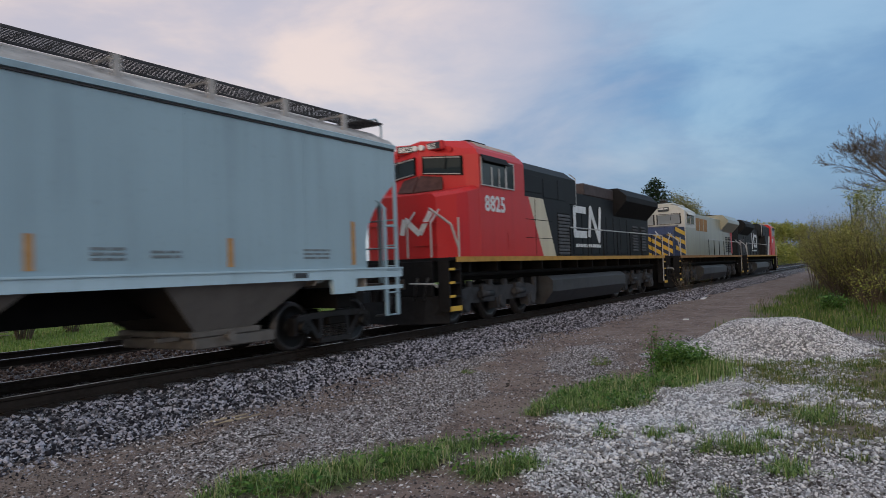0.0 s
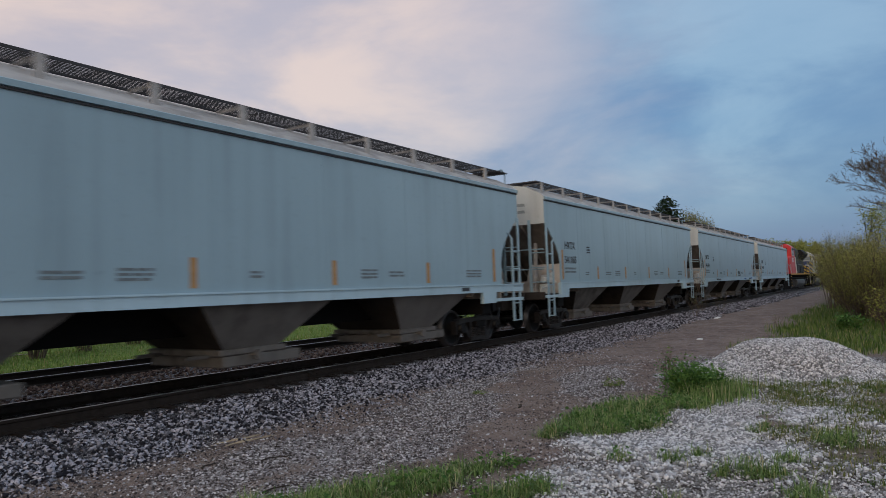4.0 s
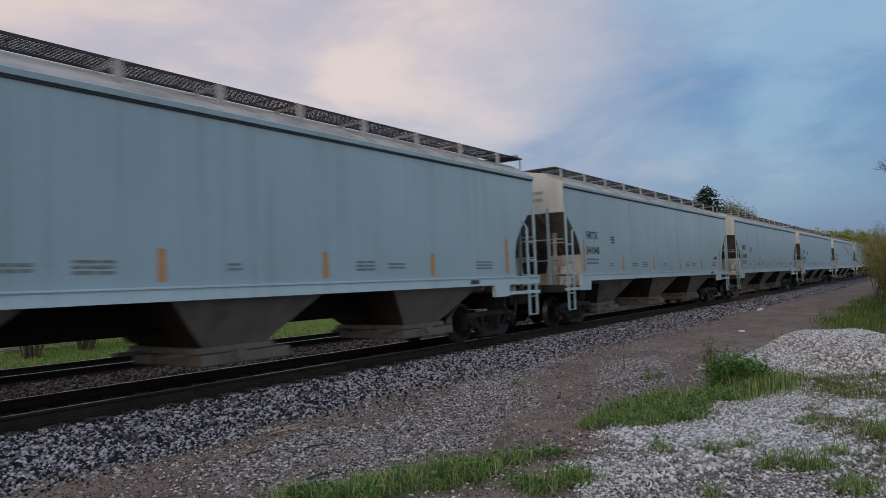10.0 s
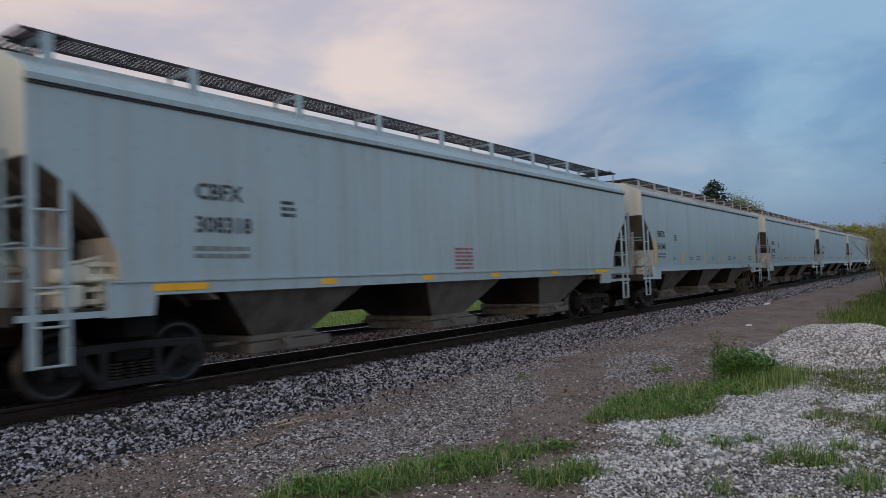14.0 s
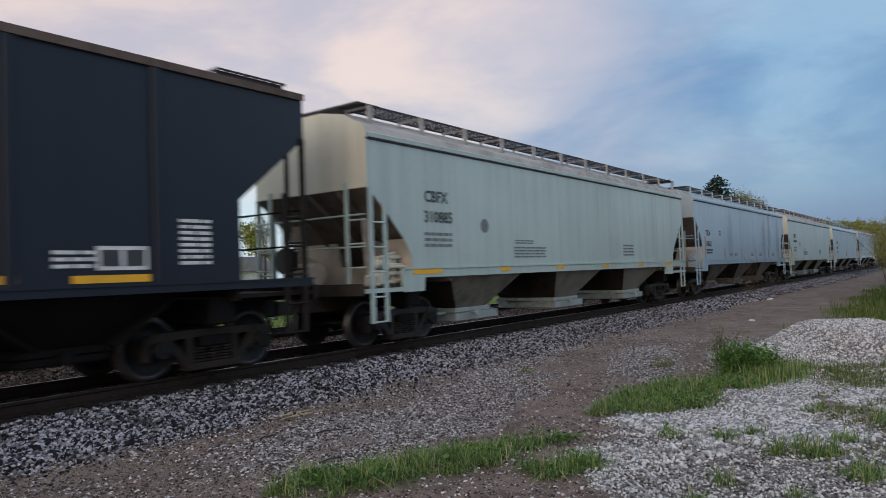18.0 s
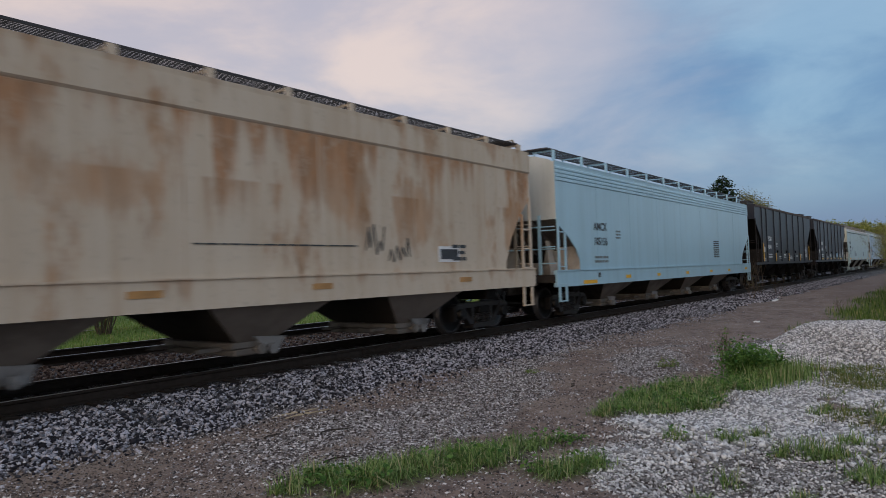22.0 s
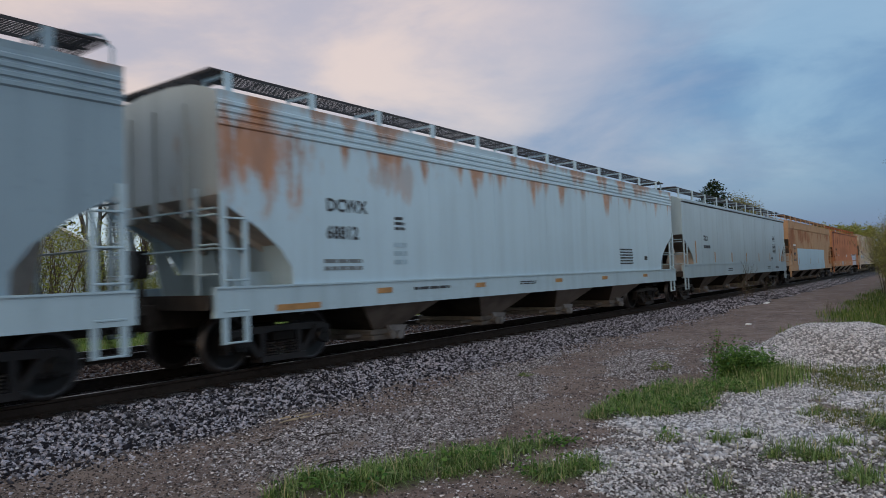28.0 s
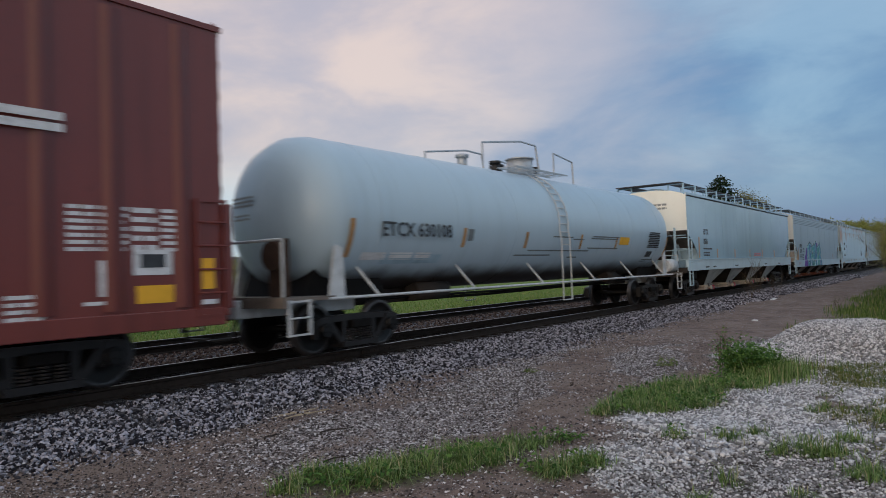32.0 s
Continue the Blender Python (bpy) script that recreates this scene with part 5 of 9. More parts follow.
for q, sign in enumerate(SIGNS):
    lines = [[(gx + 0.84 * px + 0.07 * pz, 1.03 + (1.28 + 0.14 * math.sin(q * 2.1)) * pz) for px, pz in leg] for leg in sign]
    for nm, half, dx, dz, mat, lift in (("graffiti_shadow", 0.185, 0.07, 0.05, m_gblack, 0.006), ("graffiti_outline", 0.165, 0, 0, m_lteal, 0.010), ("graffiti_letter", 0.118, 0, 0, (m_teal, m_gblue, m_ggreen)[q % 3], 0.014)):
        spray(c24, nm, [o for leg in lines for o in stroke(leg, half, dx, dz)], mat, lift + 0.00005 * q)
    spray(c24, "graffiti_highlight", [o for leg in lines[:1] for o in stroke([(x - 0.03, z + 0.03) for x, z in leg[1:3]], 0.022)], m_lteal, 0.018)
    if q % 2:
        spray(c24, "graffiti_drip", stroke([(gx + 0.5, 1.25), (gx + 0.62, 1.85)], 0.05), m_sand, 0.0075)
    gx += 0.80
stripes(c24, [(-8.88, 1.38, 2.2), (6.6, 1.4, 1.8)], m_stripe)
print_bars(c24, -7.4, 1.75, 0.4, 0.5, 3, m_letter, seed=111)
print_bars(c24, -8.4, 1.75, 0.9, 0.25, 2, seed=112)
print_bars(c24, -7.0, 2.2, 0.3, 0.3, 3, m_letter, seed=113)
m_redspot = plain_mat("red_spot", (0.55, 0.08, 0.10), 0.5)
for x in (-8.8, -8.4):
    bm = B()
    rod(bm, (x, -1.620, 1.15), (x, -1.624, 1.15), 0.07, 12)
    part("red_mark", bm, m_redspot, c24)

# pale hopper with open outlets; low sunlight is put into its end's colour
m_elt = paint_mat("pale_grey_paint", (0.295, 0.452, 0.565), 0.0, dirt=0.15, rough=0.13, shift=81)
m_elt_end = paint_mat("bright_cream_end", (0.84, 0.84, 0.76), 0.0, dirt=0.15, shift=84)
m_pink = plain_mat("pale_gate", (0.50, 0.44, 0.38), 0.7)
c25 = placed(LONG, -496.82, -476.5, paint=m_elt, end=m_elt_end, sill=paint_mat("bright_sill_paint", (0.47, 0.61, 0.69), 0.0, dirt=0.25, shift=87), bulk=m_hrtx_sill, ladder=m_hrtx_sill, style="smooth", ze=4.16, rise=0.12, zs0=1.12, zs1=1.57, posts=1.6, zb=0.42, gate_mat=m_pink,
             bays=[(-5.6, 1.3, 0.38), (-1.95, 1.3, 0.38), (1.95, 1.3, 0.38), (5.6, 1.3, 0.38)], bay_mat=plain_mat("pale_bay", (0.42, 0.46, 0.47), 0.8, 0, 0.4, 2.5), label="pale grey covered hopper wagon with a sunlit cream end")
m_redcap = plain_mat("red_outlet_cap", (0.45, 0.07, 0.10), 0.6)
for xc in (-5.6, -1.95, 1.95, 5.6):
    bm = B()
    rod(bm, (xc + 0.45, -1.12, 0.30), (xc + 0.45, -0.95, 0.30), 0.10, 10)
    box(bm, xc + 0.20, xc + 0.58, -1.02, -0.94, 0.22, 0.40, 0.01)
    part("outlet_cap", bm, m_redcap, c25)
for q, (py, pz, pw, ph, pr) in enumerate(((-0.25, 3.88, 0.55, 0.30, 2), (1.30, 3.28, 0.80, 0.40, 5), (0.42, 3.42, 0.30, 0.26, 3))):
    bm = B()
    bars(bm, 0, 0, pw, ph, pr, 0, 181 + q)
    ob = part("end_print", bm, m_endbar, c25)
    ob.matrix_basis = pose(-10.16 - 0.02, py, pz, 0, 0, -90)
marks(c25, [("ELTX", -8.02, 2.63, 0.31), ("8586", -8.04, 2.22, 0.31)])
stripes(c25, [(-8.68, 1.62, 2.5)] + [(x, 1.62, 2.02) for x in (-6.0, -3.03, -0.09, 2.67, 5.7)], m_stripe)
print_bars(c25, -8.1, 2.05, 1.3, 0.12, 1, m_letter, seed=121)
print_bars(c25, -8.1, 1.88, 0.9, 0.22, 2, m_letter, seed=122)
print_bars(c25, 0.8, 1.82, 1.5, 0.16, 2, m_redspot, seed=123)
for q, bx in enumerate((-8.0, -6.9, -3.2, 3.0, 6.5)):
    print_bars(c25, bx, 1.27, 0.5, 0.1, 1, m_letter, -1.622, 124 + q)


# ---- tank wagon ----
def tank_wagon():
    car = thing("tank_wagon", "white tank wagon with a black underside and roof platform", "tank wagon", "wagons of the train")
    R, hl, zc = 1.54, 9.2, 2.60
    M = Mat("white_tank_paint", 0.35)
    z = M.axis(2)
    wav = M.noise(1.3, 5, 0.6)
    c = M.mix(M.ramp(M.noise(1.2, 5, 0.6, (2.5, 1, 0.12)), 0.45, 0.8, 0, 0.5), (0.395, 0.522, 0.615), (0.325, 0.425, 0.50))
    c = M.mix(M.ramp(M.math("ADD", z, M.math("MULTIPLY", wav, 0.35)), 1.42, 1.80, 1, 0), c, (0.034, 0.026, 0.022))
    M.color(c)
    M.bump(M.noise(0.8, 2, 0.4), 0.15, 0.04)
    prof = [(0.0, -hl), (0.45, -hl + 0.04), (0.95, -hl + 0.17), (1.30, -hl + 0.40), (1.48, -hl + 0.68), (R, -hl + 0.98), (R, 0.0), (R, hl - 0.98), (1.48, hl - 0.68), (1.30, hl - 0.40), (0.95, hl - 0.17), (0.45, hl - 0.04), (0.0, hl)]
    bm = B()
    rings = []
    n = 48
    for r, d in prof:
        r = max(r, 0.02)
        rings.append([bm.verts.new((d, r * math.cos(2 * math.pi * i / n), zc + r * math.sin(2 * math.pi * i / n))) for i in range(n)])
    for p, q in zip(rings, rings[1:]):
        for i in range(n):
            bm.faces.new((p[i], p[(i + 1) % n], q[(i + 1) % n], q[i])).smooth = True
    bm.faces.new(rings[0])
    bm.faces.new(rings[-1])
    bmesh.ops.recalc_face_normals(bm, faces=bm.faces[:])
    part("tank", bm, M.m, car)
    m_tw = plain_mat("white_frame_paint", (0.52, 0.55, 0.57), 0.5, 0, 0.3, 5, 0.1)
    for x in np.arange(-7.5, 7.6, 2.5):
        bm = B()
        lathe(bm, [(R - 0.01, float(x) - 0.02), (R + 0.006, float(x) - 0.018), (R + 0.006, float(x) + 0.018), (R - 0.01, float(x) + 0.02)], 48, (0, 0, zc), 0, "x")
        part("weld_ring", bm, M.m, car)
    # side handrails with stays
    for s in (-1, 1):
        bm = B()
        pipe(bm, [(-8.9, s * 1.5, 1.03), (8.9, s * 1.5, 1.03)], 0.028, 8)
        part("side_rail", bm, m_tw, car)
        for x in (-7.6, -4.4, -1.2, 2.0, 5.0, 8.0):
            bm = B()
            rod(bm, (x, s * 1.48, 1.03), (x - 0.25, s * 1.12, 1.60), 0.026, 6)
            part("rail_stay", bm, m_tw, car)
    for s in (-1, 1):
        bm = B()
        box(bm, min(s * 7.2, s * 10.05), max(s * 7.2, s * 10.05), -0.45, 0.45, 0.74, 1.06, 0.02)
        part("stub_sill", bm, m_tw, car)
        bm = B()
        box(bm, min(s * 8.75, s * 9.95), max(s * 8.75, s * 9.95), -1.5, 1.5, 1.02, 1.08)
        box(bm, s * 9.9 - 0.04, s * 9.9 + 0.04, -1.55, 1.55, 0.92, 1.10)
        part("end_platform", bm, m_slope, car)
        bm = B()
        prism(bm, [(s * 6.8, 1.05), (s * 8.9, 1.05), (s * 8.6, 1.75), (s * 7.0, 1.45)], "y", -0.9, 0.9)
        part("saddle", bm, m_dark, car)
        for q in (-1, 1):
            bm = B()
            prism(bm, [(s * 8.35, 1.05), (s * 8.75, 1.05), (s * 8.6, 1.95), (s * 8.4, 2.05)], "y", q * 1.30, q * 1.34)
            part("end_bracket", bm, m_tw, car)
            ladder(car, s * 9.6, q * 1.52, 0.45, 1.05, 2, m_tw, 0 if q < 0 else 180, 0.45)
        bm = B()
        top = 2.05 if s < 0 else 1.75
        pipe(bm, [(s * 9.84, -1.4, 1.1), (s * 9.84, -1.4, top), (s * 9.84, 1.4, top), (s * 9.84, 1.4, 1.1)], 0.024, 6)
        part("end_handrail", bm, m_tw, car)
        coupler(car, s * 9.85, s)
        truck(car, s * 7.75, m_iron)
    bm = B()
    rod(bm, (8.75, -1.22, 1.36), (9.75, -1.22, 1.36), 0.25, 16)
    part("air_reservoir", bm, m_tw, car)
    # roof platform, manway, valves, rails
    bm = B()
    grating(bm, -1.5, 1.5, -0.95, -0.40, 4.16, 6)
    part("roof_platform", bm, m_galv, car)
    bm = B()
    grating(bm, -1.5, 1.5, 0.40, 0.95, 4.16, 6)
    part("roof_platform", bm, m_galv, car)
    bm = B()
    rod(bm, (0.35, 0, 4.05), (0.35, 0, 4.62), 0.38, 22)
    rod(bm, (0.35, 0, 4.62), (0.35, 0, 4.66), 0.42, 22)
    part("manway", bm, m_galv, car)
    for x, y, h, r in ((-1.0, 0.0, 4.45, 0.12), (-0.6, 0.2, 4.40, 0.16), (1.25, 0.0, 4.50, 0.10), (-2.6, 0.0, 4.45, 0.13)):
        bm = B()
        rod(bm, (x, y, 4.0), (x, y, h), r, 12)
        rod(bm, (x, y, h - 0.08), (x, y, h), r * 1.35, 12)
        part("valve", bm, m_iron if x != -2.6 else m_galv, car)
    for pts in ([(-3.0, -0.9, 4.05), (-3.0, -0.9, 4.60), (-1.1, -0.9, 4.86), (-0.3, -0.9, 4.84), (-0.15, -0.9, 4.15)], [(-3.0, 0.9, 4.05), (-3.0, 0.9, 4.60), (-1.1, 0.9, 4.86), (-0.3, 0.9, 4.84), (-0.15, 0.9, 4.15)],
                [(0.75, -0.9, 4.15), (0.75, -0.9, 4.75), (1.95, -0.9, 4.62), (2.0, -0.9, 3.95)], [(0.75, 0.9, 4.15), (0.75, 0.9, 4.75), (1.95, 0.9, 4.62), (2.0, 0.9, 3.95)]):
        bm = B()
        pipe(bm, pts, 0.026, 6)
        part("platform_rail", bm, m_galv, car)
    for s in (-1, 1):
        bm = B()
        arc = [(s * R * math.cos(a) * 1.03, zc + R * math.sin(a) * 1.03) for a in np.linspace(1.15, -0.1, 9)] + [(s * 1.62, 2.2), (s * 1.62, 0.55)]
        for q in (-0.25, 0.25):
            pipe(bm, [(q - 0.1, y, z) for y, z in arc], 0.02, 6)
        for k in range(12):
            t = k / 11 * (len(arc) - 1)
            i = min(int(t), len(arc) - 2)
            f = t - i
            y, z = arc[i][0] * (1 - f) + arc[i + 1][0] * f, arc[i][1] * (1 - f) + arc[i + 1][1] * f
            rod(bm, (-0.35, y, z), (0.15, y, z), 0.016, 6)
        part("side_ladder", bm, m_tw, car)

    def curved(name, x0, x1, z0, z1, mat, lift=0.012):
        """A flat marking laid on the round side."""
        bm = B()
        k = max(2, int((z1 - z0) / 0.12))
        def at(x, z):
            dz = max(-0.98, min(0.98, (z - zc) / R))
            return (x, -math.sqrt(1 - dz * dz) * R - lift, z)
        for i in range(k):
            za, zb_ = z0 + (z1 - z0) * i / k, z0 + (z1 - z0) * (i + 1) / k
            bm.faces.new([bm.verts.new(at(*p)) for p in ((x0, za), (x1, za), (x1, zb_), (x0, zb_))])
        return part(name, bm, mat, car)

    for x, z0, z1 in ((-8.3, 1.75, 2.45), (-4.75, 1.95, 2.38), (-2.0, 1.95, 2.36), (1.15, 1.95, 2.36), (3.7, 1.95, 2.34), (8.35, 1.75, 2.4)):
        curved("reflector", x - 0.06, x + 0.06, z0, z1, m_stripe)
    curved("warning_label", 3.95, 4.75, 2.10, 2.34, m_stripe_new)
    for k in range(9):
        curved("print_line", 6.45 + 0.05 * (k % 3), 7.60 - 0.04 * (k % 2), 2.02 + 0.062 * k, 2.066 + 0.062 * k, m_letter, 0.018)
    curved("data_block", 6.60, 7.16, 1.70, 1.90, m_bar)
    for k in range(3):
        curved("data_panel", 6.64 + 0.17 * k, 6.78 + 0.17 * k, 1.72, 1.88, m_letter, 0.018)
    for x0, x1, z in ((6.5, 7.6, 1.60), (6.4, 7.0, 1.545)):
        curved("print_line", x0, x1, z, z + 0.03, m_bar)
    for x0, x1, z in ((-1.8, 1.8, 1.88), (1.9, 3.9, 2.30), (1.8, 3.8, 2.24), (1.7, 3.9, 1.96), (-0.6, 0.6, 2.25), (-2.4, -0.5, 1.76), (0.6, 1.3, 2.2), (0.6, 1.2, 1.7)):
        curved("print_line", x0, x1, z, z + 0.035, m_bar)
    curved("grey_patch", -7.3, -5.4, 1.62, 1.80, m_bluepatch)
    for x0, x1 in ((-7.9, -7.2), (-7.1, -6.4), (-6.3, -5.8)):
        curved("print_line", x0, x1, 1.70, 1.84, m_wletter)
    letters("ETCX 630108", 0.39, -7.55, 2.15, -R - 0.02, m_letter, car, bold=0.006)
    curved("data_box", -4.62, -4.40, 2.10, 2.36, m_bar)
    for q, (py, pz, pw, ph, pr) in enumerate(((0.85, 2.95, 0.75, 0.22, 3), (0.80, 2.62, 0.55, 0.14, 2))):
        bm = B()
        bars(bm, 0, 0, pw, ph, pr, 0, 191 + q)
        ob = part("end_print", bm, m_endbar, car)
        ob.matrix_basis = pose(-9.10, py, pz, 0, 0, -99)
    bm = B()
    box(bm, -9.50, -9.28, -0.95, -0.62, 1.08, 2.10, 0.02)
    rod(bm, (-9.56, -0.78, 1.80), (-9.50, -0.78, 1.80), 0.26, 16)
    part("hand_brake", bm, plain_mat("rusty_brake_housing", (0.060, 0.038, 0.028), 0.8, 0, 0.5, 5), car, "rusty dark hand brake housing")
    # brake gear slung under the barrel
    for y, z, r in ((-0.55, 0.92, 0.028), (-0.25, 0.84, 0.035), (0.5, 0.95, 0.028)):
        bm = B()
        pipe(bm, [(-6.9, y, z), (-2.0, y, z - 0.03), (2.6, y, z), (6.9, y, z)], r, 6)
        part("brake_rod", bm, m_dark, car)
    bm = B()
    rod(bm, (4.5, -0.62, 1.08), (5.3, -0.62, 1.08), 0.19, 14)
    rod(bm, (5.3, -0.62, 1.08), (5.75, -0.62, 1.08), 0.07, 8)
    part("brake_cylinder", bm, m_grime, car)
    bm = B()
    rod(bm, (-5.6, -0.6, 1.02), (-4.4, -0.6, 1.02), 0.21, 14)
    part("air_reservoir", bm, m_grime, car)
    for s in (-1, 1):
        bm = B()
        box(bm, min(s * 5.4, s * 7.2), max(s * 5.4, s * 7.2), -0.32, 0.32, 0.80, 1.14, 0.02)
        part("sill_extension", bm, m_grime, car)
    return car


enlist(tank_wagon(), -507.45)


# ---- box wagon ----
def box_wagon():
    car = thing("box_wagon", "tall brown-red ribbed box wagon with white stencilling", "box wagon", "wagons of the train")
    m_brown = paint_mat("box_brown_paint", (0.165, 0.038, 0.030), 0.0, dirt=0.45, shift=91)
    m_post = paint_mat("box_post_paint", (0.140, 0.032, 0.026), 0.0, dirt=0.45, shift=17)
    hl, w, z0, z1 = 8.75, 1.52, 0.86, 5.16
    bm = B()
    box(bm, -hl, hl, -w, w, z0, z1, 0.02)
    part("body", bm, m_brown, car)
    bm = B()
    prism(bm, [(-w - 0.03, z1 - 0.05), (-w - 0.03, z1 + 0.03), (0, z1 + 0.14), (w + 0.03, z1 + 0.03), (w + 0.03, z1 - 0.05)], "x", -hl - 0.03, hl + 0.03)
    part("roof", bm, m_brown, car)
    for s in (-1, 1):
        for k, x in enumerate([hl - 0.66, hl - 1.66, hl - 2.52, hl - 3.45, hl - 4.5, 2.4, -2.4, -hl + 4.75, -hl + 3.8, -hl + 2.85, -hl + 1.9, -hl + 0.95]):
            me = mesh_of("box_post", lambda bm: prism(bm, [(-0.13, 0), (-0.05, -0.05), (0.05, -0.05), (0.13, 0)], "z", z0 + 0.2, z1 - 0.12), [m_post])
            share("side_post", me, car, pose(x, s * w, 0, 0, 0, 0 if s < 0 else 180))
        bm = B()
        box(bm, -hl, hl, s * w - 0.05, s * w + 0.05, z0 - 0.09, z0 + 0.16, 0.01)
        part("side_sill", bm, m_brown, car)
        bm = B()
        box(bm, -1.5, 1.5, s * (w + 0.05) - 0.03, s * (w + 0.05) + 0.03, 1.05, 4.9, 0.01)
        for k in range(5):
            box(bm, -1.5, 1.5, s * (w + 0.08) - 0.02, s * (w + 0.08) + 0.02, 1.5 + 0.75 * k, 1.58 + 0.75 * k)
        part("sliding_door", bm, m_brown, car)
        for e in (-1, 1):
            ladder(car, e * (hl - 0.22), s * (w + 0.05), 0.9, 2.6, 5, m_brown, 0 if s < 0 else 180, 0.45)
    for e in (-1, 1):
        bm = B()
        for k in range(9):
            z = z0 + 0.35 + k * 0.47
            prism(bm, [(e * hl, z), (e * (hl + 0.07), z + 0.1), (e * (hl + 0.07), z + 0.2), (e * hl, z + 0.32)], "y", -w + 0.1, w - 0.1)
        part("corrugated_end", bm, m_brown, car)
        bm = B()
        box(bm, min(e * 5.6, e * (hl + 0.5)), max(e * 5.6, e * (hl + 0.5)), -0.3, 0.3, 0.7, 0.95, 0.02)
        part("draft_sill", bm, m_dark, car)
        coupler(car, e * (hl + 0.35), e)
        truck(car, e * (hl - 2.35))
    bm = B()
    box(bm, hl + 0.06, hl + 0.18, -1.52, -1.0, 1.0, 2.55, 0.02)
    part("brake_housing", bm, m_brown, car)
    y = -w - 0.004
    X = hl
    m_yel = m_stripe_new
    for k in range(4):
        bm = B()
        bars(bm, 0, 0, 0.36, 0.62, 7 if k != 2 else 5, 0, 140 + k)
        ob = part("stencil_print", bm, m_wletter, car)
        ob.location = (X - 2.25 + 0.42 * k, y, 2.42)
        tagged(ob, kind="stuff")
    panel(car, "yellow_placard", X - 1.36, X - 0.82, 1.14, 1.38, m_yel, y)
    panel(car, "data_frame", X - 1.40, X - 0.84, 1.52, 1.86, m_wletter, y)
    panel(car, "data_window", X - 1.30, X - 0.94, 1.62, 1.80, m_letter, y - 0.004)
    panel(car, "white_placard", X - 1.86, X - 1.60, 1.26, 1.72, m_wletter, y)
    panel(car, "yellow_placard", X - 0.42, X - 0.20, 1.30, 1.74, m_yel, y - 0.05)
    panel(car, "white_placard", X - 0.42, X - 0.16, 1.08, 1.15, m_wletter, y - 0.05)
    for x0, z0_, w_, r_ in ((X - 2.05, 1.20, 0.4, 1), (X - 2.05, 0.98, 0.45, 2), (X - 2.95, 1.32, 0.42, 4), (X - 3.0, 0.95, 0.2, 1)):
        print_bars(car, x0, z0_, w_, 0.085 * r_, r_, m_wletter, y, int(x0 * 10))
    panel(car, "name_stripe", X - 5.4, X - 2.30, 3.42, 3.52, m_wletter, y - 0.075)
    panel(car, "name_stripe", X - 5.4, X - 2.30, 3.28, 3.38, m_wletter, y - 0.075)
    return car


enlist(box_wagon(), -518.5 - 8.75)


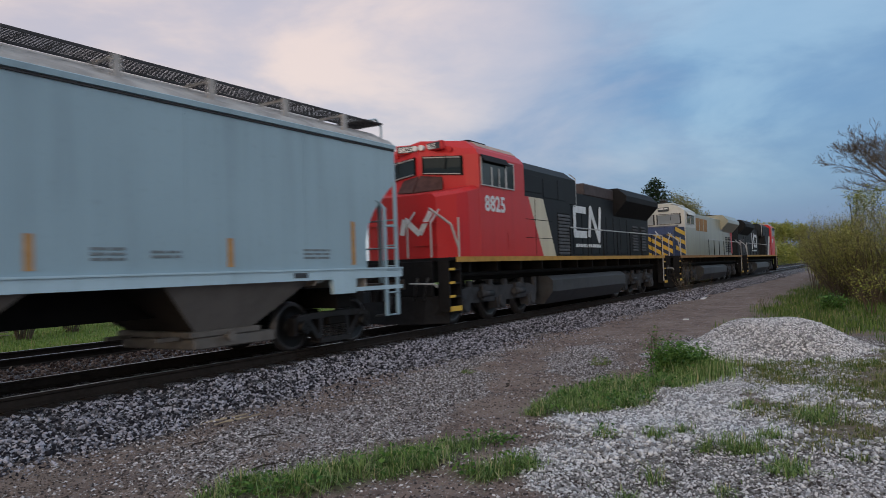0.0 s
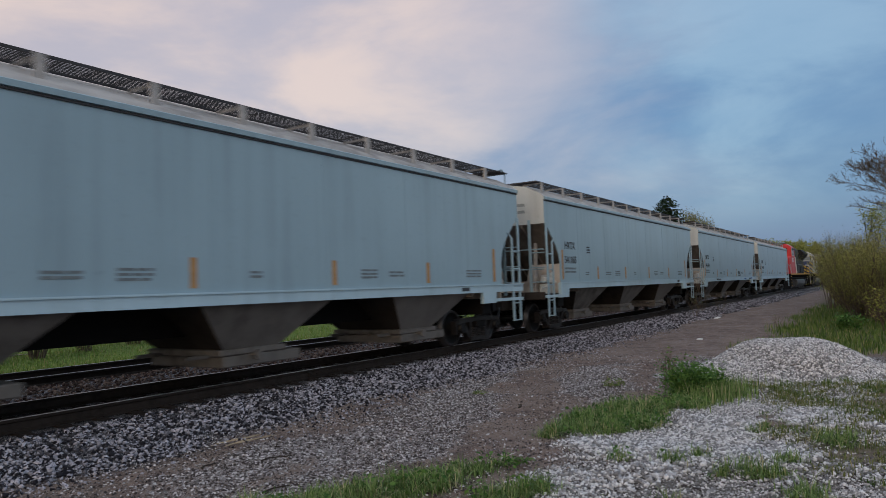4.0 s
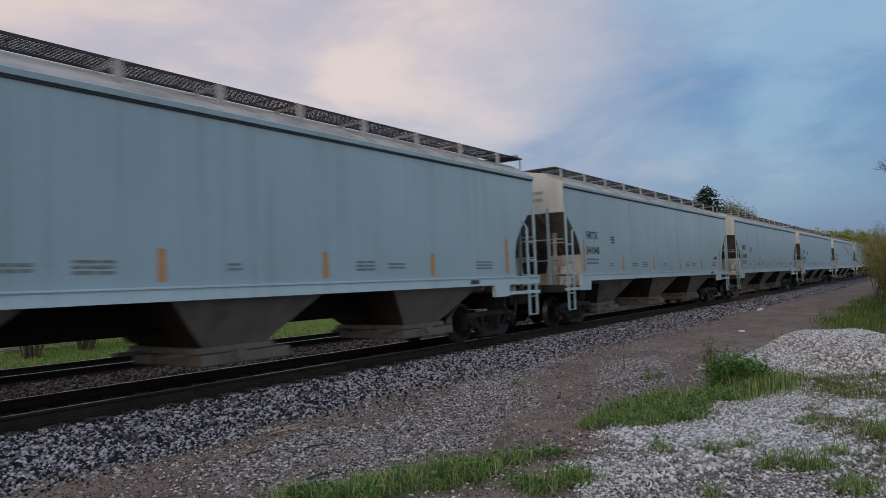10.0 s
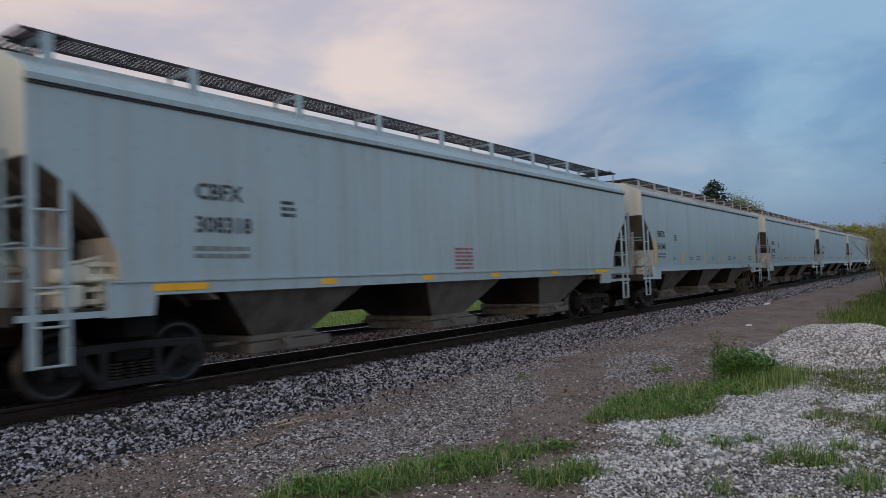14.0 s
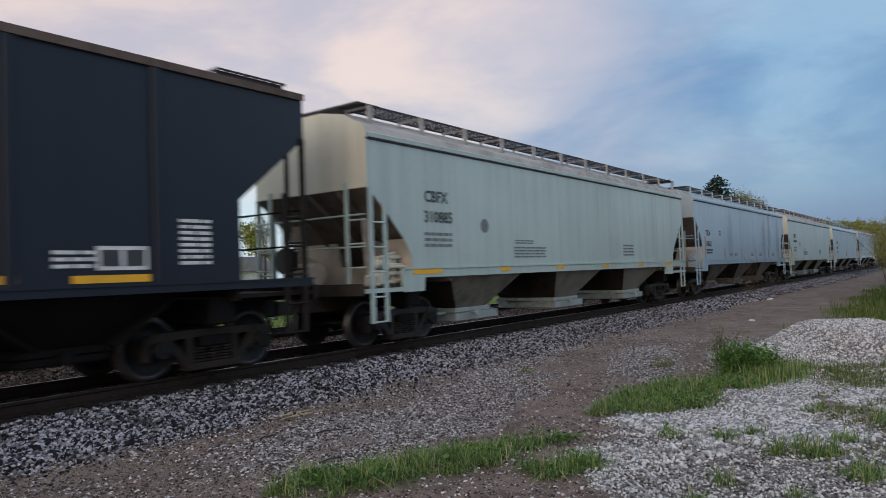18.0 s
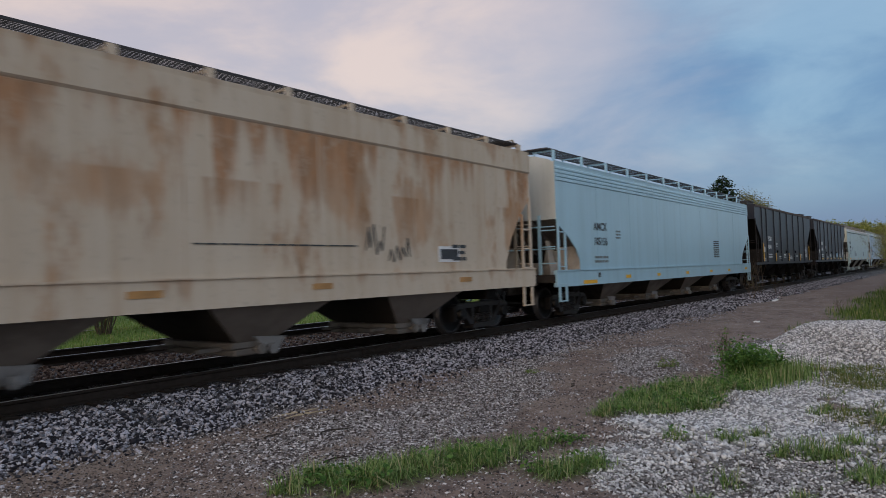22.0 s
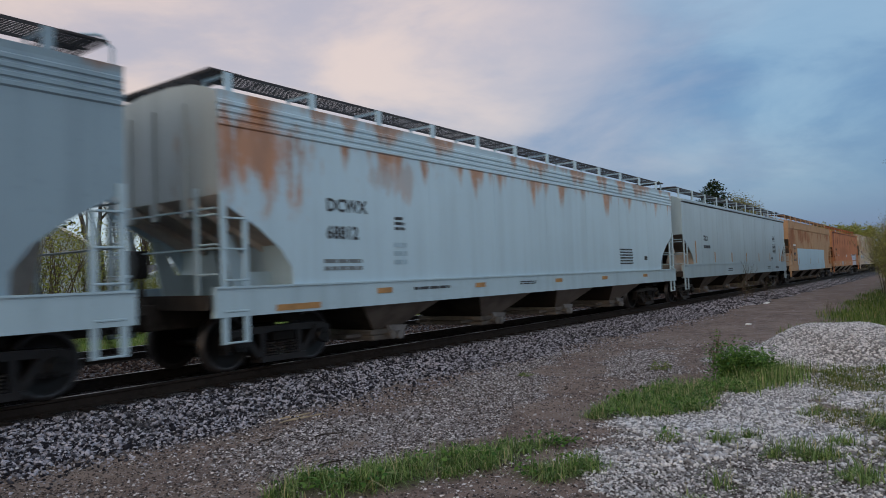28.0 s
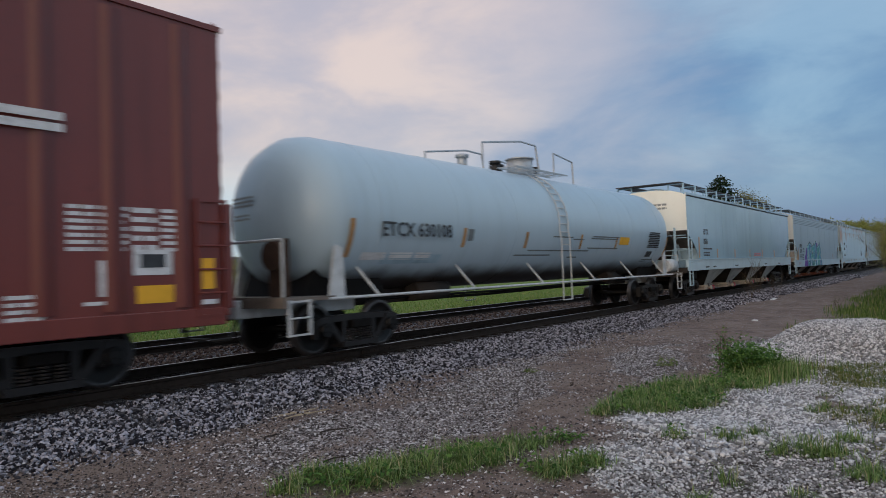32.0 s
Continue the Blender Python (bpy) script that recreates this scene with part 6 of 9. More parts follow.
# ---- locomotives: the cab is at the tail end (-x) ----
def loco(kind):
    dash = kind == "grey"
    name_label = "silver-grey locomotive with a blue and yellow striped nose" if dash else "red and black diesel locomotive with a white lettered side"
    car = thing("locomotive", name_label, "locomotive", "locomotives")
    m_red = paint_mat("red_paint", (0.46, 0.016, 0.018), 0, dirt=0.2, rough=0.45, shift=1)
    m_blk = paint_mat("black_loco_paint", (0.017, 0.020, 0.024), 0, dirt=0.3, rough=0.62, shift=2)
    m_cream = paint_mat("cream_paint", (0.50, 0.45, 0.33), 0, dirt=0.3, shift=3)
    m_silver = paint_mat("silver_grey_paint", (0.23, 0.235, 0.185), 0.10, (0.25, 0.15, 0.08), dirt=0.5, shift=4)
    m_wht = plain_mat("white_paint", (0.46, 0.47, 0.45), 0.5, 0, 0.2, 4, 0.1)
    m_nblue = plain_mat("nose_blue", (0.018, 0.028, 0.075), 0.45, 0, 0.3, 4, 0.1)
    m_nyel = plain_mat("nose_yellow", (0.60, 0.38, 0.05), 0.5, 0, 0.3, 4, 0.1)
    m_edge = plain_mat("ochre_edge", (0.42, 0.24, 0.06) if not dash else (0.30, 0.16, 0.06), 0.6, 0, 0.3, 5, 0.1)
    cab_glass = Mat("cab_glass", 0.06).color((0.02, 0.03, 0.035))
    cab_glass.b.inputs["IOR"].default_value = 1.22
    m_glass = cab_glass.m
    m_frame = plain_mat("underframe_black", (0.012, 0.012, 0.0135), 0.7, 0, 0.4, 6)
    m_gear = plain_mat("grimy_grey_truck", (0.050, 0.051, 0.056), 0.65, 0, 0.5, 6)
    m_rail = plain_mat("handrail_grey", (0.40, 0.40, 0.40), 0.5, 0, 0.2, 5, 0.05)
    m_slat = plain_mat("dusty_slat", (0.085, 0.09, 0.10), 0.7, 0, 0.4, 8)
    cab, hood, nose = (m_wht, m_silver, m_nblue) if dash else (m_red, m_blk, m_red)
    low = m_silver if dash else m_red
    # frame, walkway with ochre edge, pilots
    bm = B()
    box(bm, -10.25, 10.25, -0.85, 0.85, 1.12, 1.66, 0.03)
    for s in (-1, 1):
        for x in np.arange(-9.0, 9.1, 1.5):
            box(bm, float(x) - 0.04, float(x) + 0.04, min(s * 0.8, s * 1.5), max(s * 0.8, s * 1.5), 1.36, 1.655)
        rod(bm, (-9.2, s * 1.2, 1.30), (9.2, s * 1.2, 1.30), 0.05, 8)
    part("underframe", bm, m_dark, car)
    bm = B()
    box(bm, -9.85, 9.85, -1.60, 1.60, 1.66, 1.74, 0.01)
    part("walkway", bm, m_frame, car)
    for s in (-1, 1):
        bm = B()
        box(bm, -9.85, 9.85, s * 1.60 - 0.012, s * 1.60 + 0.012, 1.62, 1.75)
        part("walkway_edge", bm, m_edge, car)
        bm = B()
        lo = [(s * 10.05, -1.46), (s * 10.50, -1.0), (s * 10.72, 0.0), (s * 10.50, 1.0), (s * 10.05, 1.46)]
        hi = [(s * 10.05, -1.46), (s * 10.34, -1.0), (s * 10.45, 0.0), (s * 10.34, 1.0), (s * 10.05, 1.46)]
        for (a, b), (c, d) in zip(zip(lo, lo[1:]), zip(hi, hi[1:])):
            vs = [bm.verts.new(v) for v in ((*a, 0.14), (*b, 0.14), (*d, 0.80), (*c, 0.80))]
            vi = [bm.verts.new((v.co.x - s * 0.05, v.co.y, v.co.z)) for v in vs]
            fs = [bm.faces.new(vs), bm.faces.new(vi[::-1])] + [bm.faces.new((vs[i], vi[i], vi[(i + 1) % 4], vs[(i + 1) % 4])) for i in range(4)]
            bmesh.ops.recalc_face_normals(bm, faces=fs)
        part("pilot", bm, m_frame, car)
        bm = B()
        box(bm, s * 10.24 - 0.04, s * 10.24 + 0.04, -1.15, 1.15, 0.80, 1.66, 0.01)
        part("end_plate", bm, m_frame, car)
        for y in (-1.05, -0.75, 0.75, 1.05):
            bm = B()
            pipe(bm, [(s * 10.3, y, 1.25), (s * 10.42, y, 1.05), (s * 10.40, y * 0.9, 0.70)], 0.035, 6)
            part("air_hose", bm, m_iron, car)
        bm = B()
        pipe(bm, [(s * 10.38, -1.35, 1.02), (s * 10.42, -1.3, 1.10), (s * 10.45, -0.6, 1.12)], 0.022, 6)
        part("uncoupling_lever", bm, m_rail, car)
        coupler(car, s * 10.75, s)
        for q in (-1, 1):
            st = B()
            for k in range(4):
                box(st, s * 9.95 - 0.28, s * 9.95 + 0.28, q * 1.45 - 0.14, q * 1.45 + 0.14, 0.42 + 0.33 * k, 0.46 + 0.33 * k)
            for k in (-0.28, 0.28):
                box(st, s * 9.95 + k - 0.02, s * 9.95 + k + 0.02, q * 1.45 - 0.15, q * 1.45 + 0.15, 0.42, 1.7)
            part("corner_steps", st, m_frame, car)
            for k in range(4):
                st = B()
                box(st, s * 9.95 - 0.27, s * 9.95 + (0.27 if k == 0 else -0.02), q * 1.60 - 0.01, q * 1.60 + 0.01, 0.43 + 0.33 * k, (0.55 if k == 0 else 0.49) + 0.33 * k)
                part("step_edge", st, m_nyel, car)
            st = B()
            pipe(st, [(s * 9.66, q * 1.57, 0.5), (s * 9.66, q * 1.57, 1.75), (s * 9.66, q * 1.57, 2.72)], 0.028, 6)
            pipe(st, [(s * 9.66, q * 1.57, 1.95), (s * 9.9, q * 1.5, 2.55), (s * 10.25, q * 1.1, 2.95)], 0.03, 6)
            part("corner_handrail", st, m_rail, car)
    # fuel tank with chamfered flanks
    bm = B()
    prism(bm, [(-1.48, 0.62), (-1.48, 0.98), (-1.30, 1.12), (1.30, 1.12), (1.48, 0.98), (1.48, 0.62), (1.15, 0.22), (-1.15, 0.22)], "x", -3.7, 3.9)
    part("fuel_tank", bm, plain_mat("tank_grey_black", (0.045, 0.048, 0.055), 0.55, 0, 0.4, 3), car)
    # three-axle trucks
    for s in (-1, 1):
        base = share("truck", mesh_of("loco_bolster", lambda bm: box(bm, -1.9, 1.9, -0.7, 0.7, 0.5, 1.0, 0.04), [m_frame]), car, pose(s * 6.75, 0, 0))
        for q in (-1, 1):
            def side(bm):
                prism(bm, [(-2.5, 0.62), (-2.5, 0.82), (-1.9, 0.95), (1.9, 0.95), (2.5, 0.82), (2.5, 0.62), (1.5, 0.52), (-1.5, 0.52)], "y", -0.1, 0.1)
                for k in (-2.05, 0, 2.05):
                    prism(bm, [(k - 0.30, 0.62), (k + 0.30, 0.62), (k + 0.24, 0.30), (k - 0.24, 0.30)], "y", -0.14, 0.14)
                    rod(bm, (k, -0.2, 0.50), (k, 0.2, 0.50), 0.17, 12)
                    for d in (-0.45, 0.45):
                        rod(bm, (k + d, 0, 0.62), (k + d, 0, 1.12), 0.10, 9)
                for k in (-1.0, 1.05):
                    box(bm, k - 0.18, k + 0.18, -0.2, 0.2, 0.55, 1.0, 0.03)
                    rod(bm, (k - 0.35, -0.2, 0.75), (k + 0.35, -0.2, 0.75), 0.09, 9)
            share("side_frame", mesh_of("loco_side_frame_" + m_gear.name, side, [m_gear]), base, pose(0, q * 1.05, 0))
        for k in (-2.05, 0, 2.05):
            ws = share("wheelset", mesh_of("loco_wheelset", lambda bm: build_wheelset(bm, 0.755, 0.53), [m_wheel, m_rim]), base)
            ws.matrix_parent_inverse = pose(k, 0, 0.53)
    # nose, cab, windows
    if dash:
        bm = B()
        prism(bm, [(-9.75, 1.74), (-9.75, 2.9), (-9.45, 3.28), (-8.35, 3.42), (-8.35, 1.74)], "y", -1.20, 1.20)
        part("nose", bm, nose, car)
        bm = B()
        prism(bm, [(-9.4, -1.2), (-8.35, -1.56), (-8.35, 1.56), (-9.4, 1.2)], "z", 1.74, 3.30)
        part("nose_flank", bm, m_nblue, car)
    else:
        # wide chamfered nose: level top, then a steep shelf up to the windscreen
        plan = [(-9.85, 1.05), (-9.45, 1.42), (-9.05, 1.53), (-8.45, 1.565)]
        tops = [3.36, 3.44, 3.52, 3.66]
        bm = B()
        rows = []
        for (px, py), tz in zip(plan, tops):
            rows.append([bm.verts.new(v) for v in ((px, -py, 1.74), (px, -py, tz - 0.10), (px, -py + 0.14, tz), (px, py - 0.14, tz), (px, py, tz - 0.10), (px, py, 1.74))])
        fs = [bm.faces.new(rows[0]), bm.faces.new(rows[-1][::-1])]
        for p, q in zip(rows, rows[1:]):
            for i in range(5):
                fs.append(bm.faces.new((p[i], p[i + 1], q[i + 1], q[i])))
        bmesh.ops.recalc_face_normals(bm, faces=fs)
        part("nose", bm, nose, car)
        bm = B()
        for y0, y1 in ((-0.95, -0.02), (0.02, 0.95)):
            far = 0.72
            q = -1 if y0 < 0 else 1
            pts = [(-8.975, q * 0.02, 3.97), (-8.80, q * 0.62, 3.95), (-8.99, q * far, 3.56), (-9.30, q * 0.02, 3.50)]
            o, i = [bm.verts.new(v) for v in pts], [bm.verts.new((v[0] + 0.04, v[1], v[2] - 0.06)) for v in pts]
            fs = [bm.faces.new(o), bm.faces.new(i[::-1])] + [bm.faces.new((o[j], i[j], i[(j + 1) % 4], o[(j + 1) % 4])) for j in range(4)]
            bmesh.ops.recalc_face_normals(bm, faces=fs)
        part("glare_panel", bm, plain_mat("smoke_black_glare_paint", (0.085, 0.045, 0.042), 0.7, 0, 0.4, 4), car, "matt black anti-glare panel")
    bm = B()
    if dash:
        prism(bm, [(-1.57, 1.74), (-1.57, 4.20), (-1.15, 4.50), (-0.5, 4.60), (0.5, 4.60), (1.15, 4.50), (1.57, 4.20), (1.57, 1.74)], "x", -8.42, -5.75)
    else:
        # the front is a shallow V, the roof a low hip
        def ring_at(f, wd, z, dz=0.0):
            return [(-5.75, -wd, z), (-8.52 + f, -wd, z), (-8.66 + f, -wd + 0.30, z), (-8.98 + f, 0.0, z + dz), (-8.66 + f, wd - 0.30, z), (-8.52 + f, wd, z), (-5.75, wd, z)]
        rings = [[bm.verts.new(v) for v in r] for r in (ring_at(0, 1.57, 1.74), ring_at(0, 1.57, 4.45), ring_at(0.03, 1.46, 4.62), ring_at(0.10, 1.12, 4.86, 0.06))]
        fs = [bm.faces.new(rings[0]), bm.faces.new(rings[-1][::-1])]
        for p, q in zip(rings, rings[1:]):
            fs += [bm.faces.new((p[i], p[(i + 1) % 7], q[(i + 1) % 7], q[i])) for i in range(7)]
        bmesh.ops.recalc_face_normals(bm, faces=fs)
    part("cab", bm, cab, car)
    if dash:
        for s in (-1, 1):
            bm = B()
            box(bm, -8.40, -5.77, s * 1.572 - 0.004, s * 1.572 + 0.004, 1.76, 3.30)
            part("cab_side_panel", bm, m_silver, car)
    bm = B()
    if dash:
        box(bm, -8.42, -5.75, -1.0, 1.0, 4.55, 4.66, 0.03)
    else:
        prism(bm, [(-1.30, 4.74), (-1.13, 4.885), (1.13, 4.885), (1.30, 4.74)], "x", -8.05, -5.70)
    part("cab_roof", bm, cab if dash else plain_mat("dusty_roof", (0.42, 0.33, 0.29), 0.7), car)
    if not dash:
        bm = B()
        box(bm, -7.9, -6.9, -0.95, -0.45, 4.885, 4.99, 0.02)
        part("roof_cooler", bm, m_frame, car)
    # pale grey base colour for the grey locomotive's windscreen
    m_pale_glass = Mat("dusty_cab_glass", 0.12).color((0.20, 0.225, 0.245)).m
    for q in (-1, 1):
        if dash:
            pts = [(-8.44, q * 0.12, 3.52), (-8.44, q * 1.32, 3.52), (-8.44, q * 1.30, 4.04), (-8.44, q * 0.12, 4.04)]
        else:
            pts = [(-8.95, q * 0.16, 4.02), (-8.712, q * 1.15, 3.94), (-8.712, q * 1.15, 4.40), (-8.95, q * 0.16, 4.46)]

        def pane_of(bm, grow_, x_out, x_in):
            c = [sum(p[k] for p in pts) / 4 for k in range(3)]
            big = [tuple(c[k] + (p[k] - c[k]) * grow_ for k in range(3)) for p in pts]
            o, i = [bm.verts.new((v[0] - x_out, v[1], v[2])) for v in big], [bm.verts.new((v[0] + x_in, v[1], v[2])) for v in big]
            fs = [bm.faces.new(o), bm.faces.new(i[::-1])] + [bm.faces.new((o[j], i[j], i[(j + 1) % 4], o[(j + 1) % 4])) for j in range(4)]
            bmesh.ops.recalc_face_normals(bm, faces=fs)
        bm = B()
        pane_of(bm, 1.0, 0.028, 0.03)
        w_ = part("windshield", bm, m_pale_glass if dash else m_glass, car)
        bm = B()
        pane_of(bm, 1.10, 0.018, 0.03)
        part("window_gasket", bm, m_dark, w_)
        bm = B()
        a_, b_ = Vector(pts[3]), Vector(pts[2])
        rod(bm, a_ + Vector((-0.045, 0, -0.02)), b_ + Vector((-0.045, 0, -0.02)), 0.016, 6)
        rod(bm, Vector(pts[0]) + Vector((-0.045, 0, 0)), Vector(pts[1]) + Vector((-0.045, 0, 0)), 0.014, 6)
        part("window_frame", bm, m_rail, w_)
        bm = B()
        mid = (a_ * 0.35 + b_ * 0.65)
        rod(bm, mid + Vector((-0.07, 0, 0.05)), mid + Vector((-0.07, q * -0.06, -0.32)), 0.012, 6)
        part("wiper", bm, m_dark, w_)
    if not dash:
        for z in (2.05, 2.62):
            for s in (-1, 1):
                bm = B()
                box(bm, -9.885, -9.852, min(s * 0.35, s * 1.12), max(s * 0.35, s * 1.12), z, z + 0.03)
                part("nose_grab", bm, m_red, car)
    bm = B()
    for k in range(3):
        rod(bm, (-7.9 - 0.1 * k, -0.4 + 0.12 * k, 4.90), (-7.35, -0.4 + 0.12 * k, 4.90), 0.045, 8)
    box(bm, -7.6, -7.5, -0.45, -0.1, 4.77, 4.9)
    part("air_horn", bm, m_iron, car)
    bm = B()
    if dash:
        box(bm, -8.50, -8.40, -0.75, -0.15, 4.22, 4.44, 0.02)
        part("number_board", bm, m_letter, car)
        bm = B()
        bars(bm, -0.25, 0.06, 0.5, 0.12, 1, 0, 3)
        ob = part("number_bar", bm, m_wletter, car)
        ob.matrix_basis = pose(-8.51, -0.45, 4.33, 0, 0, -90)
    else:
        bm.free()
        for q in (-1, 1):
            bm = B()
            box(bm, -0.34, 0.34, -0.07, 0.07, -0.12, 0.12, 0.02)
            ob = part("number_board", bm, m_red, car)
            ob.matrix_basis = pose(-8.83, q * 0.42, 4.74, 0, 0, -90 + q * 14)
            bm = B()
            box(bm, -0.29, 0.29, -0.004, 0.004, -0.09, 0.09)
            o2 = part("number_glass", bm, m_letter, ob)
            o2.matrix_basis = pose(0, -0.074, 0)
            letters("8825", 0.20, -0.26, -0.07, -0.080, m_wletter, ob, "number_digits", 0.003)
            bm = B()
            rod(bm, (-8.80, q * 0.86, 4.62), (-8.68, q * 0.86, 4.62), 0.07, 12)
            part("class_light", bm, m_red, car)
            bm = B()
            rod(bm, (-9.02, q * 0.10, 4.72), (-8.88, q * 0.10, 4.72), 0.075, 12)
            part("headlight", bm, m_wletter, car)
    for s in (-1, 1):
        lo_, hi_ = (3.50, 4.06) if dash else (3.66, 4.36)
        for x0, x1 in ((-8.05, -7.15), (-7.08, -6.25)) if dash else ((-8.38, -7.02), (-6.94, -6.50)):
            bm = B()
            box(bm, x0, x1, s * 1.585 - 0.006, s * 1.585 + 0.006, lo_, hi_, 0.004)
            w_ = part("cab_window", bm, m_glass, car)
            bm = B()
            for z in (lo_ - 0.03, hi_):
                box(bm, x0 - 0.04, x1 + 0.04, s * 1.59 - 0.012, s * 1.59 + 0.012, z, z + 0.03)
            for x in (x0 - 0.04, x1):
                box(bm, x, x + 0.04, s * 1.59 - 0.012, s * 1.59 + 0.012, lo_ - 0.02, hi_ + 0.02)
            if not dash and x0 < -7.5:
                box(bm, -7.86, -7.80, s * 1.59 - 0.014, s * 1.59 + 0.014, lo_, hi_ - 0.2)
                box(bm, -7.42, -7.38, s * 1.59 - 0.014, s * 1.59 + 0.014, lo_, hi_ - 0.2)
            part("window_frame", bm, m_rail, w_)
        bm = B()
        zv = hi_ + 0.08
        prism(bm, [(s * 1.58, zv + 0.02), (s * 1.70, zv - 0.16), (s * 1.68, zv - 0.18), (s * 1.58, zv - 0.02)], "x", -8.40 if not dash else -8.0, -6.9 if not dash else -6.3)
        part("sun_visor", bm, m_frame if not dash else m_wht, car)
    # body behind the cab: locker section, then narrow hood, radiators
    if not dash:
        for s in (-1, 1):
            y0, y1 = s * 1.50, s * 1.46
            for nm, o, m in (("red_flank", [(-5.75, 1.75), (-4.35, 1.75), (-5.35, 3.55), (-5.75, 3.55)], m_red), ("cream_flank", [(-4.35, 1.75), (-3.35, 1.75), (-4.25, 3.55), (-5.35, 3.55)], m_cream), ("black_flank", [(-3.35, 1.75), (-2.0, 1.75), (-2.0, 3.55), (-4.25, 3.55)], m_blk)):
                bm = B()
                prism(bm, o, "y", y0, y1)
                part(nm, bm, m, car)
            bm = B()
            for k in range(12):
                z = 1.83 + 0.113 * k
                prism(bm, [(s * 1.50, z), (s * 1.54, z - 0.03), (s * 1.54, z + 0.01), (s * 1.50, z + 0.07)], "x", -3.12, -2.12)
            part("louvre", bm, m_slat, car)
            bm = B()
            box(bm, -3.16, -2.08, s * 1.497 - 0.008, s * 1.497 + 0.008, 1.79, 3.18)
            part("louvre_back", bm, m_dark, car)
            for z in (2.30, 2.86):
                bm = B()
                box(bm, -5.7, -3.6, s * 1.502 - 0.004, s * 1.502 + 0.004, z, z + 0.018)
                part("door_seam", bm, m_dark, car)
            for x in (-5.72, -4.9):
                bm = B()
                box(bm, x, x + 0.018, s * 1.502 - 0.004, s * 1.502 + 0.004, 1.78, 3.5)
                part("door_seam", bm, m_dark, car)
            for x0, x1, z0, z1 in ((-5.5, -4.2, 3.72, 4.25), (-4.05, -3.0, 3.62, 4.2), (-2.85, -2.2, 3.62, 4.28)):
                bm = B()
                box(bm, x0, x1, s * 1.425 - 0.012, s * 1.425 + 0.012, z0, z1, 0.006)
                part("access_door", bm, m_blk, car)
            bm = B()
            pipe(bm, [(-1.15, s * 1.35, 3.5), (-1.02, s * 1.35, 3.6), (-1.02, s * 1.35, 4.5), (-1.2, s * 1.2, 4.66)], 0.02, 6)
            part("grab_iron", bm, m_rail, car)
            bm = B()
            for k in range(8):
                z = 1.95 + 0.06 * k
                box(bm, -6.95, -6.55, s * 1.578 - 0.006, s * 1.578 + 0.006, z, z + 0.03)
            part("louvre", bm, m_red, car)
        bm = B()
        box(bm, -5.75, -2.0, -1.455, 1.455, 1.74, 3.56, 0.01)
        part("locker_core", bm, m_blk, car)
    bm = B()
    if dash:
        box(bm, -5.75, 5.6, -1.0, 1.0, 1.74, 4.30, 0.03)
    else:
        prism(bm, [(-1.42, 3.56), (-1.42, 4.40), (-1.0, 4.72), (1.0, 4.72), (1.42, 4.40), (1.42, 3.56)], "x", -5.75, -1.2)
    part("upper_hood", bm, hood, car)
    if dash:
        for s in (-1, 1):
            bm = B()
            box(bm, -5.7, -2.2, s * 1.42 - 0.02, s * 1.42 + 0.02, 1.75, 4.0)
            part("locker_side", bm, m_silver, car)
            for k in range(3):
                bm = B()
                box(bm, -5.2 + 1.15 * k, -4.3 + 1.15 * k, s * 1.445 - 0.01, s * 1.445 + 0.01, 3.2, 3.95)
                part("brake_grid_screen", bm, m_edge, car)
    bm = B()
    box(bm, -2.4, 9.6, -0.93, 0.93, 1.74, 4.12, 0.03)
    part("engine_hood", bm, hood, car)
    for s in (-1, 1):
        for k in range(10):
            x = -2.2 + 0.92 * k
            me = mesh_of("hood_door_" + hood.name, lambda bm: box(bm, 0, 0.84, -0.014, 0.014, 1.85, 3.35, 0.006), [hood])
            share("hood_door", me, car, pose(x, s * 0.945, 0))
        for x0 in (6.9, 8.2):
            bm = B()
            for k in range(9):
                z = 2.0 + 0.13 * k
                prism(bm, [(s * 0.94, z), (s * 1.0, z - 0.02), (s * 1.0, z + 0.02), (s * 0.94, z + 0.08)], "x", x0, x0 + 0.75)
            part("louvre", bm, m_slat, car)
    bm = B()
    if not dash:
        box(bm, 0.9, 4.5, -0.95, 0.95, 4.10, 4.56, 0.04)
        part("brake_grid_housing", bm, plain_mat("dusty_black_housing", (0.075, 0.062, 0.064), 0.7, 0, 0.4, 4), car)
        bm = B()
    x0, x1 = (4.4, 9.4) if not dash else (5.0, 9.9)
    prism(bm, [(-0.93, 3.45), (-1.50, 4.05), (-1.50, 4.28), (-1.15, 4.62), (1.15, 4.62), (1.50, 4.28), (1.50, 4.05), (0.93, 3.45)], "x", x0, x1)
    part("radiator", bm, m_frame if not dash else m_silver, car)
    bm = B()
    for k in range(3):
        rod(bm, (x0 + 1.0 + 1.9 * k, 0, 4.60), (x0 + 1.0 + 1.9 * k, 0, 4.68), 0.72, 20)
    tagged(part("roof_fan", bm, m_frame, car), kind="stuff")
    bm = B()
    box(bm, -0.6, 1.2, -0.5, 0.5, 4.1, 4.42, 0.05)
    part("exhaust_stack", bm, m_edge if not dash else m_frame, car)
    # handrails along the walkway
    for s in (-1, 1):
        bm = B()
        pipe(bm, [(-2.2, s * 1.55, 2.72), (9.6, s * 1.55, 2.72)], 0.022, 6)
        part("handrail", bm, m_rail, car)
        for k in range(8):
            share("stanchion", mesh_of("stanchion_" + m_rail.name, lambda bm: rod(bm, (0, 0, 1.7), (0, 0, 2.72), 0.02, 6), [m_frame]), car, pose(-2.2 + 1.68 * k, s * 1.55, 0))
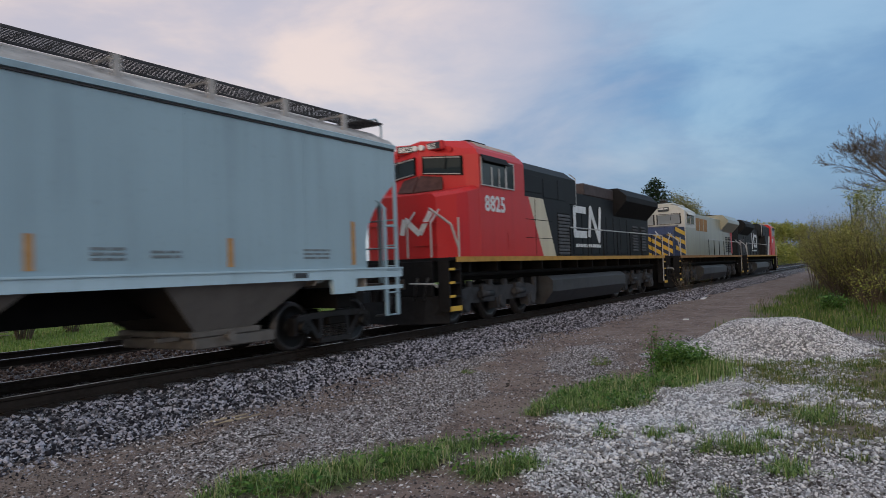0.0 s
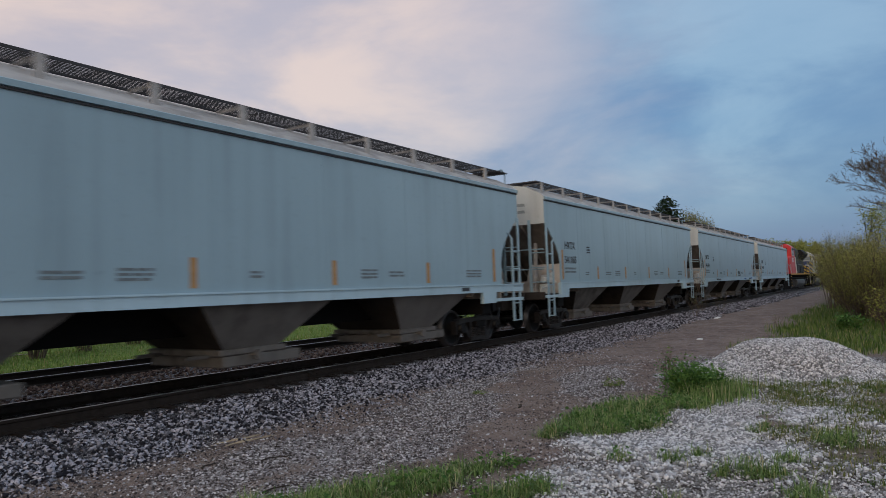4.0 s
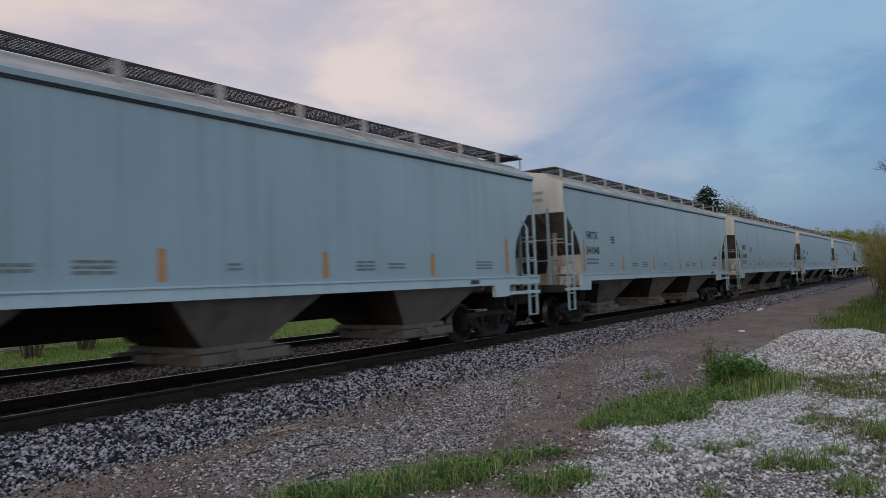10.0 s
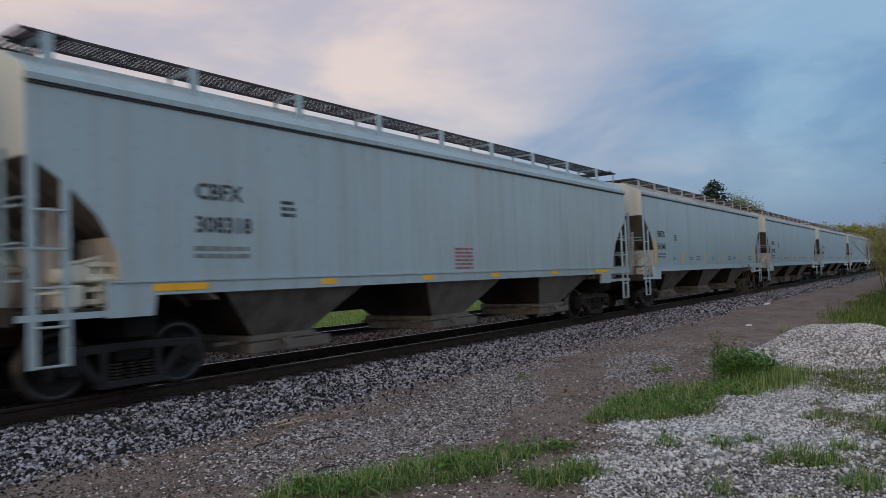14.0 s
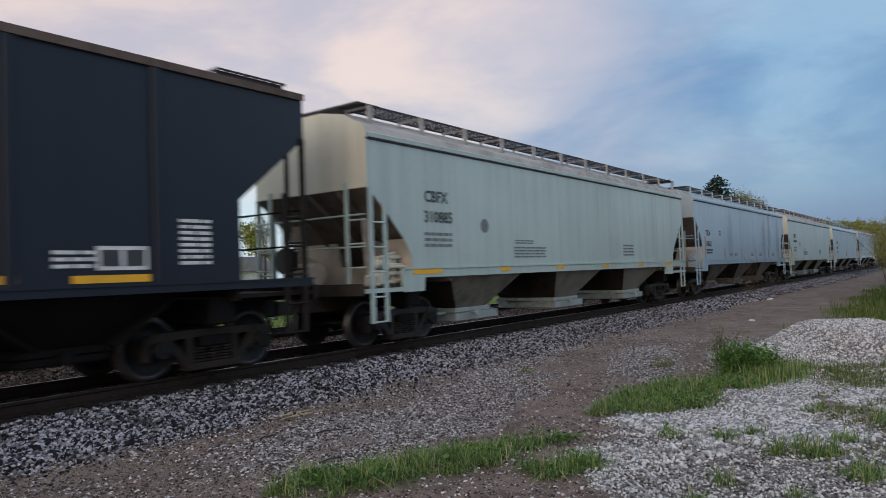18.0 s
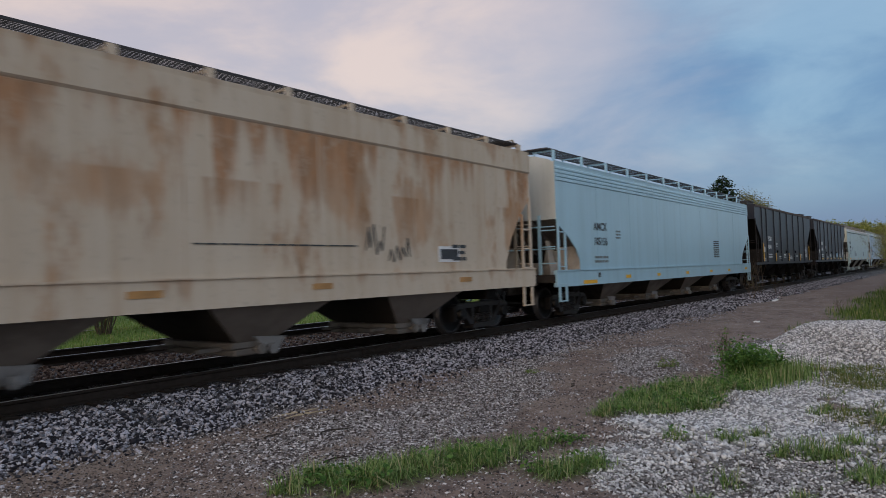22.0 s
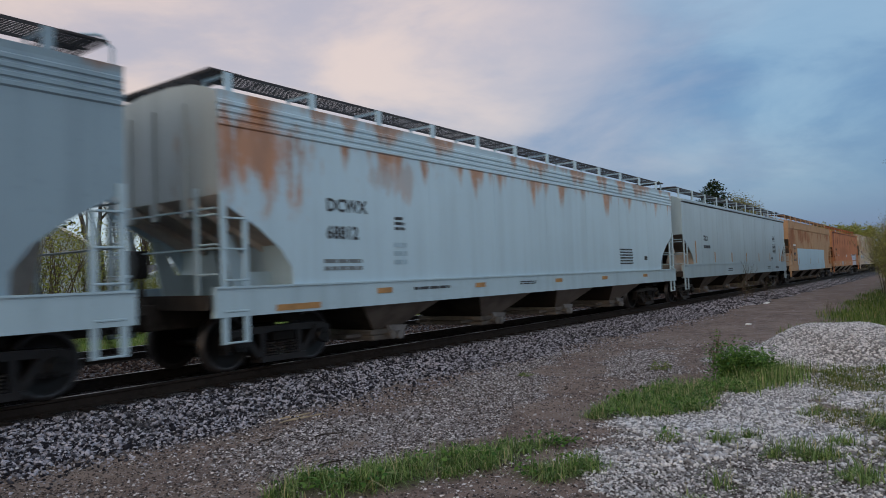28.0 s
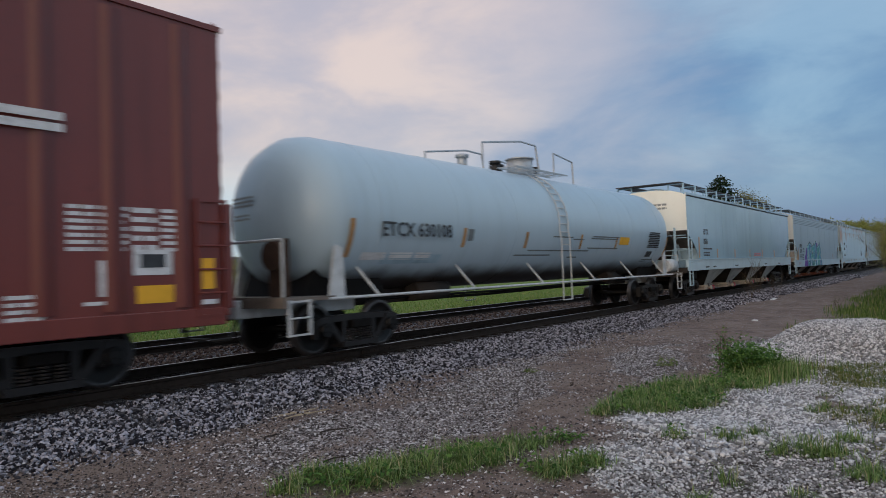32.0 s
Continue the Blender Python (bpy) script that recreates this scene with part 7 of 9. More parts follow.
    for q in (-1.1, -0.4):
        bm = B()
        pipe(bm, [(-10.2, q, 1.75), (-10.2, q, 2.6), (-9.8, q, 2.95)], 0.025, 6)
        part("nose_rail", bm, m_rail, car)
    # markings
    if dash:
        for k in range(5):
            bm = B()
            z = 1.02 + 0.42 * k
            prism(bm, [(-1.19, z), (-1.19, z + 0.22), (1.19, z + 1.62), (1.19, z + 1.40)], "x", -9.765, -9.753)
            for co, no in (((0, 0, 1.78), (0, 0, -1)), ((0, 0, 2.88), (0, 0, 1))):
                cut_ = bmesh.ops.bisect_plane(bm, geom=bm.verts[:] + bm.edges[:] + bm.faces[:], plane_co=co, plane_no=no, clear_outer=True)
                bmesh.ops.holes_fill(bm, edges=[e for e in cut_["geom_cut"] if isinstance(e, bmesh.types.BMEdge)], sides=8)
            part("nose_stripe", bm, m_nyel, car)
        for s in (-1, 1):
            for k in range(3):
                bm = B()
                z = 1.8 + 0.5 * k
                prism(bm, [(-9.35, z + 0.28), (-9.35, z + 0.50), (-8.37, z + 0.22), (-8.37, z)], "y", s * 1.0, s * 1.0 + s * 0.004)
                ob = part("nose_stripe", bm, m_nyel, car)
                ob.matrix_basis = pose(-8.36, s * 1.565, 0, 0, 0, -s * -18.9) @ pose(8.36, -s * 1.0, 0)
        panel(car, "red_marker", 9.0, 9.6, 1.9, 4.0, m_red, -0.97)
    else:
        letters("8825", 0.60, -8.26, 2.97, -1.585, m_wletter, car, bold=0.014)
        turned = letters("8825", 0.52, 0, 0, 0, m_wletter, car, bold=0.012)
        turned.matrix_basis = pose(-6.3, 1.585, 2.98, 0, 0, 180)
        for s in (-1, 1):
            y = s * 0.975
            # the railway's mark as plain rounded strokes
            for pts in ([(0.95, 3.50), (-0.25, 3.50), (-0.25, 2.58), (1.05, 2.58)], [(1.25, 2.50), (1.45, 3.60), (2.35, 2.40), (2.55, 3.60)]):
                bm = B()
                for a, b in zip(pts, pts[1:]):
                    ln = Vector((b[0] - a[0], 0, b[1] - a[1]))
                    nrm = Vector((-ln.z, 0, ln.x)).normalized() * 0.13
                    prism(bm, [(a[0] + nrm.x, a[1] + nrm.z), (b[0] + nrm.x, b[1] + nrm.z), (b[0] - nrm.x, b[1] - nrm.z), (a[0] - nrm.x, a[1] - nrm.z)], "y", y - 0.004, y + 0.004)
                    rod(bm, (b[0], y - 0.004, b[1]), (b[0], y + 0.004, b[1]), 0.13, 12)
                part("emblem_stroke", bm, m_wletter, car)
            bm = B()
            bars(bm, -0.2, 2.22, 2.7, 0.22, 1, y, 5)
            tagged(part("web_lettering", bm, m_wletter, car), kind="stuff")
        bm = B()
        for a, b in (((-0.9, 2.9), (-0.55, 2.35)), ((-0.55, 2.35), (-0.1, 2.75)), ((-0.1, 2.75), (0.0, 2.35))):
            ln = Vector((0, b[0] - a[0], b[1] - a[1]))
            nrm = Vector((0, -ln.z, ln.y)).normalized() * 0.07
            prism(bm, [(a[0] + nrm.y, a[1] + nrm.z), (b[0] + nrm.y, b[1] + nrm.z), (b[0] - nrm.y, b[1] - nrm.z), (a[0] - nrm.y, a[1] - nrm.z)], "x", -9.872, -9.852)
        part("nose_emblem", bm, m_wletter, car)
    return car


first_loco = loco("red")
enlist(first_loco, 24.1)
second_loco = loco("grey")
enlist(second_loco, 47.1)
lead_loco = copy_thing(first_loco, pose(0, 0, 0, 0, 0, 180))
tagged(lead_loco, "red and black leading locomotive with its cab ahead")
train.append((lead_loco, 69.4))

# ---- ground ----
def smooth(a, b, x):
    t = np.clip((x - a) / (b - a), 0, 1)
    return t * t * (3 - 2 * t)


PILE = (15.1, -8.5, 2.4, 1.8, 0.50)  # gravel heap: middle, half lengths, height


def lie(x, y):
    """Height of the ground: cess, ballast shoulder, two tracks, field beyond."""
    x, y = np.asarray(x, float), np.asarray(y, float)
    z = -0.30 + 0.11 * smooth(-3.3, -1.9, y) - 0.30 * smooth(7.3, 10.5, y)
    z = z - 0.05 * smooth(-5, -9, y) * smooth(6, 40, x)
    rough_side = 1 - smooth(-4.5, -2.5, y)
    z = z + 0.018 * np.sin(x * 1.7 + y) * np.sin(y * 1.3 - x * 0.6) * rough_side
    return z + 0.010 * np.sin(x * 5.1 - y * 2.2) * np.sin(y * 4.3 + x * 1.9) * rough_side


def oval(x, y, cx, cy, rx, ry, turn=0.0, edge=0.35):
    """1 inside a soft, wavy-edged oval, 0 outside."""
    a = radians(turn)
    dx, dy = x - cx, y - cy
    u, v = (dx * math.cos(a) + dy * math.sin(a)) / rx, (-dx * math.sin(a) + dy * math.cos(a)) / ry
    r = np.sqrt(u * u + v * v) + 0.10 * np.sin(3.1 * x + 1.7 * y) + 0.09 * np.sin(5.3 * y - 4.1 * x) + 0.06 * np.sin(9.1 * x + 7.7 * y)
    return 1 - smooth(1 - edge, 1 + edge, r)


def speckle(x, y, scale, seed=0, octaves=3):
    """Soft random cover, 0 to 1, with no repeat."""
    total, amp = 0.0, 0.5
    for k in range(octaves):
        u, v = np.asarray(x, float) * scale + seed * 3.7, np.asarray(y, float) * scale - seed * 1.9
        i, j = np.floor(u), np.floor(v)
        fu, fv = u - i, v - j
        fu, fv = fu * fu * (3 - 2 * fu), fv * fv * (3 - 2 * fv)

        def lot(p, q):
            h = np.sin(p * 127.1 + q * 311.7 + (seed + k) * 74.7) * 43758.5453
            return h - np.floor(h)
        low = lot(i, j) * (1 - fu) + lot(i + 1, j) * fu
        top = lot(i, j + 1) * (1 - fu) + lot(i + 1, j + 1) * fu
        total = total + amp * (low * (1 - fv) + top * fv)
        amp, scale = amp * 0.5, scale * 2.1
    return total / (1 - 0.5 ** octaves)


def ragged(g, x, y, scale=2.2, seed=1, bite=1.0):
    """Frays a soft cover with random bites and gaps."""
    return smooth(0.34, 0.62, g + (speckle(x, y, scale, seed) - 0.5) * bite * (g > 0.02))


def grass_cover(x, y):
    g = oval(x, y, 9.3, -7.15, 1.45, 0.42, -16, 0.6)
    g = np.maximum(g, oval(x, y, 8.1, -7.05, 0.55, 0.36, -20, 0.5))
    g = np.maximum(g, oval(x, y, 10.25, -7.6, 0.55, 0.38, -25, 0.5))
    g = np.maximum(g, oval(x, y, 8.5, -7.55, 0.75, 0.22, -25, 0.5))
    g = np.maximum(g, oval(x, y, 4.75, -6.42, 1.15, 0.30, -16, 0.55))
    g = np.maximum(g, oval(x, y, 4.2, -6.0, 0.7, 0.25, -20, 0.5))
    g = np.maximum(g, oval(x, y, 5.75, -6.68, 0.65, 0.20, -30, 0.5))
    g = np.maximum(g, oval(x, y, 5.4, -7.47, 0.36, 0.15, -25, 0.5))
    for cx, cy, r in ((6.93, -7.88, 0.12), (7.08, -8.35, 0.14), (7.44, -8.53, 0.15), (6.81, -8.88, 0.12), (6.95, -9.2, 0.24), (7.57, -9.33, 0.22), (5.7, -8.76, 0.12), (5.62, -9.33, 0.15), (5.29, -8.65, 0.1), (8.9, -8.9, 0.16), (6.3, -9.6, 0.15), (8.6, -9.7, 0.3), (5.0, -9.9, 0.15)):
        g = np.maximum(g, 0.9 * oval(x, y, cx, cy, r, r * 0.7, 0, 0.5))
    g = ragged(g, x, y, 3.1, 2, 0.9)
    lawn = smooth(17.0, 19.5, x + 0.7 * np.sin(y * 1.3)) * smooth(-6.6, -7.9, y - 0.025 * (x - 20) + 0.3 * np.sin(x * 0.9))
    side = smooth(-10.3, -11.6, y + 0.4 * np.sin(x)) * smooth(9, 12, x)
    return np.maximum(np.maximum(g, lawn), side)


def olive_cover(x, y):
    """Thin yellowish turf south of the heap."""
    g = oval(x, y, 11.7, -9.0, 1.9, 0.62, 22, 0.6)
    g = np.maximum(g, oval(x, y, 10.4, -10.2, 3.2, 0.9, 5, 0.6))
    g = np.maximum(g, 0.8 * oval(x, y, 8.3, -9.6, 1.3, 0.55, 15, 0.6))
    g = np.maximum(g, 0.9 * oval(x, y, 14.5, -11.2, 2.8, 1.1, 0, 0.6))
    return ragged(g, x, y, 1.7, 5, 1.2)


def white_cover(x, y):
    w = oval(x, y, 6.9, -8.6, 2.6, 1.35, 12, 0.5)
    w = np.maximum(w, oval(x, y, 5.6, -10.2, 2.6, 1.3, 0, 0.5))
    w = np.maximum(w, oval(x, y, 8.7, -8.2, 1.1, 0.75, -20, 0.5))
    w = np.maximum(w, oval(x, y, 10.4, -8.35, 2.0, 0.7, -6, 0.5))
    w = np.maximum(w, 0.75 * oval(x, y, 10.3, -9.5, 2.6, 0.8, 5, 0.6))
    w = np.maximum(w, oval(x, y, PILE[0], PILE[1], PILE[2] + 0.5, PILE[3] + 0.3, -8, 0.2))
    return ragged(w, x, y, 1.5, 9, 0.9)


def drift_cover(x, y):
    """Thin drifts of small stone on the dirt between ballast and grass."""
    w = oval(x, y, 12.3, -5.7, 2.4, 0.62, 16, 0.5)
    w = np.maximum(w, oval(x, y, 7.6, -5.0, 2.6, 0.75, 14, 0.6))
    w = np.maximum(w, 0.8 * oval(x, y, 5.0, -4.55, 1.9, 0.6, 8, 0.6))
    w = np.maximum(w, 0.8 * oval(x, y, 5.3, -5.6, 1.3, 0.5, -5, 0.6))
    w = np.maximum(w, oval(x, y, 10.5, -3.9, 3.0, 0.35, 6, 0.6))
    return ragged(w, x, y, 1.9, 4, 1.0) * smooth(3.7, 4.9, x - 0.35 * (y + 4.5))


def field_cover(x, y):
    return smooth(6.9, 8.0, y + 0.3 * np.sin(x * 0.7))


def ballast_cover(x, y):
    edge = -3.15 + 0.22 * np.sin(x * 0.9) + 0.12 * np.sin(x * 2.3)
    return smooth(edge - 0.35, edge + 0.25, y) * (1 - smooth(6.7, 7.3, y))


def quick_mesh(name, co, loops, sizes, mats, smooth_faces=False, mat_index=None):
    """A mesh straight from arrays."""
    me = bpy.data.meshes.new(name)
    n = len(sizes)
    me.vertices.add(len(co))
    me.vertices.foreach_set("co", np.ascontiguousarray(co, dtype=np.float32).ravel())
    me.loops.add(len(loops))
    me.loops.foreach_set("vertex_index", np.ascontiguousarray(loops, dtype=np.int32))
    me.polygons.add(n)
    starts = np.concatenate([[0], np.cumsum(sizes)[:-1]]).astype(np.int32)
    me.polygons.foreach_set("loop_start", starts)
    if smooth_faces:
        me.polygons.foreach_set("use_smooth", np.ones(n, dtype=bool))
    if mat_index is not None:
        me.polygons.foreach_set("material_index", np.ascontiguousarray(mat_index, dtype=np.int32))
    me.update(calc_edges=True)
    for m in mats:
        me.materials.append(m)
    return me


xs = np.array([-2500, -1200, -600, -300, -150, -80, -50] + list(np.arange(-40, 1, 3)) + list(np.arange(1, 20, 0.16)) + list(np.arange(20, 45, 0.8)) + list(np.arange(45, 120, 4)) + [130, 160, 220, 320, 500, 900, 1600, 3000], float)
ys = np.array([-2500, -1000, -400, -150, -80, -50, -35] + list(np.arange(-26, -13, 1.5)) + list(np.arange(-12, -2, 0.16)) + list(np.arange(-2, 8, 0.4)) + list(np.arange(8, 40, 2)) + [50, 80, 140, 250, 500, 1000, 2500], float)
gx, gy = np.meshgrid(xs, ys)
gxf, gyf = gx.ravel(), gy.ravel()
nx = len(xs)
jj, ii = np.meshgrid(np.arange(len(ys) - 1), np.arange(nx - 1), indexing="ij")
quad = np.stack([jj * nx + ii, jj * nx + ii + 1, (jj + 1) * nx + ii + 1, (jj + 1) * nx + ii], -1).reshape(-1, 4)

M = Mat("ground_soil", 0.95)


def attr(M, name):
    n = M.t.nodes.new("ShaderNodeAttribute")
    n.attribute_name = name
    return n.outputs["Fac"]


def pebbled(M, scale, base, share_, tones):
    """Loose grit: some cells of a Voronoi pattern become stones, each of its own tone."""
    v = M.voronoi(scale)
    sep = M.t.nodes.new("ShaderNodeSeparateColor")
    M.t.links.new(v.outputs["Color"], sep.inputs[0])
    edge = M.ramp(v.outputs["Distance"], 0.30, 0.52, 1.0, 0.0)
    there = M.math("LESS_THAN", sep.outputs[0], share_)
    tone = M.mix(sep.outputs[1], *tones)
    return M.mix(M.math("MULTIPLY", edge, there), base, tone), v.outputs["Distance"]


n_f, n_m, n_c = M.noise(42, 6, 0.65), M.noise(5, 5, 0.6), M.noise(0.7, 4, 0.55)
a_bal, a_white, a_drift, a_olive = attr(M, "ballast"), attr(M, "white"), attr(M, "drift"), attr(M, "olive")
soil = M.mix(M.ramp(n_m, 0.35, 0.7), (0.212, 0.153, 0.130), (0.108, 0.080, 0.070))
soil = M.mix(M.ramp(n_c, 0.40, 0.68, 0, 0.7), soil, (0.245, 0.192, 0.165))
soil = M.mix(M.ramp(M.noise(1.7, 5, 0.65, shift=4.0), 0.52, 0.70, 0, 0.55), soil, (0.085, 0.062, 0.056))
dark = M.mix(M.ramp(n_f, 0.35, 0.7), (0.018, 0.017, 0.020), (0.080, 0.078, 0.088))
soil = M.mix(a_bal, soil, dark)
pale = M.mix(M.ramp(n_f, 0.38, 0.66), (0.085, 0.078, 0.074), (0.20, 0.185, 0.175))
soil = M.mix(a_white, soil, pale)
drift = M.mix(M.ramp(n_f, 0.40, 0.62), (0.12, 0.108, 0.110), (0.34, 0.318, 0.322))
soil = M.mix(M.math("MULTIPLY", a_drift, 0.65), soil, drift)
fine_share = M.math("ADD", M.math("ADD", 0.16, M.math("MULTIPLY", a_drift, 0.55)), M.math("MULTIPLY", M.math("ADD", a_white, a_bal), 0.40))
soil, d_a = pebbled(M, 95.0, soil, fine_share, ((0.03, 0.026, 0.026), (0.52, 0.49, 0.50)))
soil, d_b = pebbled(M, 48.0, soil, M.math("MULTIPLY", fine_share, 0.55), ((0.035, 0.030, 0.030), (0.60, 0.575, 0.59)))
straw = M.mix(M.ramp(n_m, 0.35, 0.65), (0.070, 0.075, 0.030), (0.14, 0.13, 0.065))
soil = M.mix(M.math("MULTIPLY", a_olive, 0.35), soil, straw)
turf = M.mix(M.ramp(n_m, 0.35, 0.65), (0.040, 0.060, 0.020), (0.090, 0.105, 0.040))
soil = M.mix(M.math("MULTIPLY", attr(M, "grass"), 0.75), soil, turf)
meadow = M.mix(M.ramp(n_m, 0.3, 0.7), (0.09, 0.15, 0.03), (0.16, 0.21, 0.06))
soil = M.mix(attr(M, "field"), soil, meadow)
M.color(soil)
M.bump(M.math("ADD", n_f, M.math("MULTIPLY", M.math("ADD", d_a, d_b), -0.6)), 0.7, 0.02)
m_ground = M.m
gme = quick_mesh("ground", np.stack([gxf, gyf, lie(gxf, gyf)], 1), quad.ravel(), np.full(len(quad), 4), [m_ground], True)
for nm, fn in (("grass", grass_cover), ("olive", olive_cover), ("drift", drift_cover), ("white", white_cover), ("field", field_cover), ("ballast", ballast_cover)):
    a = gme.attributes.new(nm, "FLOAT", "POINT")
    a.data.foreach_set("value", fn(gxf, gyf).astype(np.float32))
ground = tagged(new("ground", gme), "brown dirt with gravel and grass beside a railway", "ground", kind="structure")

# ---- loose stone ----
rng = np.random.default_rng(7)
_p = (1 + 5 ** 0.5) / 2
ICO = np.array([(-1, _p, 0), (1, _p, 0), (-1, -_p, 0), (1, -_p, 0), (0, -1, _p), (0, 1, _p), (0, -1, -_p), (0, 1, -_p), (_p, 0, -1), (_p, 0, 1), (-_p, 0, -1), (-_p, 0, 1)]) / 1.9
ICO_F = np.array([(0, 11, 5), (0, 5, 1), (0, 1, 7), (0, 7, 10), (0, 10, 11), (1, 5, 9), (5, 11, 4), (11, 10, 2), (10, 7, 6), (7, 1, 8), (3, 9, 4), (3, 4, 2), (3, 2, 6), (3, 6, 8), (3, 8, 9), (4, 9, 5), (2, 4, 11), (6, 2, 10), (8, 6, 7), (9, 8, 1)])
OCT = np.array([(1, 0, 0), (-1, 0, 0), (0, 1, 0), (0, -1, 0), (0, 0, 1), (0, 0, -1)], float)
OCT_F = np.array([(0, 2, 4), (2, 1, 4), (1, 3, 4), (3, 0, 4), (2, 0, 5), (1, 2, 5), (3, 1, 5), (0, 3, 5)])
CHIP_F = OCT_F[:4]


def turns(n, tilt=0.5):
    a, b, c = rng.uniform(0, 2 * np.pi, n), rng.normal(0, tilt, n), rng.normal(0, tilt, n)
    ca, sa, cb, sb, cc, sc = np.cos(a), np.sin(a), np.cos(b), np.sin(b), np.cos(c), np.sin(c)
    z, o = np.zeros(n), np.ones(n)
    Rz = np.stack([ca, -sa, z, sa, ca, z, z, z, o], -1).reshape(n, 3, 3)
    Rx = np.stack([o, z, z, z, cb, -sb, z, sb, cb], -1).reshape(n, 3, 3)
    Ry = np.stack([cc, z, sc, z, o, z, -sc, z, cc], -1).reshape(n, 3, 3)
    return Rz @ Rx @ Ry


def stones(name, pos, size, mat, shape="ico", flat=0.65, sink=0.25, label="", category="gravel"):
    V, F = {"ico": (ICO, ICO_F), "oct": (OCT, OCT_F), "chip": (OCT[:5], CHIP_F)}[shape]
    n = len(pos)
    v = V[None] * (1 + rng.normal(0, 0.20, (n, len(V), 1)))
    v = v * (np.array([1, 0.8, flat])[None, None] * rng.uniform(0.75, 1.25, (n, 1, 3)))
    v = np.einsum("nij,nkj->nki", turns(n, 0.25 if shape == "chip" else 0.5), v) * (size / 2)[:, None, None]
    v = v + pos[:, None, :] + np.array([0, 0, 1]) * ((0.5 - sink) * size * flat)[:, None, None]
    f = F[None] + (np.arange(n) * len(V))[:, None, None]
    me = quick_mesh(name, v.reshape(-1, 3), f.ravel(), np.full(n * len(F), 3), [mat])
    return tagged(new(name, me), label, category, kind="stuff")


def scatter(n, x0, x1, y0, y1, weight, near=1.0):
    """Random places, thinned by a weight and, with near > 1, denser towards x0."""
    x = x0 + (x1 - x0) * rng.uniform(0, 1, n) ** near
    y = rng.uniform(y0, y1, n)
    keep = rng.uniform(0, 1, n) < weight(x, y)
    return x[keep], y[keep]


def stone_mat(name, dark, light, lo=0.2, hi=0.9, odd=None):
    M = Mat(name, 0.85)
    r = M.random(True)
    c = M.mix(M.ramp(r, lo, hi), dark, light)
    if odd:
        c = M.mix(M.ramp(r, 0.45, 0.5, 0, 0.0), c, odd)
    n = M.noise(55, 5, 0.6)
    c = M.mix(M.ramp(n, 0.42, 0.75, 0, 0.5), c, dim(dark, 0.7))
    M.color(c)
    M.bump(n, 0.4, 0.006)
    return M.m


m_ballast = stone_mat("ballast_stone", (0.018, 0.0175, 0.023), (0.48, 0.468, 0.53), 0.26, 1.0)
m_rusty = stone_mat("rusty_ballast", (0.045, 0.028, 0.024), (0.20, 0.15, 0.13), 0.2, 1.0)
m_white = stone_mat("pale_limestone", (0.19, 0.188, 0.196), (0.72, 0.715, 0.735), 0.05, 1.0)
m_pebble = stone_mat("mixed_pebble", (0.052, 0.042, 0.040), (0.66, 0.62, 0.62), 0.36, 1.0)


def on_ground(x, y, up=0.0):
    return np.stack([x, y, lie(x, y) + up], 1)


x, y = scatter(88000, 1.6, 26, -4.3, -1.15, lambda x, y: np.maximum(ballast_cover(x, y), 0.30 * smooth(-4.4, -3.2, y)) * (0.25 + 0.75 * smooth(0.36, 0.5, speckle(x, y, 1.6, 21))), 1.5)
size = (0.022 + 0.060 * rng.uniform(0, 1, len(x)) ** 1.7) * (0.6 + 0.4 * smooth(-3.9, -2.9, y))
small = size < 0.034
stones("ballast_chips", on_ground(x[small], y[small]), size[small], m_ballast, "chip", 0.8, 0.4, label="small dark ballast chips between the stones", category="ballast")
x, y = x[~small], y[~small]
stones("ballast_stones", on_ground(x, y), size[~small], m_ballast, "oct", 0.65, label="dark blue-grey crushed ballast stones along the track", category="ballast")
x, y = scatter(9000, 26, 75, -3.5, -1.15, lambda x, y: ballast_cover(x, y), 1.3)
stones("ballast_stones", on_ground(x, y), rng.uniform(0.07, 0.13, len(x)), m_ballast, "oct", label="dark blue-grey crushed ballast stones along the track", category="ballast")
x, y = scatter(16000, 4, 45, 0.9, 7.0, lambda x, y: np.ones_like(x), 1.5)
stones("ballast_stones", on_ground(x, y), rng.uniform(0.05, 0.11, len(x)), m_rusty, "oct", label="rusty brown ballast between the two tracks", category="ballast")
x, y = scatter(200000, 2.6, 14, -11.8, -6.4, lambda x, y: white_cover(x, y) * (1 - 0.8 * grass_cover(x, y)) * (1 - 0.25 * olive_cover(x, y)) * (0.30 + 0.70 * smooth(0.38, 0.58, speckle(x, y, 1.1, 51))), 1.0)
stones("pale_gravel", on_ground(x, y), (0.016 + 0.052 * rng.uniform(0, 1, len(x)) ** 1.8) * (0.7 + 0.6 * smooth(0.42, 0.62, speckle(x, y, 0.8, 77))), m_white, "oct", 0.62, label="pale grey crushed limestone spread on the dirt", category="gravel")
x, y = scatter(330000, 1.9, 17, -11.0, -2.9, lambda x, y: np.clip(0.04 + 0.14 * smooth(0.40, 0.6, speckle(x, y, 1.3, 31)) + 0.62 * drift_cover(x, y) + 0.35 * white_cover(x, y) + 0.25 * ballast_cover(x, y), 0, 1), 1.5)
stones("pebbles", on_ground(x, y), 0.009 + 0.040 * rng.uniform(0, 1, len(x)) ** 2.2, m_pebble, "chip", sink=0.45, label="small mixed pebbles scattered over brown dirt", category="pebbles")

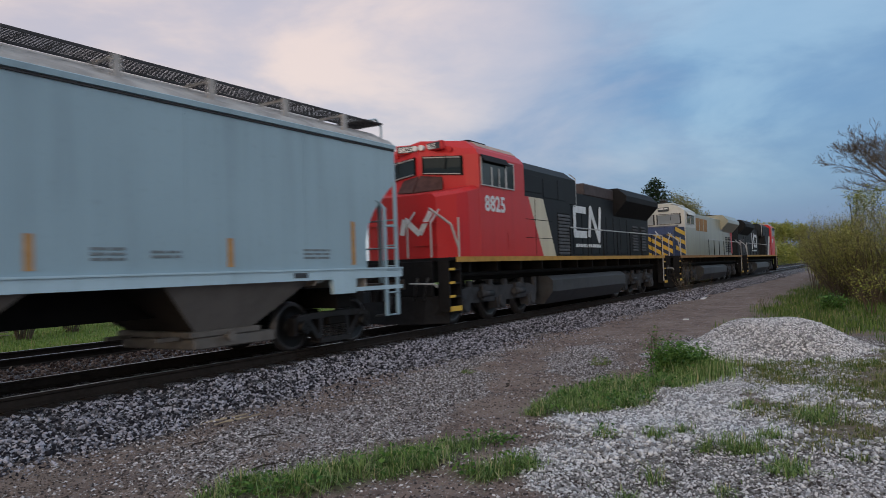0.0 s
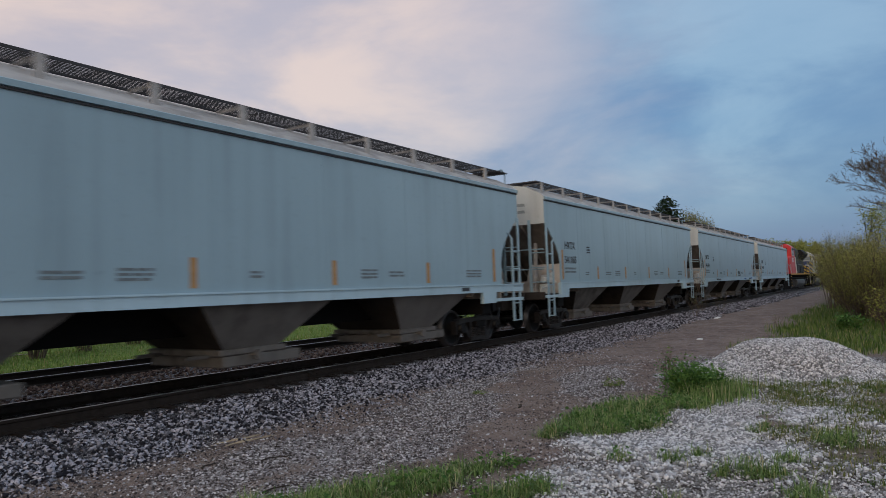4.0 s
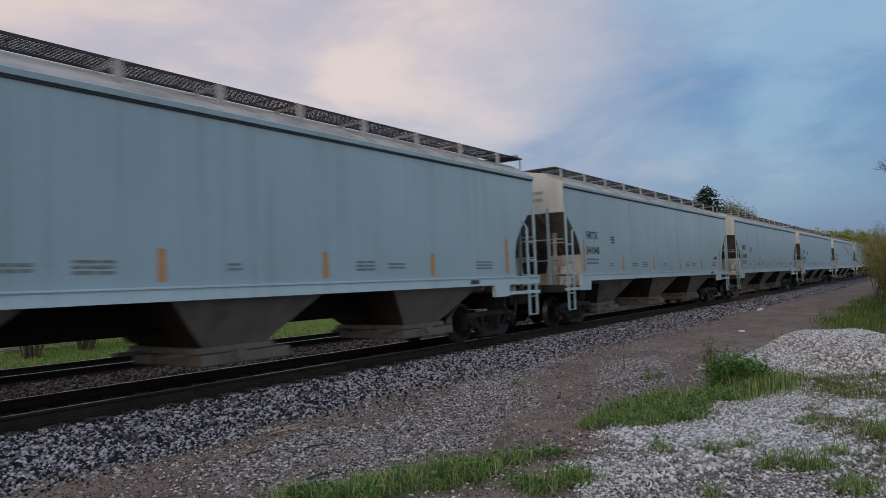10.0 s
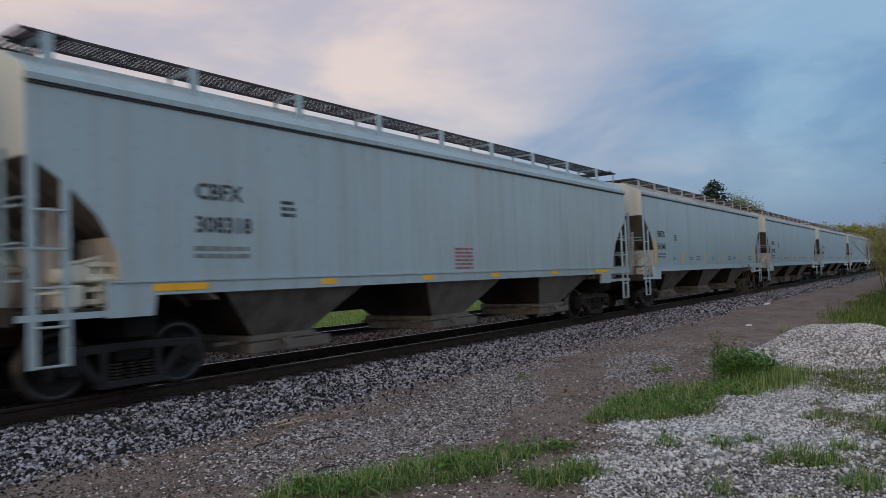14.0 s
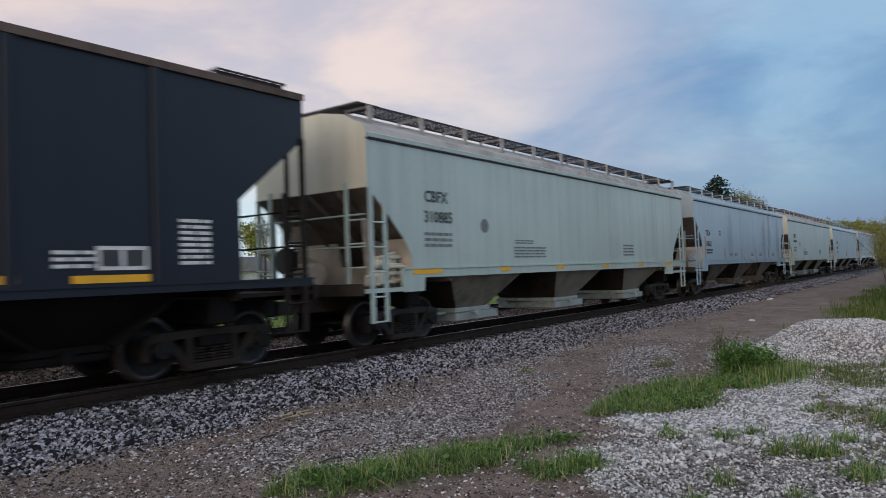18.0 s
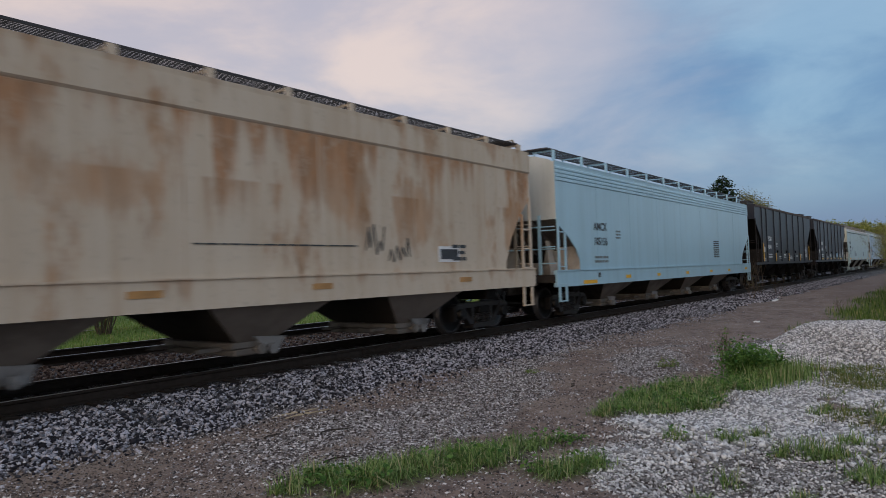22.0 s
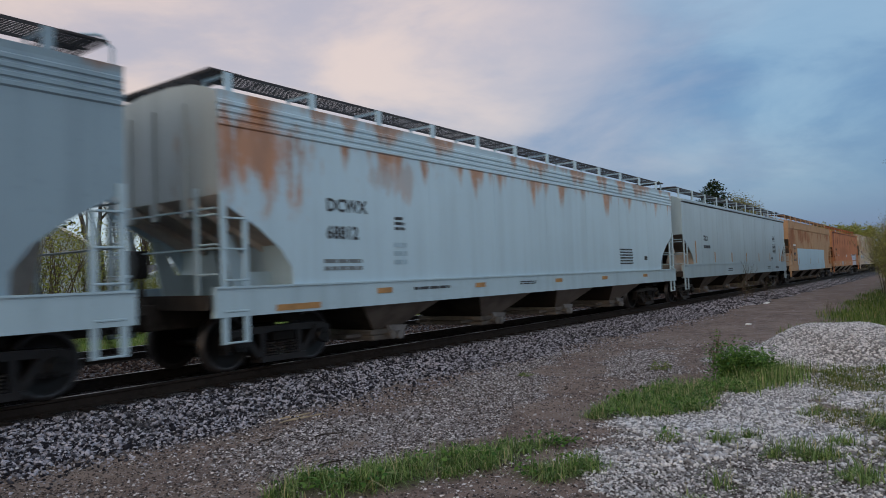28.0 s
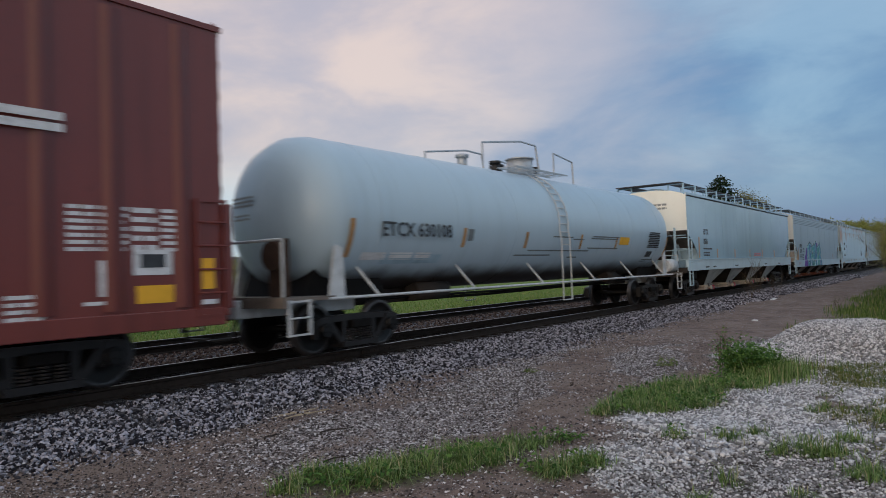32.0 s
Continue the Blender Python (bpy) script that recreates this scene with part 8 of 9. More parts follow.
m_clod = stone_mat("dirt_clod", (0.045, 0.033, 0.028), (0.30, 0.235, 0.20), 0.1, 1.0)
x, y = scatter(80000, 1.9, 15, -8.0, -3.0, lambda x, y: (1 - 0.85 * ballast_cover(x, y)) * (1 - grass_cover(x, y)) * (0.35 + 0.65 * smooth(0.35, 0.6, speckle(x, y, 0.9, 61))), 1.6)
stones("dirt_clods", on_ground(x, y), 0.007 + 0.030 * rng.uniform(0, 1, len(x)) ** 2.4, m_clod, "chip", sink=0.45, label="small brown clods and grit on the bare dirt", category="dirt")


def heap_z(x, y):
    a = radians(-8)
    dx, dy = x - PILE[0], y - PILE[1]
    u, v = (dx * math.cos(a) + dy * math.sin(a)) / PILE[2], (-dx * math.sin(a) + dy * math.cos(a)) / PILE[3]
    r = np.sqrt(u * u + v * v) + 0.05 * np.sin(3 * x) * np.sin(2.6 * y)
    return PILE[4] * (1 - smooth(0.25, 1.05, r)) * (1 + 0.06 * np.sin(2.3 * x + y))


hx, hy = np.meshgrid(np.linspace(PILE[0] - 3, PILE[0] + 3, 50), np.linspace(PILE[1] - 2.7, PILE[1] + 2.7, 40))
hxf, hyf = hx.ravel(), hy.ravel()
hz = lie(hxf, hyf) + heap_z(hxf, hyf) - 0.03
hj, hi = np.meshgrid(np.arange(39), np.arange(49), indexing="ij")
hq = np.stack([hj * 50 + hi, hj * 50 + hi + 1, (hj + 1) * 50 + hi + 1, (hj + 1) * 50 + hi], -1).reshape(-1, 4)
m_heap = plain_mat("heap_core", (0.19, 0.187, 0.19), 0.95, 0, 0.6, 18, 0.8, 0.03)
heap = thing("gravel_heap", "low heap of pale grey crushed limestone on the ground", "gravel heap")
share("core", quick_mesh("core", np.stack([hxf, hyf, hz], 1), hq.ravel(), np.full(len(hq), 4), [m_heap], True), heap)
x, y = scatter(64000, PILE[0] - 3.0, PILE[0] + 2.6, PILE[1] - 2.6, PILE[1] + 2.6, lambda x, y: smooth(0.0, 0.05, heap_z(x, y)) * (0.25 + 0.75 * (x < PILE[0] + 0.9)))
pz = on_ground(x, y)
pz[:, 2] += heap_z(x, y) - 0.02
loose = stones("crushed_stone", pz, 0.024 + 0.044 * rng.uniform(0, 1, len(x)) ** 1.5, m_white, "oct", 0.7, label="loose crushed stone of the heap", category="")
loose.parent = heap

# ---- two tracks: rails on tarred sleepers ----
m_rail = plain_mat("rail_steel", (0.030, 0.024, 0.021), 0.7, 0.3, 0.4, 9)
m_tie = plain_mat("tarred_sleeper", (0.030, 0.023, 0.020), 0.9, 0, 0.5, 7, 0.5, 0.02)
RAIL = [(-0.075, -0.172), (0.075, -0.172), (0.072, -0.158), (0.014, -0.135), (0.010, -0.05), (0.036, -0.035), (0.037, -0.008), (0.028, 0.0), (-0.028, 0.0), (-0.037, -0.008), (-0.036, -0.035), (-0.010, -0.05), (-0.014, -0.135), (-0.072, -0.158)]


def build_tie(bm):
    box(bm, -0.11, 0.11, -1.30, 1.30, -0.35, -0.185, 0.012)


def build_plate(bm):
    box(bm, -0.09, 0.09, -0.16, 0.16, -0.186, -0.168)
    for sx in (-0.05, 0.05):
        for sy in (-0.1, 0.1):
            box(bm, sx - 0.012, sx + 0.012, sy - 0.012, sy + 0.012, -0.17, -0.150)


def build_joint(bm):
    for s in (-1, 1):
        box(bm, -0.45, 0.45, s * 0.022 - 0.01, s * 0.022 + 0.01, -0.13, -0.05, 0.004)
        for k in range(6):
            rod(bm, (-0.38 + k * 0.152, s * 0.03, -0.09), (-0.38 + k * 0.152, s * 0.055, -0.09), 0.018, 6)


for yc, first in ((0.0, True), (4.87, False)):
    tr = thing("railway_track", "rusty steel rails on tarred wooden sleepers in ballast" if first else "second parallel track with rusty rails and old sleepers", "railway track", "railway tracks")
    for s in (-1, 1):
        bm = B()
        prism(bm, [(a, b) for a, b in RAIL], "x", -700, 1500)
        prism(bm, [(0.027, -0.001), (0.024, 0.0025), (-0.024, 0.0025), (-0.027, -0.001)], "x", -700, 1500, 1)
        rl = part("rail", bm, [m_rail, m_tread], tr)
        rl.location = (0, yc + s * 0.755, 0)
        for xj in (11.6, 35.4):
            share("joint_bar", mesh_of("joint_bar", build_joint, [m_rail]), tr, pose(xj + s * 1.2, yc + s * 0.755, 0))
    for k in range(120 if first else 90):
        xk = 1.5 + 0.53 * k
        wob = 0.012 * math.sin(k * 2.7)
        share("sleeper", mesh_of("sleeper", build_tie, [m_tie]), tr, pose(xk, yc + wob, 0.0 if first else -0.004, 0, 0, 0.8 * math.sin(k * 1.9)))
        if first and k < 60:
            for s in (-1, 1):
                share("tie_plate", mesh_of("tie_plate", build_plate, [m_rail]), tr, pose(xk, yc + s * 0.755, 0))

# ---- grass, weeds, shrubs and trees ----
def leaf_mat(name, a, b, c=None, rough=0.6, thin=0.25):
    M = Mat(name, rough)
    r = M.random(True)
    col = M.mix(M.ramp(r, 0.1, 0.8), a, b)
    if c:
        col = M.mix(M.ramp(r, 0.86, 0.9), col, c)
    M.color(col)
    M.b.inputs["Transmission Weight"].default_value = 0.0
    M.b.inputs["Subsurface Weight"].default_value = 0.0
    tr = M.t.nodes.new("ShaderNodeBsdfTranslucent")
    mixer = M.t.nodes.new("ShaderNodeMixShader")
    mixer.inputs[0].default_value = thin
    M.put(col, tr.inputs[0])
    M.t.links.new(M.b.outputs[0], mixer.inputs[1])
    M.t.links.new(tr.outputs[0], mixer.inputs[2])
    M.t.links.new(mixer.outputs[0], M.t.nodes["Material Output"].inputs[0])
    return M.m


m_grass = leaf_mat("grass_blade", (0.065, 0.125, 0.032), (0.250, 0.350, 0.125), (0.40, 0.37, 0.21))
m_dry = leaf_mat("dull_grass", (0.09, 0.14, 0.04), (0.20, 0.25, 0.08), (0.26, 0.22, 0.13))
m_meadow = leaf_mat("meadow_grass", (0.10, 0.17, 0.035), (0.20, 0.28, 0.075), (0.30, 0.27, 0.13))
m_weed = leaf_mat("weed_leaf", (0.040, 0.105, 0.025), (0.115, 0.215, 0.052))
m_willow = leaf_mat("willow_leaf", (0.135, 0.145, 0.038), (0.34, 0.325, 0.095), thin=0.4)
m_spring = leaf_mat("spring_leaf", (0.17, 0.20, 0.04), (0.36, 0.36, 0.10), thin=0.35)
m_budding = leaf_mat("budding_leaf", (0.14, 0.15, 0.07), (0.26, 0.24, 0.12), thin=0.35)
m_needle = leaf_mat("spruce_needle", (0.012, 0.028, 0.014), (0.030, 0.055, 0.025), thin=0.05)
m_far = leaf_mat("far_foliage", (0.16, 0.19, 0.045), (0.34, 0.34, 0.10), thin=0.3)
m_bark = plain_mat("bark", (0.075, 0.062, 0.052), 0.9, 0, 0.5, 8, 0.6, 0.02)
m_palebark = plain_mat("pale_bark", (0.30, 0.28, 0.25), 0.9, 0, 0.5, 8, 0.6, 0.02)
m_twig = plain_mat("twig", (0.13, 0.10, 0.075), 0.9, 0, 0.4, 8, 0.3, 0.01)


def blades(name, x, y, h, width, mat, lean=0.45, label="", category="grass", base=None):
    """Each blade: a bent strip of two quads narrowing to its tip."""
    n = len(x)
    a = rng.uniform(0, 2 * np.pi, n)
    d = np.stack([np.cos(a), np.sin(a), np.zeros(n)], 1)
    s = np.stack([-np.sin(a), np.cos(a), np.zeros(n)], 1) * (width / 2)[:, None]
    bend = np.abs(rng.normal(0, lean, n)) * h
    p0 = np.stack([x, y, (lie(x, y) if base is None else base) - 0.01], 1)
    p1 = p0 + d * (0.3 * bend)[:, None] + np.array([0, 0, 1]) * (0.55 * h)[:, None]
    p2 = p0 + d * bend[:, None] + np.array([0, 0, 1]) * (np.sqrt(np.clip(h * h - 0.4 * bend * bend, 0.02 * h * h, None)))[:, None]
    v = np.stack([p0 - s, p0 + s, p1 - s * 0.75, p1 + s * 0.75, p2], 1).reshape(-1, 3)
    k = np.arange(n)[:, None] * 5
    loops = np.concatenate([k + np.array([0, 1, 3, 2]), k + np.array([2, 3, 4])], 1).ravel()
    sizes = np.tile([4, 3], n)
    return tagged(new(name, quick_mesh(name, v, loops, sizes, [mat])), label, category, kind="stuff")


def tufts(name, n, area, cover, per, h, mat, label, reach=0.07):
    """Grass in tussocks: blades fan out from many small roots, tall in the thick of a patch and thin at its rim."""
    tx, ty = scatter(n, *area, lambda x, y: cover(x, y) ** 1.4)
    gc = cover(tx, ty)
    count = np.maximum(3, (per * (0.25 + 0.75 * gc) * rng.uniform(0.3, 1.4, len(tx)))).astype(int)
    i = np.repeat(np.arange(len(tx)), count)
    m = len(i)
    tall = rng.uniform(0.45, 1.25, len(tx)) * (0.35 + 0.65 * gc)
    a, r = rng.uniform(0, 2 * np.pi, m), np.abs(rng.normal(0, reach, m))
    blades(name, tx[i] + r * np.cos(a), ty[i] + r * np.sin(a), h * tall[i] * rng.uniform(0.35, 1.1, m), rng.uniform(0.0045, 0.012, m), mat, 1.15, label)


tufts("grass", 5200, (2.5, 14, -10.5, -5.6), grass_cover, 40, 0.19, m_grass, "clumps of fresh green grass in the gravel")
m_olive = leaf_mat("olive_grass", (0.075, 0.10, 0.025), (0.21, 0.22, 0.075), (0.33, 0.28, 0.16))
tufts("olive_grass", 1700, (6.5, 17, -12.2, -7.8), olive_cover, 26, 0.11, m_olive, "thin yellowish turf patches in the gravel", 0.09)
x, y = scatter(20000, 3, 13.5, -8.5, -5.8, lambda x, y: grass_cover(x, y) * smooth(0.45, 0.62, speckle(x, y, 1.8, 41)))
pts = on_ground(x, y) + np.stack([np.zeros(len(x)), np.zeros(len(x)), rng.uniform(0.01, 0.13, len(x))], 1)
LATER_LEAVES = pts


def tussock_cover(x, y):
    """Fresh tussocks below the gravel heap and single ones nearer by."""
    c = 0 * x
    for px, py, rx, ry in ((12.6, -8.7, 0.7, 0.28), (12.1, -8.8, 0.5, 0.25), (13.4, -9.4, 0.6, 0.35), (9.25, -9.24, 0.35, 0.2), (10.2, -9.7, 0.5, 0.3), (7.65, -9.6, 0.3, 0.18), (7.0, -9.2, 0.28, 0.16), (7.66, -8.49, 0.16, 0.10), (6.98, -7.85, 0.16, 0.10), (13.0, -10.1, 0.7, 0.3), (11.7, -8.9, 0.5, 0.35), (13.0, -9.35, 0.5, 0.4), (12.6, -9.9, 0.6, 0.45), (11.0, -9.6, 0.5, 0.45), (10.3, -10.2, 0.5, 0.4), (10.0, -9.0, 0.4, 0.25), (7.0, -9.17, 0.16, 0.13), (7.35, -9.05, 0.14, 0.10), (6.9, -10.15, 0.14, 0.10), (8.9, -9.2, 0.25, 0.2), (8.4, -9.9, 0.2, 0.2)):
        c = np.maximum(c, np.exp(-((x - px) / rx) ** 2 - ((y - py) / ry) ** 2))
    return c


m_tussock = leaf_mat("tussock_grass", (0.055, 0.10, 0.022), (0.14, 0.20, 0.05), (0.28, 0.26, 0.12))
tufts("tussock_grass", 800, (6.3, 14.2, -11, -8.2), tussock_cover, 34, 0.15, m_tussock, "fresh tussocks of green grass below the gravel heap", 0.07)
tufts("sparse_grass", 900, (4.0, 14, -10.5, -6.8), lambda x, y: 0.30 * white_cover(x, y), 12, 0.10, m_dry, "thin dull grass sprouting through the gravel", 0.05)
x, y = scatter(34000, 15, 46, -14, -6.4, lambda x, y: grass_cover(x, y), 1.5)
blades("grass", x, y, rng.uniform(0.06, 0.24, len(x)), rng.uniform(0.010, 0.03, len(x)), m_tussock, label="dull green grass along the verge")
x, y = scatter(60000, 5, 60, 7.0, 26, lambda x, y: field_cover(x, y) * (1.1 - (y - 7) / 24), 1.3)
blades("meadow_grass", x, y, rng.uniform(0.05, 0.17, len(x)), rng.uniform(0.012, 0.035, len(x)), m_meadow, label="bright green meadow beyond the second track")


def tubes(segs, sides=4):
    """Tapered tubes for limbs: rows of (p0, p1, r0, r1)."""
    a = np.array([s[0] for s in segs]), np.array([s[1] for s in segs])
    r0, r1 = np.array([s[2] for s in segs]), np.array([s[3] for s in segs])
    d = a[1] - a[0]
    d /= np.linalg.norm(d, axis=1)[:, None] + 1e-9
    ref = np.where(np.abs(d[:, 2:3]) > 0.9, np.array([[1.0, 0, 0]]), np.array([[0, 0, 1.0]]))
    u = np.cross(d, ref)
    u /= np.linalg.norm(u, axis=1)[:, None] + 1e-9
    w = np.cross(d, u)
    ang = np.arange(sides) * 2 * np.pi / sides
    ring = u[:, None] * np.cos(ang)[None, :, None] + w[:, None] * np.sin(ang)[None, :, None]
    v = np.concatenate([a[0][:, None] + ring * r0[:, None, None], a[1][:, None] + ring * r1[:, None, None]], 1).reshape(-1, 3)
    k = np.arange(len(segs))[:, None, None] * 2 * sides
    i = np.arange(sides)
    q = np.stack([i, (i + 1) % sides, sides + (i + 1) % sides, sides + i], 1)[None]
    return v, (k + q).reshape(-1)


def limb_mesh(name, segs, mat, sides=4):
    v, loops = tubes(segs, sides)
    return quick_mesh(name, v, loops, np.full(len(loops) // 4, 4), [mat], True)


def leaf_mesh(name, pts, size, mat, droop=0.6):
    """Small pointed leaves, one quad each, turned at random."""
    n = len(pts)
    R = turns(n, droop)
    s = (rng.uniform(0.6, 1.3, n) * size)[:, None, None]
    q = np.array([(0, 0, 0), (0.5, 0.28, 0.05), (1, 0, 0), (0.5, -0.28, 0.05)])[None] * s
    v = np.einsum("nij,nkj->nki", R, q) + pts[:, None]
    return quick_mesh(name, v.reshape(-1, 3), np.arange(4 * n), np.full(n, 4), [mat])


tagged(new("broadleaf_weeds", leaf_mesh("broadleaf_weeds", LATER_LEAVES, 0.055, m_weed, 0.7)), "low broad-leaved weeds mixed into the grass", "weeds", kind="stuff")


def grow(p, d, length, r, depth, segs, tips, rnd, spread=0.6, up=0.12, split=3, shrink=0.72):
    steps = 3
    for k in range(steps):
        d = (d + Vector((rnd.gauss(0, 0.13), rnd.gauss(0, 0.13), rnd.gauss(0, 0.08) + up * 0.5))).normalized()
        q = p + d * (length / steps)
        r2 = r * (0.86 if depth else 0.7)
        segs.append((tuple(p), tuple(q), r, r2))
        p, r = q, r2
        if depth <= 1:
            tips.append(tuple(p))
        if depth and k < steps - 1 and rnd.random() < 0.75:
            side = (d + Vector((rnd.uniform(-1, 1), rnd.uniform(-1, 1), rnd.uniform(-0.3, 0.7))) * spread * 1.2).normalized()
            grow(p, side, length * shrink * rnd.uniform(0.7, 1.0), r * 0.55, depth - 1, segs, tips, rnd, spread, up, split, shrink)
    if depth:
        for _ in range(split - 1 if rnd.random() < 0.4 else split):
            side = (d + Vector((rnd.uniform(-1, 1), rnd.uniform(-1, 1), rnd.uniform(-0.4, 0.6))) * spread).normalized()
            grow(p, side, length * shrink * rnd.uniform(0.75, 1.1), r * 0.66, depth - 1, segs, tips, rnd, spread, up, split, shrink)


def tree(x, y, h, seed, label, leaf=None, leaves=0, leaf_size=0.12, spread=0.6, up=0.12, depth=4, split=3, bark=None, trunk=0.34, r=None, name="tree", jitter=0.25, z=None, twig=0.0):
    rnd = random.Random(seed)
    segs, tips = [], []
    r = r or h * 0.018
    base = Vector((0, 0, -0.1))
    top = Vector((rnd.uniform(-0.02, 0.02) * h, rnd.uniform(-0.02, 0.02) * h, h * trunk))
    segs.append((tuple(base), tuple(top), r * 1.25, r * 0.95))
    grow(top, Vector((rnd.uniform(-0.1, 0.1), rnd.uniform(-0.1, 0.1), 1)), h * 0.24, r * 0.9, depth, segs, tips, rnd, spread, up, split)
    hi = max(s[1][2] for s in segs)
    k = h / hi
    segs = [(tuple(c * k for c in a), tuple(c * k for c in b), max(r0, twig), max(r1, twig * 0.8)) for a, b, r0, r1 in segs]
    tips = np.array(tips) * k
    t = thing(name, label, "tree", at=(x, y, float(lie(x, y)) if z is None else z))
    share("trunk", limb_mesh("trunk", segs, bark or m_bark, 3 if len(segs) > 300 else 4), t)
    if leaf and leaves:
        pts = tips[rng.integers(0, len(tips), leaves)] + rng.normal(0, jitter, (leaves, 3))
        share("crown", leaf_mesh("crown", pts, leaf_size, leaf), t)
    return t


def spreading_tree(x, y, fork, seed):
    """A leafless tree: a short trunk and long limbs that fan out on all sides."""
    rnd = random.Random(seed)
    segs, tips = [((0, 0, -0.1), (0.05, 0.04, fork), 0.17, 0.12)], []
    for k in range(11):
        a = 2.4 * k + rnd.uniform(-0.3, 0.3)
        rise = (0.12, 0.55, 1.1, 2.4)[k % 4] + rnd.uniform(-0.05, 0.15)
        p = Vector((0.05, 0.04, fork - 0.5 * rnd.random()))
        grow(p, Vector((math.cos(a), math.sin(a), rise)).normalized(), rnd.uniform(1.30, 1.65), 0.05, 5 if k < 8 else 4, segs, tips, rnd, 0.66, 0.05, 3, 0.68)
    segs = [(a, b, max(r0, 0.0048), max(r1, 0.0042)) for a, b, r0, r1 in segs]
    t = thing("bare_tree", "bare spreading tree with fine budding twigs", "tree", at=(x, y, float(lie(x, y))))
    share("trunk", limb_mesh("trunk", segs, m_twig, 3), t)
    tips = np.array(tips)
    pts = tips[rng.integers(0, len(tips), 2600)] + rng.normal(0, 0.05, (2600, 3))
    share("crown", leaf_mesh("crown", pts, 0.045, m_budding), t)


def shrub(x, y, h, w, seed, label, leaf, leaves, leaf_size=0.07, stems=22, bark=None, name="shrub", lean=0.5, jitter=0.16, depth=2):
    rnd = random.Random(seed)
    segs, tips = [], []
    for _ in range(stems):
        a = rnd.uniform(0, 2 * math.pi)
        q = rnd.uniform(0, 1) ** 0.6
        d = Vector((math.cos(a) * lean * q * w / h, math.sin(a) * lean * q * w / h, 1)).normalized()
        p = Vector((math.cos(a) * 0.25 * w * q * 0.5, math.sin(a) * 0.25 * w * q * 0.5, -0.05))
        grow(p, d, h * rnd.uniform(0.38, 0.62), 0.012 * h ** 0.7, depth, segs, tips, rnd, 0.42, 0.14, 3, 0.6)
    hi = max(s[1][2] for s in segs)
    k = h / hi
    segs = [(tuple(c * k for c in a_), tuple(c * k for c in b_), r0, r1) for a_, b_, r0, r1 in segs]
    tips = np.array(tips) * k
    t = thing(name, label, "shrub", at=(x, y, float(lie(x, y))))
    share("stem_clump", limb_mesh("stems", segs, bark or m_twig, 3), t)
    if leaves:
        pts = tips[rng.integers(0, len(tips), leaves)] + rng.normal(0, jitter, (leaves, 3))
        pts[:, 2] = np.maximum(pts[:, 2], 0.05)
        share("foliage", leaf_mesh("foliage", pts, leaf_size, leaf), t)
    return t


def conifer(x, y, h, w, seed, label, base=0.08, z=None):
    rnd = random.Random(seed)
    segs = [((0, 0, -0.1), (0, 0, h), h * 0.02, 0.01)]
    pts = []
    n = int(h * 13)
    for i in range(n):
        f = base + (1 - base) * i / n
        reach = w / 2 * (1 - f) ** 0.58 * rnd.uniform(0.6, 1.12) + 0.12
        a = i * 2.4 + rnd.uniform(-0.4, 0.4)
        z0 = h * f
        p = Vector((0, 0, z0))
        e = Vector((math.cos(a) * reach, math.sin(a) * reach, z0 - 0.12 * reach + rnd.uniform(-0.05, 0.22)))
        segs.append((tuple(p), tuple(e), 0.03, 0.008))
        m = max(6, int(reach * 26))
        for k in range(m):
            g = rnd.uniform(0.15, 1.0)
            c = p.lerp(e, g)
            pts.append((c.x + rnd.gauss(0, 0.10 + 0.12 * g), c.y + rnd.gauss(0, 0.10 + 0.12 * g), c.z + rnd.gauss(0, 0.09) - 0.05))
    t = thing("conifer", label, "tree", at=(x, y, float(lie(x, y)) if z is None else z))
    share("trunk", limb_mesh("trunk", segs, m_bark), t)
    share("crown", leaf_mesh("crown", np.array(pts), 0.34, m_needle, 0.5), t)
    return t


# the verge to the south: willow scrub, a bare tree and a sapling
for k, (sx, sy, sh, sw) in enumerate(((29.0, -10.3, 3.3, 4.2), (33.0, -9.2, 3.4, 4.0), (37.5, -9.0, 3.9, 4.2), (43.0, -8.3, 4.2, 4.4), (50.0, -7.9, 4.6, 5.0), (26.5, -12.2, 3.7, 4.4), (58.0, -7.4, 4.6, 5.2), (34.0, -11.5, 4.6, 4.4), (67.0, -7.2, 4.6, 6.0))):
    shrub(sx, sy, sh, sw, 11 + k, "olive-green willow scrub with fine upright stems", m_willow, 20000, 0.052, 52, name="willow_shrub")
for tx, ty, fork, seed in ((41.0, -11.5, 5.4, 9), (45.5, -14.0, 5.8, 21)):
    spreading_tree(tx, ty, fork, seed)
tree(38.5, -10.1, 5.3, 6, "young tree with sparse spring leaves", m_spring, 1300, 0.085, 0.55, 0.1, 4, 3, jitter=0.12, trunk=0.25, r=0.05)
shrub(41.5, -7.5, 3.3, 1.9, 77, "thin leafy sapling clump at the scrub's edge", m_spring, 700, 0.085, 9, name="sapling_clump", jitter=0.10)
shrub(24.0, -10.1, 1.5, 0.9, 79, "small pale-leaved sapling before the scrub", m_spring, 420, 0.075, 7, name="sapling", jitter=0.08)
tree(62.0, -9.0, 7.0, 6, "young tree with sparse spring leaves", m_spring, 1600, 0.14, 0.6, 0.1, 4, 3)
shrub(25.5, -9.0, 0.55, 0.9, 31, "low dark green weed in the grass", m_weed, 900, 0.10, 16, jitter=0.07, name="weed")
